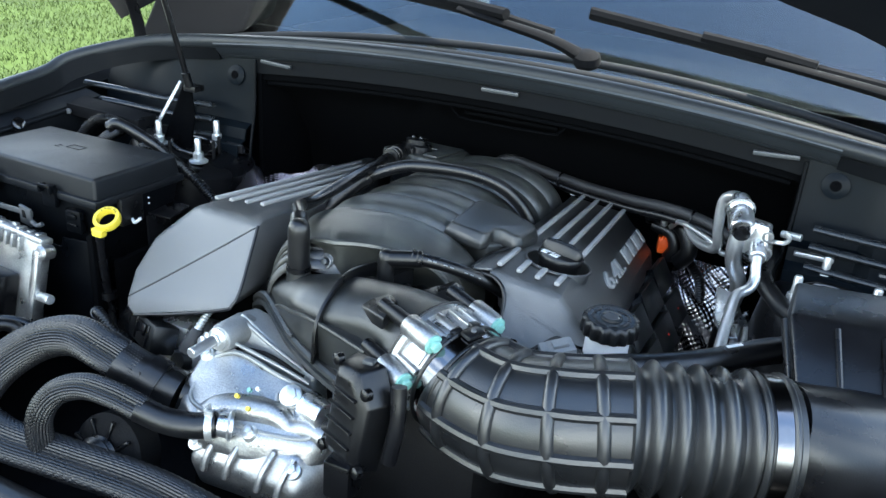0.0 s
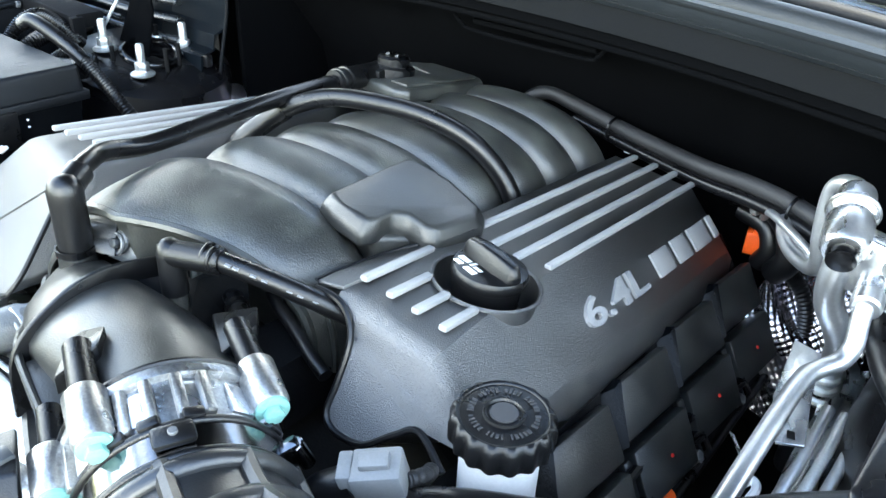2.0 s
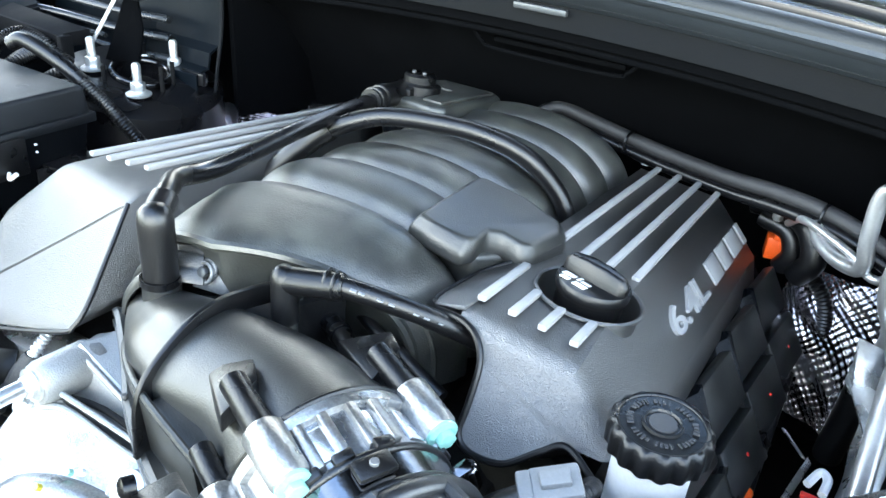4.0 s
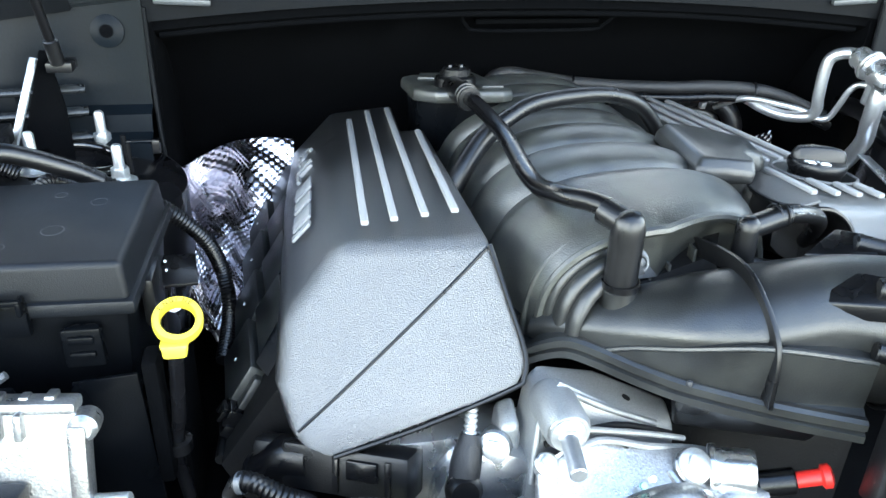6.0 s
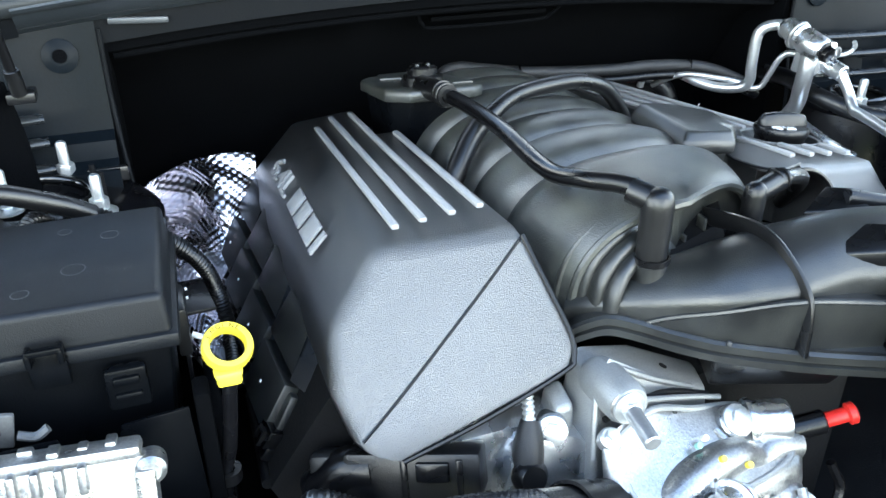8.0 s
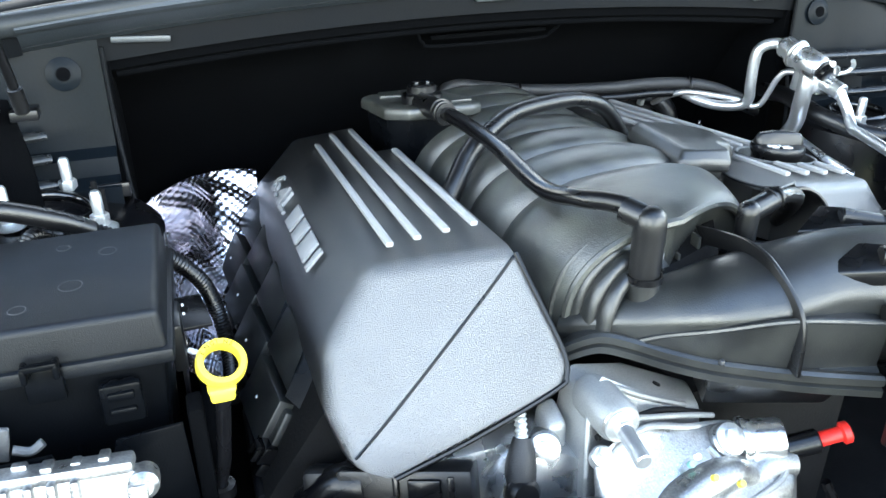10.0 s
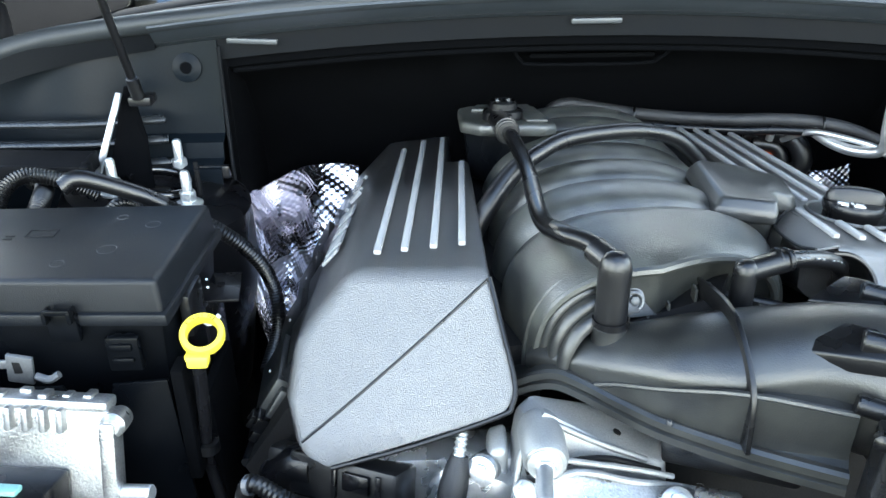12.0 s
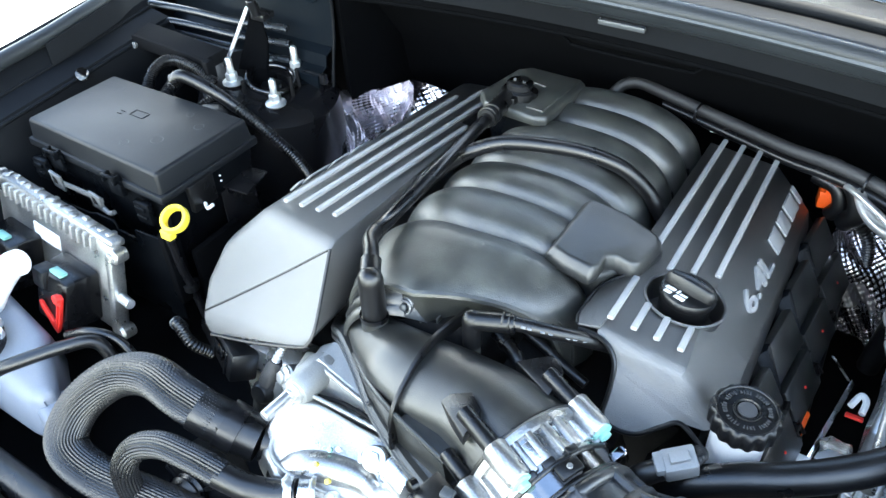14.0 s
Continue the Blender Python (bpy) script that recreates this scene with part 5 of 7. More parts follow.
def conduit_like(pts, r):
    """A braided sleeve: a thin tube with a bead every few millimetres."""
    line = curve(pts, 24)
    return tube(line, lambda k: r * (1 + 0.16 * math.sin(k * len(line) * 1.571)), 10, 1)


def build_pump():
    w = thing("water_pump", (-0.03, -0.05, 0.85), "bare cast aluminium water pump housing with bolts", "water pump")
    top = [(-0.134, -0.002, 0.960), (-0.118, 0.008, 0.970), (-0.06, 0.014, 0.953), (0.012, -0.004, 0.925), (0.010, -0.034, 0.912), (-0.045, -0.036, 0.934), (-0.108, -0.038, 0.970), (-0.128, -0.050, 0.958)]
    base = [(-0.152, -0.002), (-0.130, 0.012), (-0.06, 0.016), (0.020, -0.002), (0.020, -0.048), (-0.045, -0.060), (-0.108, -0.078), (-0.146, -0.094)]
    part("wedge", bevelled(loft([[(x, y, 0.81) for x, y in base], top]), 0.007, 3), SANDCAST, w, "sloping top casting")
    part("wedge_rim", tube([(-0.140, -0.074, 0.900), (-0.132, -0.056, 0.945), (-0.122, -0.046, 0.964), (-0.108, -0.039, 0.970), (-0.06, -0.036, 0.943), (-0.010, -0.033, 0.918)], 0.0032, 10, 6), SANDCAST, w, "rounded casting edge")
    lo = [(-0.142, -0.080, 0.930), (-0.095, -0.070, 0.948), (-0.03, -0.058, 0.922), (0.035, -0.046, 0.900), (0.066, -0.066, 0.895), (0.080, -0.095, 0.886), (0.060, -0.122, 0.872), (-0.02, -0.142, 0.872), (-0.10, -0.152, 0.885), (-0.145, -0.13, 0.89)]
    part("front_face", bevelled(loft([[(x * 0.95, y * 0.95 - 0.01, 0.83) for x, y, z in lo], [(x, y - 0.01, z - 0.03) for x, y, z in lo], lo]), 0.010, 3), CAST, w, "smooth front casting")
    for o, r in ((0.0, 0.0028),):
        part("web", tube([(-0.105, -0.072 - o, 0.956 - o * 0.4), (-0.03, -0.056 - o, 0.928 - o * 0.4), (0.012, -0.050 - o, 0.912 - o * 0.4)], r, 8, 4), SANDCAST, w)
    mid = sum((Vector(p) for p in lo), Vector()) / len(lo)
    loop = [mid.lerp(Vector(p), 0.84) + Vector((0, 0, 0.0015)) for p in lo]
    part("face_ridge", tube(loop + loop[:1], 0.0032, 8, 5), SANDCAST, w, "raised ridge round the front casting")
    for q in (0, 4, 7):
        p = mid.lerp(Vector(lo[q]), 0.90)
        f = part("face_bolt", lathe([(0.0105, -0.006), (0.0105, 0.004), (0.0085, 0.006)], aim(p, (0, -0.45, 0.9)), 20), ZINC, w, "bright flange bolt")
        part("bolt_head", hexnut(p + Vector((0, -0.002, 0.005)), (0, -0.45, 0.9), 0.0062, 0.007), ZINC, f)
    part("volute", tube([(-0.100, -0.138, 0.868), (-0.080, -0.124, 0.882), (-0.045, -0.112, 0.888), (-0.005, -0.104, 0.888), (0.020, -0.104, 0.876), (0.045, -0.100, 0.880), (0.068, -0.098, 0.876)], lambda k: 0.017 + 0.003 * math.sin(6.2 * k), 20, 8), CAST, w, "rounded water passage")
    part("nose", lathe([(0.018, -0.01), (0.0215, 0.0), (0.0205, 0.045), (0.0175, 0.052)], aim((-0.112, -0.028, 0.952), (0.0, -1, 0.1)), 30), SANDCAST, w, "round casting behind the stud")
    part("lower_casting", bevelled(loft([[(-0.10, -0.15, 0.77), (0.07, -0.14, 0.77), (0.085, -0.08, 0.77), (-0.10, -0.08, 0.77)], [(-0.105, -0.165, 0.825), (0.06, -0.158, 0.825), (0.090, -0.085, 0.84), (-0.10, -0.08, 0.84)], [(-0.085, -0.140, 0.860), (0.05, -0.135, 0.860), (0.07, -0.09, 0.865), (-0.08, -0.09, 0.865)]]), 0.010, 3), CAST, w, "lower pump casting")
    for x in (-0.075, -0.040, 0.010, 0.040):
        part("lower_rib", tube([(x, -0.166, 0.815), (x + 0.004, -0.160, 0.840), (x + 0.008, -0.138, 0.860)], 0.005, 8, 4), CAST, w)
    for p in ((-0.095, -0.150, 0.838), (0.050, -0.140, 0.842)):
        part("lower_bolt", merge(lathe([(0.011, 0), (0.011, 0.008), (0.008, 0.009)], aim(p, (0, -0.6, 0.8)), 18), hexnut(Vector(p) + Vector((0, -0.005, 0.007)), (0, -0.6, 0.8), 0.007, 0.008)), ZINC, w)
    part("sensor_boss", lathe([(0.024, 0.0), (0.0245, 0.004), (0.0215, 0.010), (0.0210, 0.036), (0.0195, 0.040)], aim((0.028, -0.074, 0.893), (0.9, -0.35, 0.12)), 28), MACHINED, w, "turned sensor boss")
    for a0, a1 in (((-0.015, -0.082, 0.905), (-0.005, -0.105, 0.893)), ((0.020, -0.075, 0.900), (0.030, -0.100, 0.888))):
        part("cast_rib", tube([a0, a1], 0.0038, 8, 2), CAST, w)
    # dark bar laid on the metal as the shade in the gap
    part("dark_gap", tube([(-0.128, -0.066, 0.936), (-0.06, -0.052, 0.938), (0.0, -0.046, 0.916)], 0.003, 8, 4), DARK, w, "dark strip for the shaded gap between castings")
    for p, d, r, h in (((-0.114, -0.074, 0.957), (-0.02, -1, 0.1), 0.017, 0.006), ((0.006, -0.076, 0.900), (0.05, -0.6, 0.8), 0.017, 0.014), ((-0.112, -0.072, 0.908), (-0.05, -0.8, 0.5), 0.0145, 0.012),
                       ((-0.158, -0.022, 0.905), (-0.35, -0.8, 0.45), 0.016, 0.026)):
        b = part("boss", rod(p, Vector(p) + Vector(d).normalized() * h, r), CAST, w)
        q = Vector(p) + Vector(d).normalized() * h
        part("bolt_flange", lathe([(r * 0.9, 0), (r * 0.9, 0.003), (r * 0.62, 0.005)], aim(q, d)), ZINC, b)
        part("bolt_head", hexnut(q, d, r * 0.58, 0.010), ZINC, b)
    part("long_stud", rod((-0.115, -0.085, 0.959), (-0.120, -0.128, 0.957), 0.0075), PIPE, w, "long bright stud")
    part("side_tab", bevelled(loft([[(-0.165, -0.04, 0.84), (-0.14, -0.045, 0.84), (-0.14, 0.0, 0.84), (-0.165, 0.0, 0.84)], [(-0.160, -0.034, 0.930), (-0.142, -0.038, 0.936), (-0.142, -0.005, 0.946), (-0.160, -0.003, 0.938)]]), 0.006, 3), SANDCAST, w)
    part("dark_hole", lathe([(0.0042, 0), (0.0042, 0.0012)], aim((-0.037, -0.020, 0.9405), (0.45, 0.0, 0.9)), 12), DARK, w)
    for p, mt in (((-0.038, -0.094, 0.9105), WHITE), ((-0.048, -0.099, 0.9085), TEAL), ((-0.045, -0.128, 0.917), YELLOW), ((-0.022, -0.136, 0.910), YELLOW)):
        part("paint_dot", lathe([(0.0032, 0), (0.003, 0.005)], aim(p, (0, -0.7, 0.7)), 12), mt, w, "inspection paint dot")
    o = part("outlet", lathe([(0.020, 0), (0.0205, 0.004), (0.0165, 0.007), (0.0150, 0.020)], aim((-0.040, -0.146, 0.884), (-0.8, -0.5, 0.15)), 24), MACHINED, w, "bright outlet neck")
    part("spring_clamp", band((-0.063, -0.163, 0.888), (-0.86, -0.5, 0.0), 0.0178, 0.009, 0.0018), ZINC, o, "bright spring clamp")
    part("clamp_ears", merge(box((-0.060, -0.168, 0.909), (0.012, 0.004, 0.010), 0.001), box((-0.068, -0.160, 0.909), (0.004, 0.012, 0.010), 0.001)), ZINC, o)
    part("thermostat_neck", tube([(-0.09, -0.088, 0.855), (-0.115, -0.10, 0.865), (-0.150, -0.118, 0.880)], 0.026, 20, 6), STEEL, w, "black hose neck")
    s = thing("temperature_sensor", (0.085, -0.098, 0.892), "black sensor plug with red cap beside the pump", "sensor")
    part("stem", rod((0.068, -0.092, 0.888), (0.098, -0.102, 0.898), 0.012), GLOSSY, s)
    part("cap", lathe([(0.009, 0), (0.0075, 0.002), (0.0075, 0.024), (0.011, 0.026), (0.011, 0.032), (0.008, 0.034)], aim((0.095, -0.101, 0.897), (0.9, -0.28, 0.32)), 20), RED, s, "red cap")
    part("wire", tube([(0.10, -0.12, 0.86), (0.11, -0.13, 0.83), (0.09, -0.14, 0.80)], 0.005, 8), GLOSSY, s)
    k = thing("knock_wire", (-0.165, -0.045, 0.90), "braided wire with black taped joint below the cover", "wire")
    part("wire", conduit_like([(-0.180, -0.008, 0.957), (-0.184, -0.022, 0.946), (-0.190, -0.042, 0.920), (-0.20, -0.06, 0.87), (-0.205, -0.075, 0.82)], 0.0056), ZINC, k, "silver braided sleeve")
    part("tape", tube([(-0.187, -0.036, 0.930), (-0.193, -0.048, 0.905), (-0.202, -0.066, 0.868), (-0.214, -0.080, 0.83)], lambda k: 0.0085 + 0.006 * math.sin(math.pi * min(1, k * 1.3)), 10), TAPE, k, "black taped joint")


build_covers()
build_block()
build_manifold()
build_hoses_on_engine()
build_small_hoses()
build_throttle()
build_intake()
build_pump()


# ---- things round the engine ----
def conduit(pts, r, pitch=0.0048, n=14):
    """Corrugated wire conduit: a tube with a ring every pitch."""
    line = curve(pts, 40)
    L = sum((line[i + 1] - line[i]).length for i in range(len(line) - 1))
    m = int(L / pitch * 4)
    even, acc, j = [], 0.0, 0
    seg = [(line[i + 1] - line[i]).length for i in range(len(line) - 1)]
    for i in range(m + 1):
        x = L * i / m
        while j < len(seg) - 1 and acc + seg[j] < x:
            acc += seg[j]
            j += 1
        even.append(line[j].lerp(line[j + 1], min(1, (x - acc) / max(1e-9, seg[j]))))
    return tube(even, lambda s: r * (1 + 0.08 * math.sin(s * m / 4 * 6.28318531)), n, 1)


def build_towers():
    stud = None
    for s, cx, cy in ((-1, -0.590, 0.432), (1, 0.632, 0.432)):
        t = thing("strut_tower", (cx, cy, 0.8), "black painted strut tower with bright nuts", "strut tower", "strut towers")
        T = Matrix.Translation((cx, cy, 1.017)) @ Matrix.Rotation(radians(12.4), 4, "Y") @ Matrix.Translation((0, 0, -1.006)) if s < 0 else Matrix.Translation((cx, cy, 0))
        top_at = lambda x: 1.006 - 0.22 * (x + 0.54) if s < 0 else 1.004
        k = 1.0 if s < 0 else 0.74
        part("dome", lathe_open([(0.040, 0.965), (0.040, 1.003), (0.044, 1.006), (0.112 * k, 1.003), (0.125 * k, 0.995), (0.145 * k, 0.90), (0.155 * k, 0.70), (0.10 * k, 0.70), (0.10 * k, 0.96)], T, 48), STEEL, t, "black steel dome")
        part("mount_ring", moved(ring((0, 0, 1.010), (0, 0, 1), 0.043, 0.0065, 40, 10), T), SHINY, t, "gloss black ring")
        part("mount_rubber", lathe([(0.036, 0.965), (0.036, 0.985), (0.020, 0.990), (0.018, 0.996), (0.01, 0.998)], T, 28), RUBBER, t)
        nuts = [(-0.577, 0.487), (-0.539, 0.384), (-0.633, 0.379)] if s < 0 else [(0.621, 0.490), (0.582, 0.381), (0.690, 0.400)]
        for x, y in nuts:
            if stud is None:
                stud = thing("tower_nut", (x, y, top_at(x)), "bright zinc flange nut on a long stud", "nut", "strut tower nuts")
                part("flange", lathe([(0.0185, 0), (0.0190, 0.003), (0.0125, 0.007)], aim((x, y, top_at(x) + 0.001), (0, 0, 1)), 24), ZINC, stud)
                part("hex", hexnut((x, y, top_at(x) + 0.007), (0, 0, 1), 0.0112, 0.014), ZINC, stud)
                part("stud", lathe([(0.0065, 0), (0.0065, 0.028), (0.0045, 0.031)], aim((x, y, top_at(x) + 0.019), (0, 0, 1)), 14), ZINC, stud)
            else:
                copy_thing(stud, Matrix.Translation((x, y, top_at(x))))
    p = thing("small_nut", (-0.630, 0.470, 1.024), "small zinc nut on the strut tower", "nut")
    part("hex", hexnut((-0.630, 0.470, 1.026), (0, 0, 1), 0.010, 0.009), ZINC, p)
    part("stud", rod((-0.630, 0.470, 1.032), (-0.630, 0.470, 1.052), 0.005), DARK, p)
    for x, y in ((-0.60, 0.372), (-0.535, 0.425), (-0.545, 0.455)):
        solo("stud", rod((x, y, 1.000), (x, y, 1.042), 0.0035), DARK, "bare black stud on the strut tower", "stud", "bare studs")
    b = thing("support_bar", (-0.655, 0.39, 1.04), "flat silver bar against a black bracket", "bracket")
    part("bar", moved(box((0, 0, 0.058), (0.010, 0.004, 0.116), 0.001), aim((-0.656, 0.388, 1.048), (0.03, 0.06, 0.105))), PIPE, b)
    part("bracket", slab([(-0.665, 0.41, 1.0), (-0.600, 0.43, 1.0), (-0.606, 0.455, 1.08), (-0.616, 0.456, 1.15), (-0.624, 0.453, 1.152)], (0, 0.004, 0), 0.001), FELT, b)
    h = thing("hood_stop_bar", (0.62, 0.45, 1.03), "flat silver bracket over the strut tower", "bracket")
    part("bar", box((0.60, 0.50, 1.045), (0.06, 0.012, 0.008), 0.002), PIPE, h)
    solo("tower_bar", box((-0.53, 0.485, 1.015), (0.05, 0.012, 0.02), 0.003), STEEL, "black bracket beside the strut tower", "bracket")


def build_fuse_box():
    f = thing("fuse_box", (-0.635, 0.16, 0.85), "large black fuse box with clipped lid", "fuse box")
    a, b, c, d = (-0.792, 0.077), (-0.480, 0.067), (-0.472, 0.250), (-0.782, 0.248)
    def quad(z, o=0.0):
        m = Vector(((a[0] + c[0]) / 2, (a[1] + c[1]) / 2))
        out = []
        for p in (a, b, c, d):
            v = Vector(p) - m
            out.append((m.x + v.x * (1 + o / 0.158), m.y + v.y * (1 + o / 0.09), z))
        return out
    lid = part("lid", bevelled(loft([quad(1.028, 0.004), quad(1.034, 0.003), quad(1.067)]), 0.009, 5, 30), SATIN, f, "satin black lid")
    part("lid_skirt", bevelled(loft([quad(1.018, 0.008), quad(1.032, 0.008)]), 0.003, 2), SATIN, lid)
    part("lid_mark", merge(box((-0.635, 0.184, 1.0674), (0.030, 0.0015, 0.0012), 0), box((-0.635, 0.168, 1.0674), (0.030, 0.0015, 0.0012), 0), box((-0.650, 0.176, 1.0674), (0.0015, 0.017, 0.0012), 0), box((-0.620, 0.176, 1.0674), (0.0015, 0.017, 0.0012), 0), box((-0.667, 0.170, 1.0674), (0.010, 0.0015, 0.0012), 0), box((-0.667, 0.162, 1.0674), (0.010, 0.0015, 0.0012), 0)), SATIN, lid, "shallow moulded symbol")
    for x, y, r in ((-0.55, 0.135, 0.010), (-0.52, 0.195, 0.008), (-0.59, 0.105, 0.007), (-0.73, 0.215, 0.009), (-0.56, 0.215, 0.006)):
        part("water_spot", lathe_open([(r - 0.001, 1.0668), (r, 1.06725), (r + 0.0008, 1.0668)], Matrix.Translation((x, y, 0)), 24), GREYPRINT, lid, "dried water ring")
    part("base", bevelled(loft([quad(0.84, -0.012), quad(0.96, -0.006), quad(1.020, 0.0)]), 0.005, 2), TRAY, f, "black tray")
    for x in (-0.715, -0.575):
        l = part("latch", merge(box((x, 0.060, 1.020), (0.030, 0.010, 0.034), 0.003), box((x - 0.012, 0.055, 1.036), (0.005, 0.016, 0.014), 0.002), box((x + 0.012, 0.055, 1.036), (0.005, 0.016, 0.014), 0.002), box((x, 0.050, 1.042), (0.028, 0.005, 0.006), 0.002)), TRAY, f, "black lid latch")
    for x in (-0.765, -0.52):
        part("lower_latch", merge(box((x, 0.058, 0.99), (0.034, 0.012, 0.04), 0.003), box((x, 0.051, 1.0), (0.022, 0.006, 0.008), 0.002), box((x, 0.051, 0.985), (0.022, 0.006, 0.006), 0.002)), TRAY, f)
    tray = [(-0.80, 0.80), (-0.80, 0.955), (-0.64, 0.957), (-0.62, 0.964), (-0.58, 0.964), (-0.575, 0.948), (-0.535, 0.948), (-0.530, 0.966), (-0.475, 0.970), (-0.468, 0.80)]
    part("tray_front", slab([(x, 0.036, z) for x, z in tray], (0, 0.004, 0), 0.001), TRAY, f, "wavy edged black tray front")
    part("tray_post", box((-0.463, 0.045, 0.915), (0.014, 0.03, 0.14), 0.004), FELT, f)
    clip = part("metal_clip", merge(box((-0.665, 0.049, 0.984), (0.11, 0.004, 0.010), 0.0015), box((-0.715, 0.046, 0.988), (0.026, 0.005, 0.036), 0.0015, pose(0, 0, 0, 8, 12, 0)), box((-0.622, 0.046, 0.980), (0.026, 0.005, 0.036), 0.0015, pose(0, 0, 0, 8, 12, 0)),
                                     tube([(-0.608, 0.045, 0.972), (-0.595, 0.044, 0.968), (-0.585, 0.046, 0.973)], 0.004, 8)), DULLMETAL, f, "dull metal clip strip on the front")
    for x, z in ((-0.716, 0.992), (-0.623, 0.984)):
        part("clip_hole", box((x, 0.0430, z), (0.008, 0.002, 0.014), 0.0005), DARK, clip)
    part("side_latch", merge(box((-0.470, 0.13, 1.0), (0.012, 0.05, 0.05), 0.003)), NYLON, f)
    for z in (1.012, 1.002):
        part("white_dot", lathe([(0.0016, 0), (0.0014, 0.002)], aim((-0.4625, 0.165, z), (1, 0, 0.2)), 10), PRINT, f, "white dot")
    br = thing("battery_bracket", (-0.455, 0.2, 0.9), "folded black steel bracket beside the fuse box", "bracket")
    part("plate", box((-0.464, 0.212, 0.975), (0.05, 0.06, 0.004), 0.001, pose(0, 0, 0, 4, 3, 8)), STEEL, br)
    part("leg", box((-0.470, 0.20, 0.93), (0.004, 0.07, 0.09), 0.001), STEEL, br)
    part("hole", lathe([(0.005, 0), (0.005, 0.001)], aim((-0.462, 0.215, 0.9775), (0, 0, 1)), 14), DARK, br)
    part("wall", box((-0.452, 0.12, 0.84), (0.012, 0.10, 0.18), 0.004), FELT, br)
    solo("wire_clip", tube([(-0.462, 0.125, 0.985), (-0.450, 0.118, 0.984), (-0.440, 0.122, 0.992)], 0.0028, 8), PRINT, "white wire end beside the fuse box", "wire")
    for k, pts in enumerate(([(-0.70, 0.275, 1.03), (-0.70, 0.31, 1.045), (-0.72, 0.37, 1.045), (-0.76, 0.42, 1.03)],
                             [(-0.74, 0.27, 1.03), (-0.74, 0.30, 1.062), (-0.72, 0.325, 1.075), (-0.68, 0.335, 1.066), (-0.64, 0.345, 1.04)],
                             [(-0.62, 0.265, 1.02), (-0.60, 0.30, 1.045), (-0.58, 0.33, 1.03)])):
        c = solo("wire_loom", conduit(pts, 0.0115 - 0.0015 * k, 0.004), RUBBER, "black corrugated wire loom behind the fuse box", "wire loom", "wire looms")
    solo("loom_block", box((-0.575, 0.285, 1.03), (0.06, 0.035, 0.025), 0.004), NYLON, "black connector block behind the fuse box", "connector")
    lp = thing("loom_pipe", (-0.5, 0.3, 1.0), "black corrugated conduit running down beside the cover", "wire loom")
    part("sleeve", tube([(-0.645, 0.262, 1.085), (-0.625, 0.272, 1.092), (-0.57, 0.288, 1.066), (-0.54, 0.295, 1.046)], 0.0105, 14), RUBBER, lp)
    part("conduit", conduit([(-0.56, 0.291, 1.058), (-0.515, 0.298, 1.030), (-0.475, 0.302, 1.003), (-0.44, 0.318, 0.955), (-0.425, 0.328, 0.90), (-0.42, 0.30, 0.86), (-0.425, 0.23, 0.84)], 0.0092), RUBBER, lp)


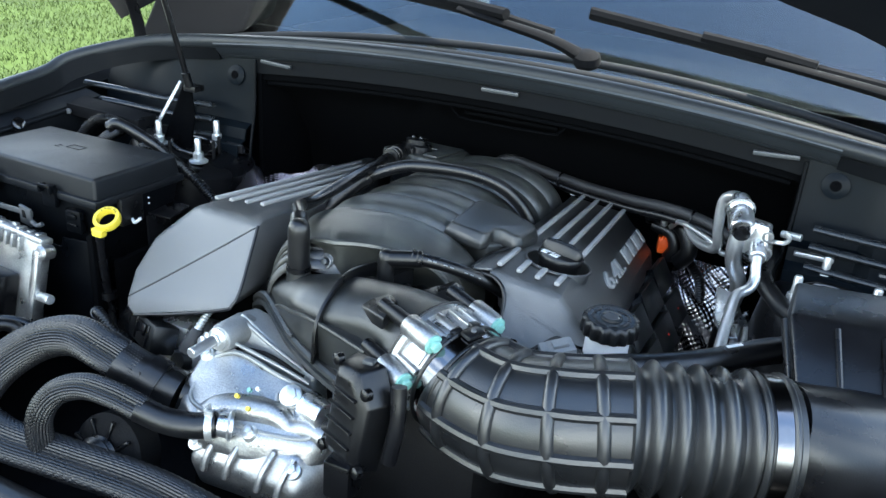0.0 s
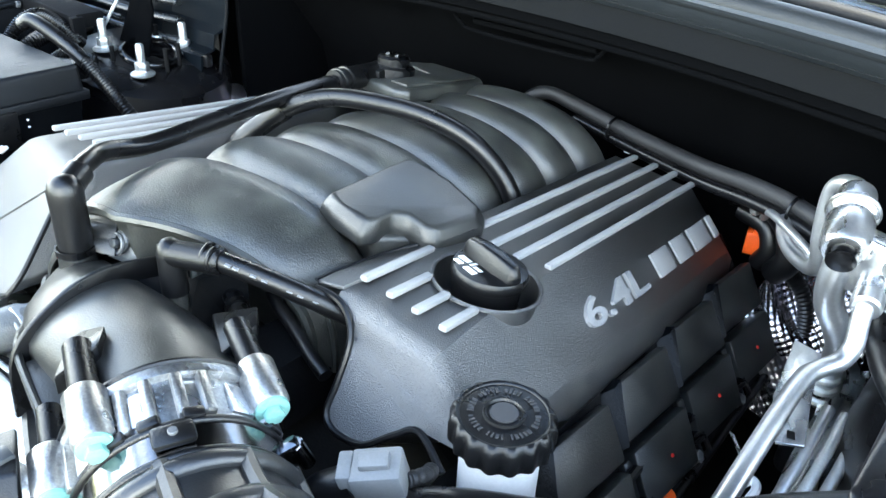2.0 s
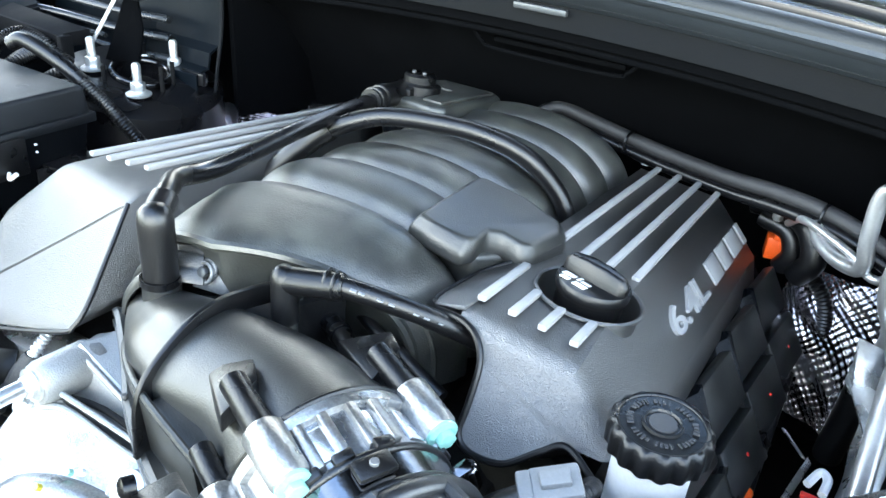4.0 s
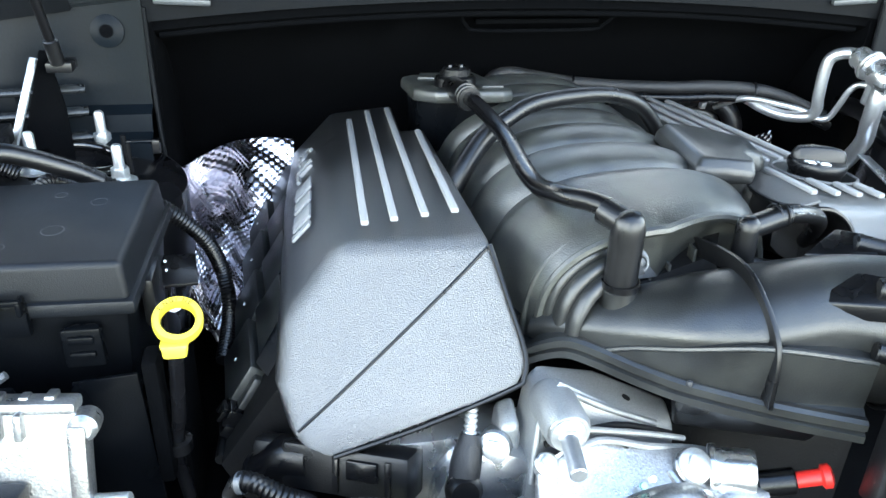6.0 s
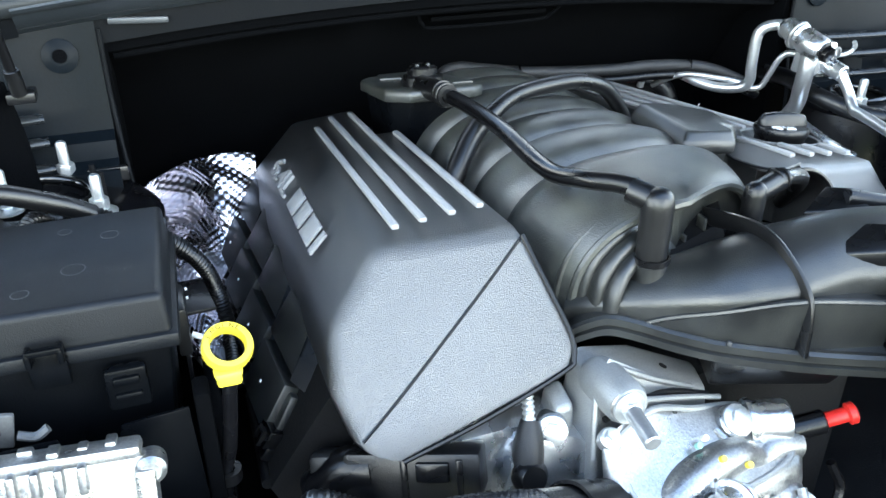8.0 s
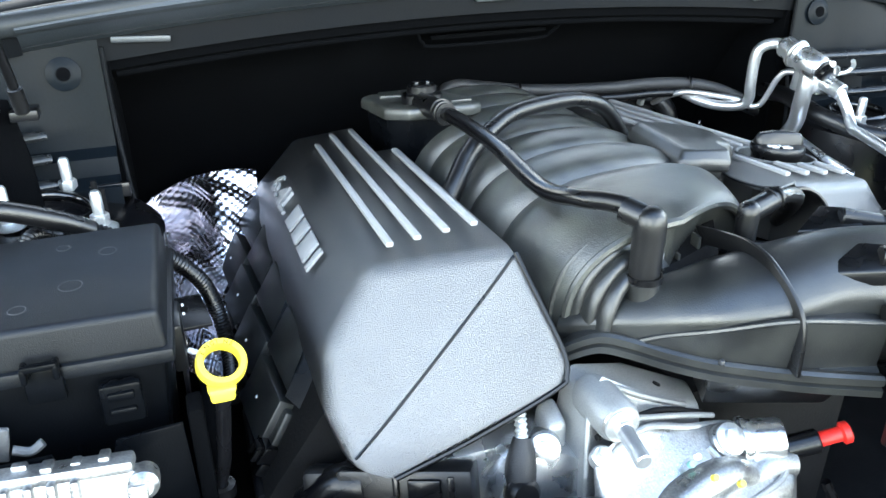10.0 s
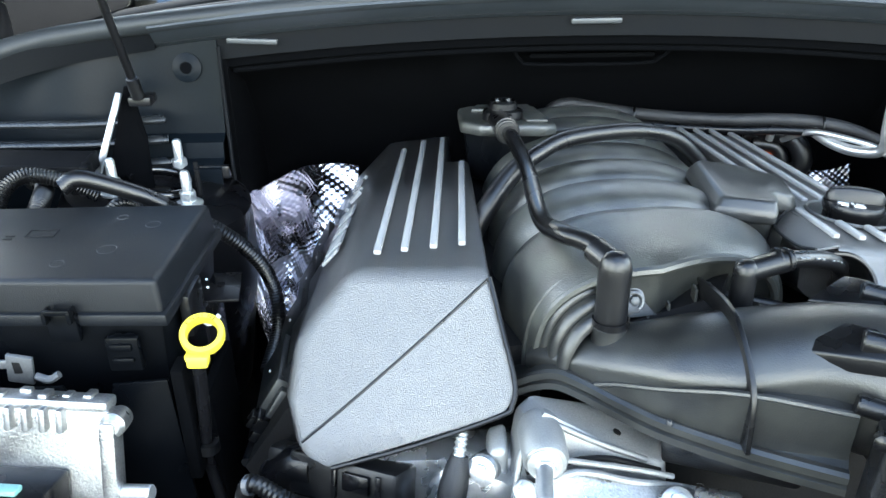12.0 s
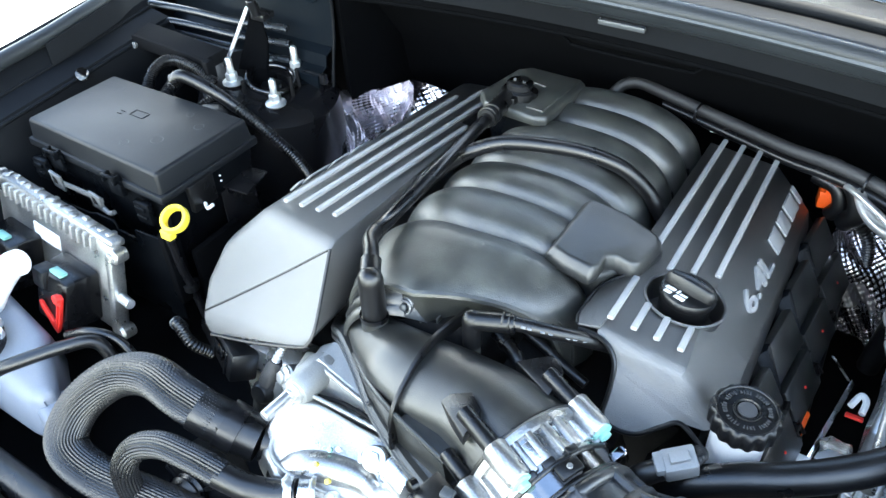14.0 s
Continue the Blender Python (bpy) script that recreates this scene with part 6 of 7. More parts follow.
def build_control_unit():
    e = thing("engine_control_unit", (-0.66, 0.0, 0.83), "finned bare aluminium engine control unit standing on edge", "control unit")
    o = Vector((-0.822, 0.012, 0.985))
    xd = Vector((0.315, -0.022, -0.012))
    dn = Vector((0.01, -0.036, -0.155))
    m = frame_of(o, xd, -dn)
    W, H = 0.315, 0.160
    part("plate", moved(bevelled(box((W / 2, -H / 2, 0.0), (W, H, 0.016), 0.0), 0.004, 2), m), CAST, e, "cast aluminium plate")
    for i in range(15):
        part("fin", moved(box((0.035 + 0.0165 * i, -0.010, 0.006), (0.007, 0.024, 0.022), 0.0025), m), CAST, e)
    part("top_rail", moved(box((W / 2, 0.002, -0.004), (W * 0.96, 0.012, 0.024), 0.004), m), CAST, e)
    rnd = random.Random(9)
    for i in range(14):
        x = 0.02 + 0.0205 * i
        part("cast_step", moved(box((x, 0.008, -0.004 + rnd.uniform(-0.004, 0.004)), (rnd.uniform(0.008, 0.017), rnd.uniform(0.004, 0.009), rnd.uniform(0.008, 0.018)), 0.002), m), CAST, e)
    part("side_rail", moved(box((W - 0.004, -H / 2, 0.008), (0.016, H * 0.9, 0.022), 0.004), m), CAST, e)
    for x, y in ((0.005, 0.002), (W, -0.012), (W + 0.004, -H + 0.01)):
        b = part("corner_lug", moved(lathe([(0.011, -0.008), (0.012, 0.0), (0.012, 0.012), (0.008, 0.016)], Matrix.Translation((x, y, 0))), m), CAST, e)
    part("mount_pin", rod(m @ Vector((W - 0.002, -0.085, 0.006)), m @ Vector((W + 0.034, -0.080, 0.012)), 0.008), ZINC, e, "bright mounting pin")
    part("label", moved(box((0.135, -0.055, 0.0085), (0.07, 0.026, 0.001), 0), m), PRINT, e, "white paper label")
    for x in (0.075, 0.225):
        c = thing("unit_connector", m @ Vector((x, -0.10, 0.03)), "black connector block with a red lock lever", "connector", "control unit connectors")
        part("block", moved(bevelled(loft([[(x - 0.045, -0.06, 0.008), (x + 0.045, -0.06, 0.008), (x + 0.045, -0.15, 0.008), (x - 0.045, -0.15, 0.008)],
                                           [(x - 0.038, -0.066, 0.062), (x + 0.040, -0.066, 0.062), (x + 0.040, -0.150, 0.070), (x - 0.038, -0.150, 0.070)]]), 0.006, 2), m), GLOSSY, c)
        part("hood_cap", moved(box((x - 0.026, -0.080, 0.054), (0.032, 0.034, 0.030), 0.006), m), SATIN, c)
        part("green_seal", moved(box((x + 0.004, -0.062, 0.050), (0.028, 0.006, 0.014), 0.002), m), TEAL, c, "pale green seal strip")
        q = m @ Matrix.Translation((x + 0.022, -0.088, 0.068))
        part("lock_lever", merge(moved(prism([(0.002, 0.006), (0.014, 0.010), (0.020, 0.004), (0.014, -0.022), (0.004, -0.058), (-0.002, -0.070), (-0.010, -0.066), (-0.040, -0.036), (-0.044, -0.026), (-0.038, -0.026), (-0.010, -0.050), (-0.004, -0.046), (0.004, -0.016)][::-1], 0.006, None, 0.0012), q),
                                 moved(lathe([(0.008, 0.005), (0.0075, 0.010), (0.004, 0.011)], Matrix.Translation((0.010, 0.002, 0))), q),
                                 moved(box((0.006, -0.034, 0.007), (0.003, 0.05, 0.005), 0.001, Matrix.Rotation(-0.26, 4, "Z")), q)), RED, c, "red lock lever")


def build_drain_tray():
    t = thing("drain_tray", (-0.76, 0.40, 1.07), "black plastic drain tray in the corner of the bay", "tray")
    part("plate", slab([(-0.860, 0.362, 1.076), (-0.655, 0.352, 1.078), (-0.652, 0.392, 1.084), (-0.860, 0.404, 1.086)], (0, 0, -0.006), 0.002), WIPER, t)
    part("front_lip", box((-0.757, 0.356, 1.066), (0.208, 0.006, 0.024), 0.002, Matrix.Rotation(radians(-2.7), 4, "Z")), WIPER, t)
    part("end_lug", merge(box((-0.652, 0.350, 1.062), (0.012, 0.020, 0.036), 0.002), box((-0.664, 0.346, 1.046), (0.020, 0.012, 0.008), 0.002)), WIPER, t)
    part("end_wall", box((-0.655, 0.374, 1.072), (0.006, 0.044, 0.022), 0.002), WIPER, t)
    part("clip", hexnut((-0.846, 0.353, 1.064), (0, -1, 0.1), 0.006, 0.006), DULLMETAL, t)


def build_plug():
    p = thing("ledge_plug", (-0.843, 0.224, 1.06), "small round black plug on the fender ledge", "plug")
    part("stem", lathe([(0.007, -0.03), (0.007, 0.004)], aim((-0.843, 0.224, 1.062), (0.8, -0.2, 0.5)), 14), RUBBER, p)
    part("head", lathe([(0.012, 0.0), (0.013, 0.003), (0.012, 0.010), (0.006, 0.012)], aim((-0.843, 0.224, 1.062), (0.8, -0.2, 0.5)), 18), SHINY, p)


def build_dipstick():
    d = thing("dipstick", (-0.44, 0.05, 0.85), "engine oil dipstick with yellow ring handle", "dipstick")
    c = Vector((-0.436, 0.047, 1.016))
    ax = Vector((0.12, -0.55, 0.83)).normalized()
    m = aim(c, ax)
    part("ring_handle", lathe_open([(0.0150, -0.0065), (0.0206, -0.0065), (0.0217, -0.004), (0.0217, 0.004), (0.0206, 0.0065), (0.0158, 0.0065), (0.0147, 0.003), (0.0147, -0.003)], m, 36), YELLOW, d, "yellow plastic ring")
    down = Vector((0.0, -0.12, -1.0)).normalized()
    part("neck", bevelled(loft([[Vector(c) + Vector((-0.003, -0.015, -0.012)) + down * k + Vector((sx * w, sy * 0.007, 0)) for sx, sy in ((-1, -1), (1, -1), (1, 1), (-1, 1))] for k, w in ((0.0, 0.013), (0.006, 0.0105), (0.013, 0.0105))]), 0.003, 2), YELLOW, d)
    top = c + ax * 0.0066
    for i, ch in enumerate("ENGINE"):
        a = radians(138 - 19 * i)
        if i < 6:
            r = 0.0182
            upm = Vector((0, 0, 1)) - ax * ax.z
            upm.normalize()
            rt = upm.cross(ax)
            o = top + (rt * math.cos(a) + upm * math.sin(a)) * r
            out = (rt * math.cos(a) + upm * math.sin(a))
            al = (rt * math.sin(a) - upm * math.cos(a))
            part("letter", lettering(ch, 0.0042, 0.0006, frame_of(o - out * 0.0027 - al * 0.002, al, out)), DARK, d)
    part("stick_tube", tube([c + Vector((-0.003, -0.016, -0.024)), (-0.446, 0.040, 0.92), (-0.455, 0.055, 0.85), (-0.44, 0.06, 0.70)], 0.0065, 12), STEEL, d, "black dipstick tube")
    part("tube_collar", band((-0.452, 0.050, 0.875), (0, 0, 1), 0.0065, 0.012, 0.006), RUBBER, d)


def build_reservoirs():
    w = thing("washer_tank", (-0.66, -0.16, 0.7), "white plastic washer tank with filler neck", "tank")
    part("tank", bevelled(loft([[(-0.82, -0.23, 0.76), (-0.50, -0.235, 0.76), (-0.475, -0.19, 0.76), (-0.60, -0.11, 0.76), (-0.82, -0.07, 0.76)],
                                [(-0.82, -0.215, 0.87), (-0.505, -0.222, 0.848), (-0.478, -0.195, 0.852), (-0.575, -0.13, 0.872), (-0.82, -0.09, 0.895)]]), 0.022, 4), SHADED_TANK, w, "white tank with bluish shade in its colour")
    part("tank_step", bevelled(loft([[(-0.50, -0.17, 0.77), (-0.45, -0.20, 0.77), (-0.46, -0.235, 0.77), (-0.51, -0.225, 0.77)], [(-0.50, -0.17, 0.835), (-0.452, -0.20, 0.828), (-0.46, -0.23, 0.825), (-0.51, -0.22, 0.83)]]), 0.012, 3), SHADED_TANK, w)
    part("neck", tube([(-0.70, -0.15, 0.86), (-0.66, -0.135, 0.92), (-0.625, -0.118, 0.965), (-0.606, -0.110, 0.978)], 0.020, 18), WHITE, w, "white filler neck")
    part("cap", lathe([(0.034, 0), (0.036, 0.004), (0.036, 0.014), (0.03, 0.018)], aim((-0.690, -0.140, 0.945), (0.0, -0.2, 1)), 28), YELLOW, w, "yellow cap")
    part("tank_hose", tube([(-0.56, -0.225, 0.88), (-0.535, -0.205, 0.892), (-0.50, -0.15, 0.893), (-0.475, -0.115, 0.885), (-0.45, -0.11, 0.85)], 0.010, 12), RUBBER, w, "black hose")
    part("tank_hose", tube([(-0.54, -0.12, 0.87), (-0.50, -0.105, 0.885), (-0.46, -0.09, 0.875), (-0.43, -0.09, 0.85)], 0.007, 12), RUBBER, w, "black hose")
    r = thing("radiator_filler", (-0.605, -0.200, 0.85), "scalloped pale metal filler with cap on the tank", "filler")
    prof = [(0.040 + 0.003 * math.cos(9 * a)) for a in (6.28318531 * k / 72 for k in range(72))]
    m = aim((-0.640, -0.200, 0.880), (0.05, -0.1, 1))
    part("rim", bevelled(moved(loft([[(prof[k] * math.cos(6.28318531 * k / 72), prof[k] * math.sin(6.28318531 * k / 72), z) for k in range(72)] for z in (0, 0.012)]), m), 0.002, 2), ZINC, r)
    part("centre", lathe([(0.026, 0.012), (0.024, 0.016), (0.008, 0.017), (0.007, 0.021)], m), ZINC, r)
    part("filler_neck", lathe([(0.036, -0.09), (0.036, -0.004), (0.04, 0.0)], m), STEEL, r)
    for k, pts in enumerate(([(-0.80, -0.31, 0.80), (-0.66, -0.27, 0.80), (-0.58, -0.28, 0.78), (-0.50, -0.36, 0.74)],)):
        solo("lower_hose", tube(pts, 0.018, 14), RUBBER, "black hose beside the washer tank", "hose")


def braided(pts, r, strands, k=34):
    """A hose in a braided sleeve: raised strands along it, each broken into short stitches."""
    line = curve(pts, k)
    n, m = strands * 4, len(line)
    tang = [(line[min(i + 1, m - 1)] - line[max(i - 1, 0)]).normalized() for i in range(m)]
    x = tang[0].cross(Vector((0, 0, 1))).normalized()
    rings = []
    for i in range(m):
        x = (x - tang[i] * x.dot(tang[i])).normalized()
        y = tang[i].cross(x)
        row = []
        for j in range(n):
            a = 6.28318531 * j / n
            h = 0.5 + 0.5 * math.cos(a * strands)
            h *= 0.72 + 0.28 * math.cos(i * 1.5708 + ((j + 2) // 4) * 3.14159)
            row.append(line[i] + (x * math.cos(a) + y * math.sin(a)) * (r - 0.0006 + 0.0016 * h))
        rings.append(row)
    return loft(rings)


def build_coolant_hoses():
    u = thing("radiator_hose", (-0.3, -0.2, 0.75), "thick black radiator hose in a braided sleeve", "hose")
    part("sleeve", braided([(-0.205, -0.136, 0.905), (-0.255, -0.142, 0.925), (-0.315, -0.140, 0.930), (-0.372, -0.158, 0.910), (-0.410, -0.200, 0.872), (-0.405, -0.240, 0.836), (-0.350, -0.245, 0.812), (-0.25, -0.228, 0.802), (-0.12, -0.212, 0.795), (0.02, -0.215, 0.785)], 0.0280, 44, 46), BRAID, u, "braided sleeve")
    part("end", tube([(-0.150, -0.120, 0.882), (-0.180, -0.128, 0.893), (-0.215, -0.137, 0.908), (-0.232, -0.140, 0.916)], 0.0298, 24), RUBBER, u)
    part("clamp", band((-0.186, -0.130, 0.896), (-0.85, -0.2, 0.42), 0.0305, 0.024, 0.003), STEEL, u, "black band clamp")
    part("clamp_slot", tube([(-0.178, -0.158, 0.909), (-0.190, -0.148, 0.922), (-0.196, -0.135, 0.929)], 0.002, 6), DARK, u)
    part("lower_end", tube([(0.015, -0.215, 0.785), (0.10, -0.22, 0.775), (0.18, -0.21, 0.75)], 0.0285, 24), RUBBER, u)
    h = thing("heater_hose", (-0.2, -0.2, 0.8), "braided heater hose looping to the pump", "hose")
    part("sleeve", braided([(-0.145, -0.190, 0.897), (-0.19, -0.196, 0.908), (-0.235, -0.203, 0.910), (-0.270, -0.218, 0.895), (-0.285, -0.235, 0.860), (-0.28, -0.24, 0.80)], 0.0168, 26, 46), BRAID, h, "braided sleeve")
    part("end", tube([(-0.056, -0.158, 0.888), (-0.080, -0.172, 0.886), (-0.115, -0.184, 0.888), (-0.152, -0.192, 0.898)], 0.0172, 20), RUBBER, h, "bent rubber end")
    p = thing("belt_pulley", (-0.23, -0.17, 0.80), "ribbed dark alternator pulley and body below the hoses", "alternator")
    part("body", lathe([(0.05, 0), (0.06, 0.01), (0.06, 0.05), (0.045, 0.06)], aim((-0.235, -0.13, 0.765), (0, -1, 0.35)), 36), DARK, p)
    for i in range(9):
        a = 6.28318531 * i / 9
        part("vent_rib", moved(box((0.042 * math.cos(a), 0.042 * math.sin(a), 0.060), (0.026, 0.006, 0.008), 0.002, Matrix.Rotation(a, 4, "Z")), aim((-0.235, -0.13, 0.765), (0, -1, 0.35))), STEEL, p)
    part("pulley", lathe([(0.03, 0.06), (0.032, 0.066), (0.028, 0.07), (0.032, 0.076), (0.028, 0.08), (0.02, 0.086)], aim((-0.235, -0.13, 0.765), (0, -1, 0.35)), 30), STEEL, p)
    j = thing("hose_joint", (-0.28, -0.03, 0.9), "black moulded joint and small hose below the cover", "hose")
    jm = frame_of((-0.292, -0.022, 0.892), (0.115, -0.062, 0.018), (0.1, 0.2, 0.6))
    part("joint", merge(moved(box((0, 0, 0), (0.125, 0.044, 0.040), 0.005), jm), moved(box((-0.075, 0, -0.004), (0.05, 0.034, 0.030), 0.008), jm)), NYLON, j, "black connector block")
    part("clip", moved(merge(box((0.02, 0.006, 0.022), (0.030, 0.018, 0.006), 0.002), box((0.044, 0.0, 0.021), (0.006, 0.034, 0.004), 0.001), box((-0.006, 0.0, 0.021), (0.006, 0.034, 0.004), 0.001)), jm), GLOSSY, j)
    part("collar", tube([(-0.375, 0.02, 0.855), (-0.350, 0.008, 0.882), (-0.325, -0.004, 0.890)], 0.022, 18, 6), GLOSSY, j, "dark collar")
    part("small_hose", conduit([(-0.40, -0.02, 0.87), (-0.385, -0.035, 0.90), (-0.35, -0.045, 0.885), (-0.33, -0.03, 0.86)], 0.0085), RUBBER, j)
    part("bright_clamp", band((-0.388, -0.034, 0.897), (0.7, -0.3, 0.2), 0.0088, 0.006, 0.0012), DULLMETAL, j)


def foil_sheet(rows, seed):
    """A smooth crumpled sheet through the given rows, embossed with small diamonds of one true size."""
    rnd = random.Random(seed)
    out = [[Vector(p) + Vector((rnd.uniform(-1, 1), rnd.uniform(-1, 1), rnd.uniform(-1, 1))) * 0.008 for p in r] for r in rows]
    fine = [curve(r, max(30, 200 // (len(r) - 1))) for r in out]
    cols = [curve(list(c), 46) for c in zip(*fine)]
    grid = [list(r) for r in zip(*cols)]
    nr, nc = len(grid), len(grid[0])
    mid_r, mid_c = nr // 2, nc // 2
    wave = 2 * math.pi / 0.0115
    U, V = [0.0] * nc, [[0.0] * nc for _ in range(nr)]
    for j in range(1, nc):
        U[j] = U[j - 1] + (grid[mid_r][j] - grid[mid_r][j - 1]).length
    for i in range(1, nr):
        for j in range(nc):
            V[i][j] = V[i - 1][j] + (grid[i][mid_c] - grid[i - 1][mid_c]).length
    res = []
    for i in range(nr):
        row = []
        for j in range(nc):
            a = grid[min(i + 1, nr - 1)][j] - grid[max(i - 1, 0)][j]
            b = grid[i][min(j + 1, nc - 1)] - grid[i][max(j - 1, 0)]
            n = a.cross(b).normalized()
            u, v = U[j], V[i][j]
            dent = 0.0024 * math.sin(61 * u + 23 * v + seed) * math.sin(47 * v - 19 * u) + 0.002 * math.sin(140 * u - 90 * v)
            row.append(grid[i][j] + n * (dent + 0.0008 * math.sin(wave * u) * math.sin(wave * v)))
        res.append(row)
    return res


def build_heat_shields():
    r = [[(-0.515, 0.625, 0.925), (-0.515, 0.560, 0.950), (-0.513, 0.487, 0.962), (-0.505, 0.475, 0.900), (-0.495, 0.462, 0.830), (-0.485, 0.440, 0.760)],
         [(-0.484, 0.690, 0.925), (-0.480, 0.668, 0.880), (-0.474, 0.605, 0.868), (-0.470, 0.520, 0.855), (-0.465, 0.460, 0.790), (-0.460, 0.430, 0.730)],
         [(-0.442, 0.655, 0.945), (-0.440, 0.632, 0.895), (-0.436, 0.590, 0.865), (-0.436, 0.535, 0.835), (-0.440, 0.480, 0.790), (-0.438, 0.425, 0.730)],
         [(-0.396, 0.632, 0.958), (-0.396, 0.595, 0.918), (-0.402, 0.555, 0.878), (-0.410, 0.515, 0.838), (-0.420, 0.465, 0.795), (-0.420, 0.420, 0.730)],
         [(-0.332, 0.632, 0.960), (-0.338, 0.598, 0.922), (-0.352, 0.560, 0.884), (-0.372, 0.520, 0.845), (-0.400, 0.470, 0.800), (-0.404, 0.420, 0.735)]]
    solo("heat_shield", sheet(foil_sheet(r, 2), 0.0015), FOIL, "crumpled embossed foil heat shield beside the bulkhead", "heat shield", "heat shields", sharp=50)
    l = [[(0.375, 0.665, 0.93), (0.37, 0.60, 0.90), (0.375, 0.565, 0.865), (0.38, 0.545, 0.82)],
         [(0.41, 0.69, 0.92), (0.41, 0.625, 0.875), (0.415, 0.58, 0.83), (0.42, 0.565, 0.78)],
         [(0.46, 0.67, 0.935), (0.455, 0.640, 0.870), (0.455, 0.60, 0.80), (0.455, 0.585, 0.75)],
         [(0.51, 0.66, 0.935), (0.50, 0.635, 0.860), (0.495, 0.61, 0.78), (0.49, 0.595, 0.73)]]
    solo("heat_shield", sheet(foil_sheet(l, 5), 0.0015), FOIL, "crumpled embossed foil heat shield below the pipes", "heat shield", "heat shields", sharp=50)


def build_ac():
    a = thing("air_conditioning_pipes", (0.48, 0.45, 0.95), "bent bare aluminium air conditioning pipes with joint block", "pipes")
    raised = lambda name, geom, *rest: part(name, moved(geom, Matrix.Translation((0, -0.034, 0.003))), *rest)
    raised("joint_block", bevelled(loft([[(0.478, 0.440, 1.060), (0.535, 0.425, 1.055), (0.540, 0.455, 1.055), (0.480, 0.470, 1.060)],
                                       [(0.482, 0.440, 1.112), (0.525, 0.428, 1.110), (0.530, 0.452, 1.110), (0.484, 0.466, 1.112)]]), 0.004, 2), MACHINED, a, "machined joint block")
    fa, fb = Vector((0.474, 0.488, 1.124)), Vector((0.489, 0.416, 1.100))
    fx = (fb - fa).normalized()
    raised("fitting", lathe([(0.010, -0.006), (0.0155, 0.0), (0.0165, 0.004), (0.0165, 0.018), (0.0205, 0.020), (0.0210, 0.030), (0.0180, 0.034), (0.0195, 0.040), (0.0195, 0.070), (0.0165, 0.0755)], aim(fa, fx), 30), MACHINED, a, "bright round fitting")
    raised("fitting_collar", ring(fa + fx * 0.025, fx, 0.0208, 0.0018, 30, 8), CAST, a)
    raised("fitting_cap", lathe([(0.0125, 0), (0.0130, 0.002), (0.0120, 0.009), (0.008, 0.0105)], aim(fb + fx * 0.0005, fx), 22), GLOSSY, a, "black valve cap")
    raised("small_fitting", rod((0.515, 0.440, 1.078), (0.520, 0.400, 1.068), 0.0125, 16), MACHINED, a)
    part("upper_pipe", tube([(0.477, 0.450, 1.126), (0.470, 0.466, 1.128), (0.455, 0.478, 1.122), (0.448, 0.483, 1.106), (0.450, 0.486, 1.060), (0.454, 0.489, 1.036), (0.448, 0.498, 1.022), (0.424, 0.522, 1.017), (0.404, 0.550, 1.020), (0.388, 0.590, 1.026), (0.368, 0.630, 1.015)], 0.0085, 16, 8), PIPE, a, "bent upper pipe")
    part("thin_pipe", tube([(0.506, 0.418, 1.085), (0.491, 0.452, 1.085), (0.483, 0.464, 1.073), (0.480, 0.476, 1.045), (0.475, 0.485, 1.024), (0.462, 0.494, 1.020), (0.448, 0.505, 1.028), (0.42, 0.53, 1.032), (0.38, 0.57, 1.03), (0.36, 0.62, 1.0)], 0.0048, 12, 8), PIPE, a, "thin pipe")
    for q in ((0.5265, 0.431, 1.094), (0.5295, 0.429, 1.070)):
        raised("block_screw", lathe([(0.0085, 0), (0.0085, 0.004), (0.0055, 0.0045), (0.0055, 0.002)], aim(q, (0.1, -1, 0.05)), 18), DULLMETAL, a, "dull socket screw")
    pb = part("pipe_bracket", slab([(0.472, 0.398, 1.000), (0.496, 0.402, 0.994), (0.508, 0.350, 0.976), (0.520, 0.306, 0.966), (0.500, 0.292, 0.968), (0.480, 0.335, 0.980)], (0, 0.0005, -0.003), 0.0008), MACHINED, a, "bent bright steel bracket")
    part("bracket_hole", box((0.507, 0.308, 0.9685), (0.007, 0.009, 0.002), 0.0005, pose(0, 0, 0, 10, 8, 25)), DARK, pb)
    part("drop_pipe", tube([(0.487, 0.406, 1.098), (0.484, 0.405, 1.068), (0.487, 0.410, 1.040), (0.498, 0.424, 1.010), (0.502, 0.444, 0.980), (0.498, 0.465, 0.945), (0.494, 0.476, 0.910)], 0.0125, 16, 8), PIPE, a, "falling pipe")
    for z in (0.935, 0.920, 0.905):
        part("crimp_ring", ring((0.4945, 0.473 + (0.92 - z) * 0.2, z), (0.1, -0.3, 1), 0.0150, 0.004, 24, 8), ZINC, a)
    part("rubber_end", rod((0.494, 0.477, 0.90), (0.487, 0.50, 0.78), 0.0165), RUBBER, a)
    part("long_pipe", tube([(0.519, 0.371, 1.073), (0.520, 0.362, 1.062), (0.523, 0.350, 1.045), (0.519, 0.338, 1.034), (0.508, 0.320, 1.030), (0.503, 0.300, 1.030), (0.502, 0.25, 1.023), (0.502, 0.167, 1.008), (0.502, 0.10, 0.99)], 0.0078, 14, 8), PIPE, a, "long bare pipe")
    raised("hook", tube([(0.53, 0.44, 1.085), (0.55, 0.43, 1.09), (0.556, 0.425, 1.10), (0.548, 0.42, 1.11)], 0.0035, 8), ZINC, a)
    part("clip_stud", rod((0.545, 0.49, 1.075), (0.575, 0.48, 1.078), 0.006), ZINC, a)
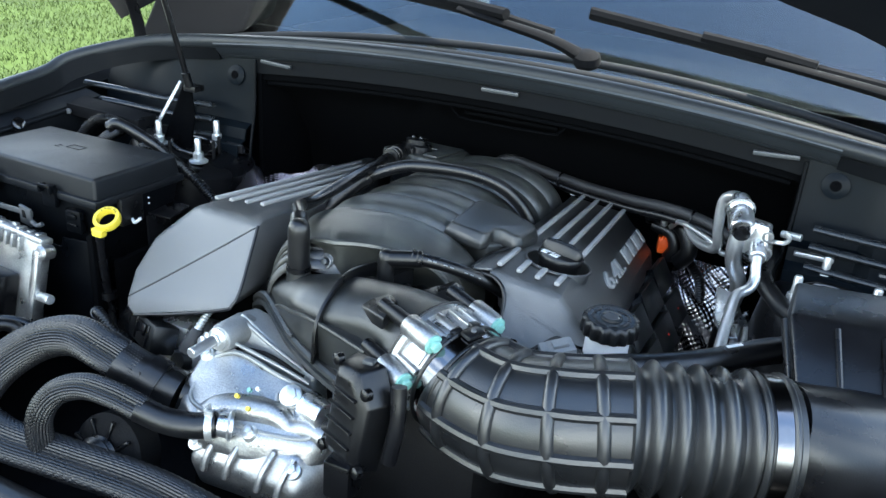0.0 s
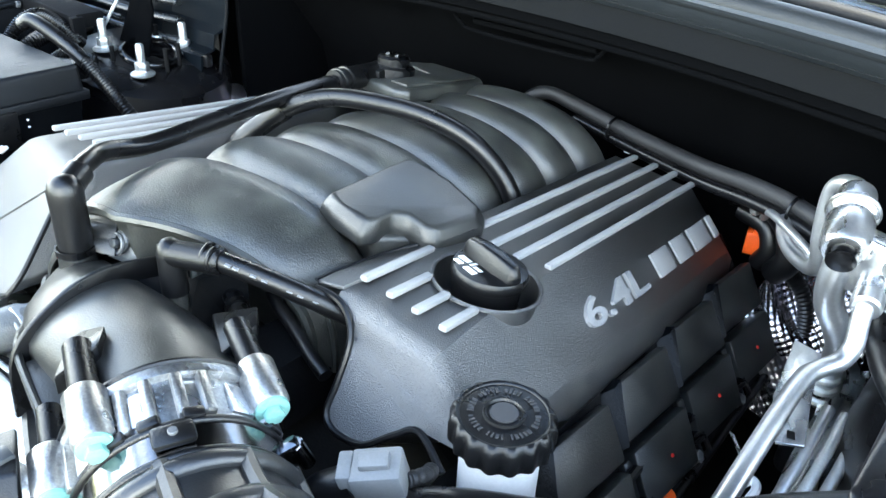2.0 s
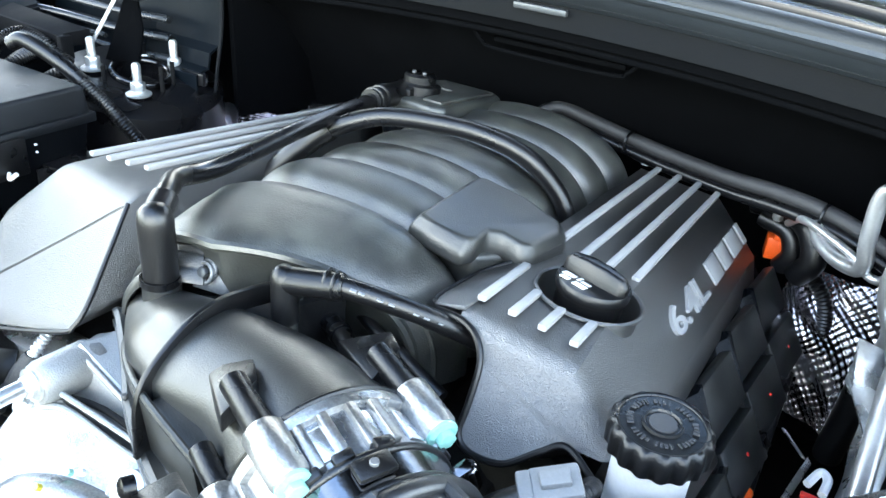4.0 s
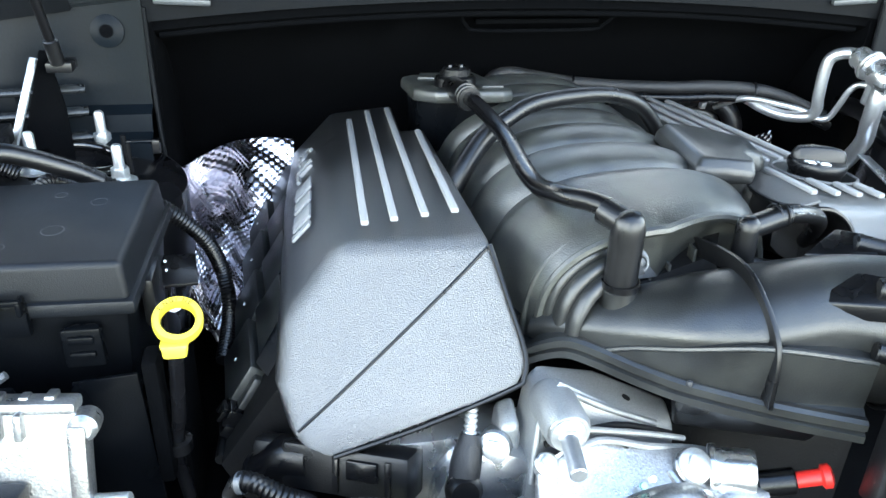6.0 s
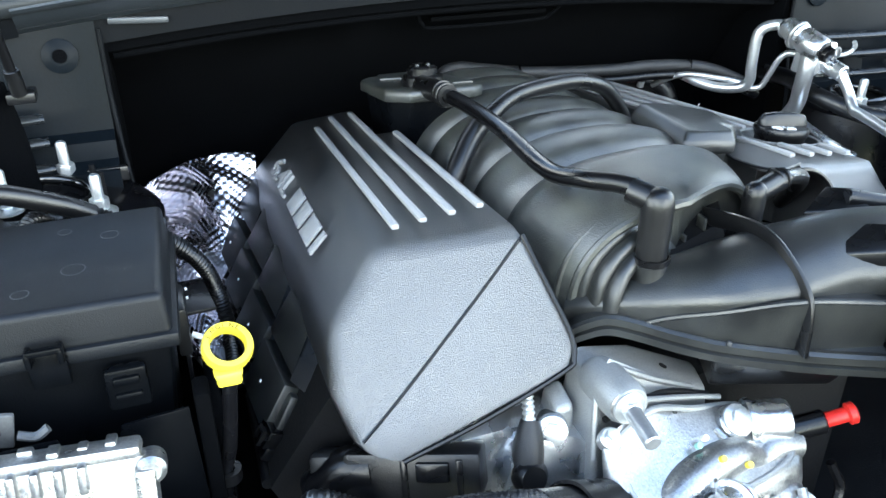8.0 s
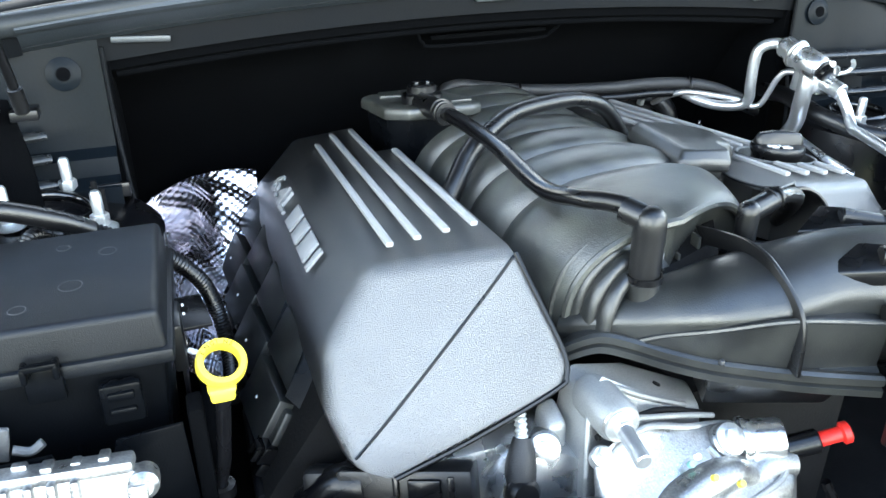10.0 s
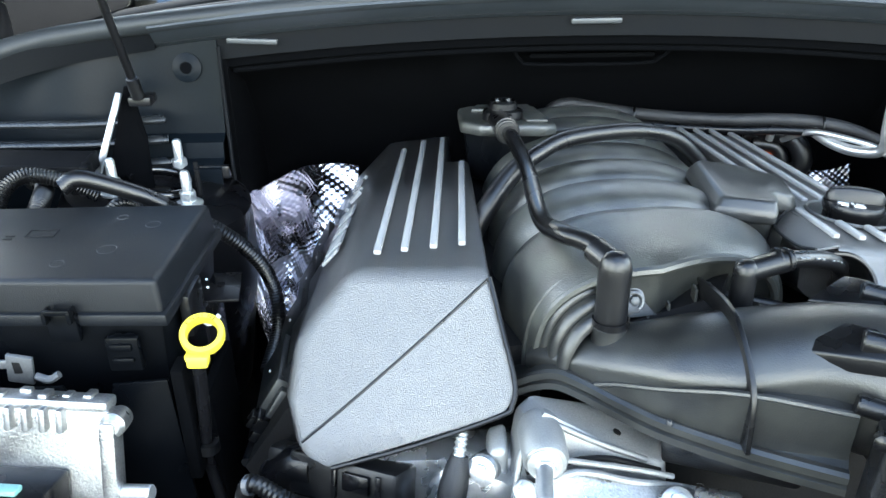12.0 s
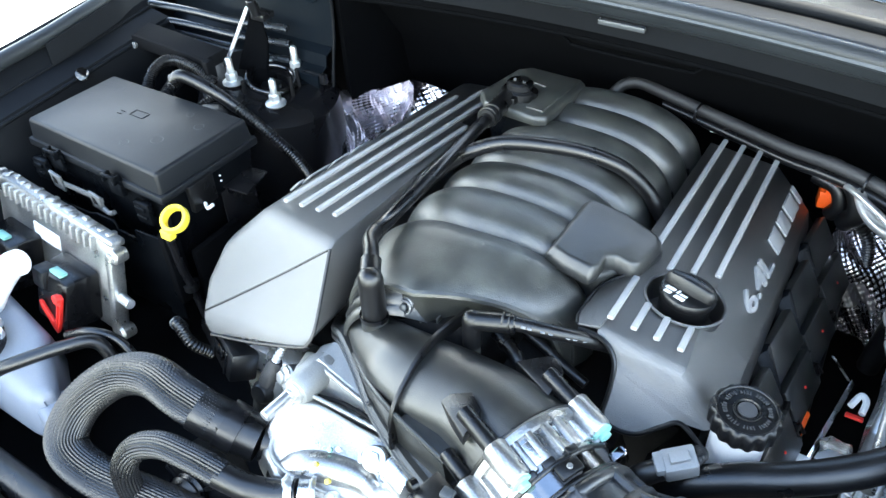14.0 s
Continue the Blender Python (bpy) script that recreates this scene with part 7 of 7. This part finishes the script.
    for k, x in enumerate((0.515, 0.530, 0.545)):
        solo("hard_line", tube([(x, 0.42, 0.93), (x - 0.002, 0.35, 0.90), (x - 0.015, 0.22, 0.83), (x - 0.03, 0.10, 0.76)], 0.0055, 10), PIPE if k != 1 else ZINC, "bare metal line falling towards the front", "pipe", "hard lines")
    rnd = random.Random(12)
    rows = []
    for i in range(10):
        y = 0.56 - 0.042 * i
        rows.append([(0.500 + 0.0085 * j + rnd.uniform(-0.002, 0.002), y + rnd.uniform(-0.006, 0.006), 0.905 - 0.30 * max(0.0, 0.46 - y) - 0.006 * j + (0.009 if j % 2 else -0.004) + rnd.uniform(-0.004, 0.004)) for j in range(9)])
    fine = [curve(r, 4) for r in rows]
    cols = [curve(list(c), 5) for c in zip(*fine)]
    solo("exhaust_shield", sheet([list(r) for r in zip(*cols)], 0.0015), MACHINED, "crumpled bright metal shield beside the pipes", "heat shield", sharp=60)
    b = thing("brake_booster_hose", (0.55, 0.40, 1.0), "black hose curling round the strut tower", "hose")
    part("hose", tube([(0.545, 0.56, 1.02), (0.535, 0.49, 1.03), (0.535, 0.42, 1.02), (0.57, 0.365, 1.005), (0.62, 0.330, 1.0), (0.72, 0.33, 1.0)], 0.014, 14), RUBBER, b)


def build_harness():
    h = thing("wiring_harness", (0.2, 0.68, 1.0), "black taped wiring harness along the bulkhead", "wiring harness")
    main = [(-0.03, 0.64, 0.99), (-0.018, 0.675, 1.03), (0.012, 0.688, 1.046), (0.06, 0.686, 1.040), (0.128, 0.680, 1.030), (0.20, 0.660, 1.028), (0.28, 0.625, 1.034), (0.34, 0.605, 1.040), (0.40, 0.585, 1.040), (0.45, 0.57, 1.03), (0.52, 0.56, 1.0)]
    part("trunk", tube(main, 0.0100, 14), TAPE, h, "taped wire bundle")
    part("second_run", tube([Vector(p) + Vector((0.006, -0.012, -0.014)) for p in main[3:]], 0.0075, 12), GLOSSY, h)
    for i in (4, 8):
        part("tie", ring(Vector(main[i]) + Vector((0, -0.005, -0.003)), (1, -0.25, 0), 0.0155, 0.0022, 24, 6), GLOSSY, h, "cable tie")
    part("clip_white", merge(box((0.153, 0.664, 1.014), (0.003, 0.006, 0.013), 0.001), box((0.162, 0.664, 1.014), (0.003, 0.006, 0.013), 0.001), box((0.1575, 0.664, 1.007), (0.010, 0.006, 0.004), 0.001)), PRINT, h, "white harness clip")
    hh = thing("heater_pipes", (0.36, 0.6, 0.95), "black hoses bending beside the bulkhead", "hose")
    part("hose", tube([(0.31, 0.66, 1.0), (0.35, 0.65, 1.005), (0.385, 0.63, 0.995), (0.40, 0.62, 0.96), (0.385, 0.63, 0.93)], 0.016, 14), RUBBER, hh)
    part("hose", tube([(0.325, 0.65, 0.985), (0.36, 0.64, 0.98), (0.372, 0.635, 0.955), (0.362, 0.64, 0.93)], 0.012, 14), RUBBER, hh)
    s = thing("oxygen_sensor_plug", (0.355, 0.66, 0.94), "orange wire connector with black sleeve", "connector")
    part("plug", box((0.356, 0.656, 0.950), (0.038, 0.024, 0.030), 0.002, pose(0, 0, 0, 0, 0, 14)), ORANGE, s, "orange plug")
    part("plug_rib", box((0.356, 0.646, 0.967), (0.018, 0.012, 0.008), 0.002), ORANGE, s)
    part("wire", conduit([(0.372, 0.650, 0.935), (0.405, 0.645, 0.925), (0.428, 0.638, 0.90), (0.436, 0.634, 0.865), (0.437, 0.63, 0.835), (0.435, 0.61, 0.79)], 0.0095), RUBBER, s, "black conduit")
    part("tag", box((0.437, 0.628, 0.838), (0.034, 0.024, 0.010), 0.003), ORANGE, s, "orange tag")
    part("bolt", hexnut((0.345, 0.635, 0.995), (0, -0.3, 1), 0.007, 0.012), ZINC, s)
    c = thing("coil_wires", (0.38, 0.3, 0.9), "thin black and red coil wires beside the engine", "wires")
    part("wire", tube([(0.40, 0.14, 0.90), (0.405, 0.22, 0.895), (0.40, 0.32, 0.885), (0.405, 0.42, 0.87), (0.40, 0.5, 0.86)], 0.005, 8), GLOSSY, c)
    part("wire_red", tube([(0.415, 0.20, 0.86), (0.419, 0.225, 0.868), (0.42, 0.25, 0.866)], 0.002, 8), RED, c, "red wire")
    part("orange_tab", slab([(0.424, 0.302, 0.858), (0.432, 0.300, 0.854), (0.430, 0.252, 0.848), (0.421, 0.256, 0.852)], (0.002, 0, -0.004), 0.001), ORANGE, c, "orange plastic tab")
    part("plug_pale", box((0.44, 0.21, 0.85), (0.02, 0.03, 0.02), 0.003), WHITE, c, "white plug")


def build_strips():
    m = thing("metal_strip", (0.455, 0.31, 0.85), "bright bare metal strips beside the engine", "metal strip")
    part("long_strip", slab([(0.467, 0.392, 0.85), (0.473, 0.388, 0.846), (0.450, 0.223, 0.846), (0.444, 0.223, 0.85)], (0, 0, -0.003), 0.0008), MACHINED, m)
    part("short_strip", slab([(0.434, 0.424, 0.85), (0.440, 0.424, 0.848), (0.466, 0.390, 0.848), (0.462, 0.389, 0.85)], (0, 0, -0.003), 0.0008), MACHINED, m)
    part("bent_strip", tube([(0.511, 0.335, 0.872), (0.509, 0.30, 0.871), (0.508, 0.25, 0.868), (0.500, 0.20, 0.85)], 0.0065, 10, 5, squash=0.5), PIPE, m)
    rnd = random.Random(3)
    rows = [[(0.455 + 0.012 * j + rnd.uniform(-0.003, 0.003), 0.235 + 0.014 * i + rnd.uniform(-0.003, 0.003), 0.85 + rnd.uniform(-0.006, 0.006)) for j in range(4)] for i in range(4)]
    part("foil_scrap", sheet(rows, 0.001), MACHINED, m, "crumpled foil scrap")
    part("white_loop", tube([(0.474, 0.325, 0.868), (0.482, 0.345, 0.872), (0.490, 0.338, 0.872), (0.489, 0.318, 0.868)], 0.0045, 8, 5), WHITE, m, "white plastic loop")
    part("red_seal", box((0.482, 0.310, 0.866), (0.022, 0.006, 0.005), 0.001), RED, m, "red seal")


def build_ps_reservoir():
    r = thing("steering_reservoir", (0.372, 0.08, 0.95), "white fluid reservoir with knurled black cap", "reservoir")
    m = aim((0.372, 0.080, 1.030), (0.02, -0.02, 1))
    part("neck", lathe([(0.028, -0.09), (0.028, 0.012)], m, 28), WHITE, r, "translucent white neck")
    lobes = lambda r, z, k=1.0: [m @ Vector(((r + 0.0013 * k * math.cos(16 * q)) * math.cos(q), (r + 0.0013 * k * math.cos(16 * q)) * math.sin(q), z)) for q in (6.28318531 * i / 128 for i in range(128))]
    cap = part("cap", loft([lobes(0.0325, 0.008, 0.5), lobes(0.0355, 0.010), lobes(0.0360, 0.024), lobes(0.0345, 0.0295, 0.6), lobes(0.0320, 0.0315, 0.0), lobes(0.0300, 0.0310, 0.0), lobes(0.0295, 0.0300, 0.0), lobes(0.0130, 0.0308, 0.0)]), NYLON, r, "scalloped black cap", 50)
    part("cap_ring", lathe_open([(0.0112, 0.0300), (0.0128, 0.0325), (0.0140, 0.0325), (0.0148, 0.0300)], m, 40), NYLON, cap)
    part("cap_boss", lathe([(0.0100, 0.0300), (0.0096, 0.0320), (0.004, 0.0322)], m, 24), GREYPRINT, cap, "worn moulded symbol")
    rnd = random.Random(6)
    for i in range(44):
        a = 6.28318531 * i / 44
        if i % 11 not in (0, 5):
            part("print_mark", moved(box((0.0225 * math.cos(a), 0.0225 * math.sin(a), 0.0312), (rnd.uniform(0.003, 0.0048), rnd.uniform(0.0010, 0.0022), 0.0010), 0, Matrix.Rotation(a, 4, "Z")), m), GREYPRINT, cap)
    g = thing("grey_connector", (0.333, 0.0, 1.02), "light grey wire connector with cable", "connector")
    gm = pose(0.333, 0.002, 1.036, 10, -12, 35)
    part("body", moved(box((0, 0, 0), (0.034, 0.026, 0.026), 0.003), gm), GREYC, g)
    part("latch", moved(merge(box((0.0, 0, 0.015), (0.02, 0.012, 0.006), 0.0015), box((-0.020, 0, 0.004), (0.010, 0.022, 0.020), 0.002)), gm), GREYC, g)
    part("wire", conduit([(0.345, 0.014, 1.030), (0.349, 0.030, 1.026), (0.342, 0.042, 1.015), (0.33, 0.045, 0.99)], 0.0055), TAPE, g)
    part("cable", tube([(0.32, -0.008, 1.03), (0.300, -0.02, 1.015), (0.28, -0.02, 0.98)], 0.012, 12), RUBBER, g)
    a = thing("suction_hose", (0.43, 0.02, 1.0), "thick smooth black hose stamped AC", "hose")
    pts = [(0.325, 0.000, 0.975), (0.350, 0.006, 1.008), (0.385, 0.023, 1.020), (0.424, 0.045, 1.022), (0.460, 0.070, 1.023), (0.500, 0.105, 1.024), (0.548, 0.160, 1.024), (0.60, 0.215, 1.02)]
    part("hose", tube(pts, 0.0175, 20), RUBBER, a)
    o = Vector((0.494, 0.088, 1.031))
    part("stamp", lettering("AC", 0.011, 0.0012, frame_of(o, Vector((0.68, 0.73, 0.0)), Vector((-0.45, 0.42, 0.79)))), PRINT, a, "white AC letters")
    part("stamp_bar", moved(box((0, 0, 0), (0.024, 0.005, 0.001), 0), frame_of((0.520, 0.128, 1.0418), (0.68, 0.73, 0.0), (-0.73, 0.68, 0))), PRINT, a)


build_towers()
build_fuse_box()
build_control_unit()
build_dipstick()
build_drain_tray()
build_plug()
build_reservoirs()
build_coolant_hoses()
build_heat_shields()
build_ac()
build_harness()
build_strips()
build_ps_reservoir()
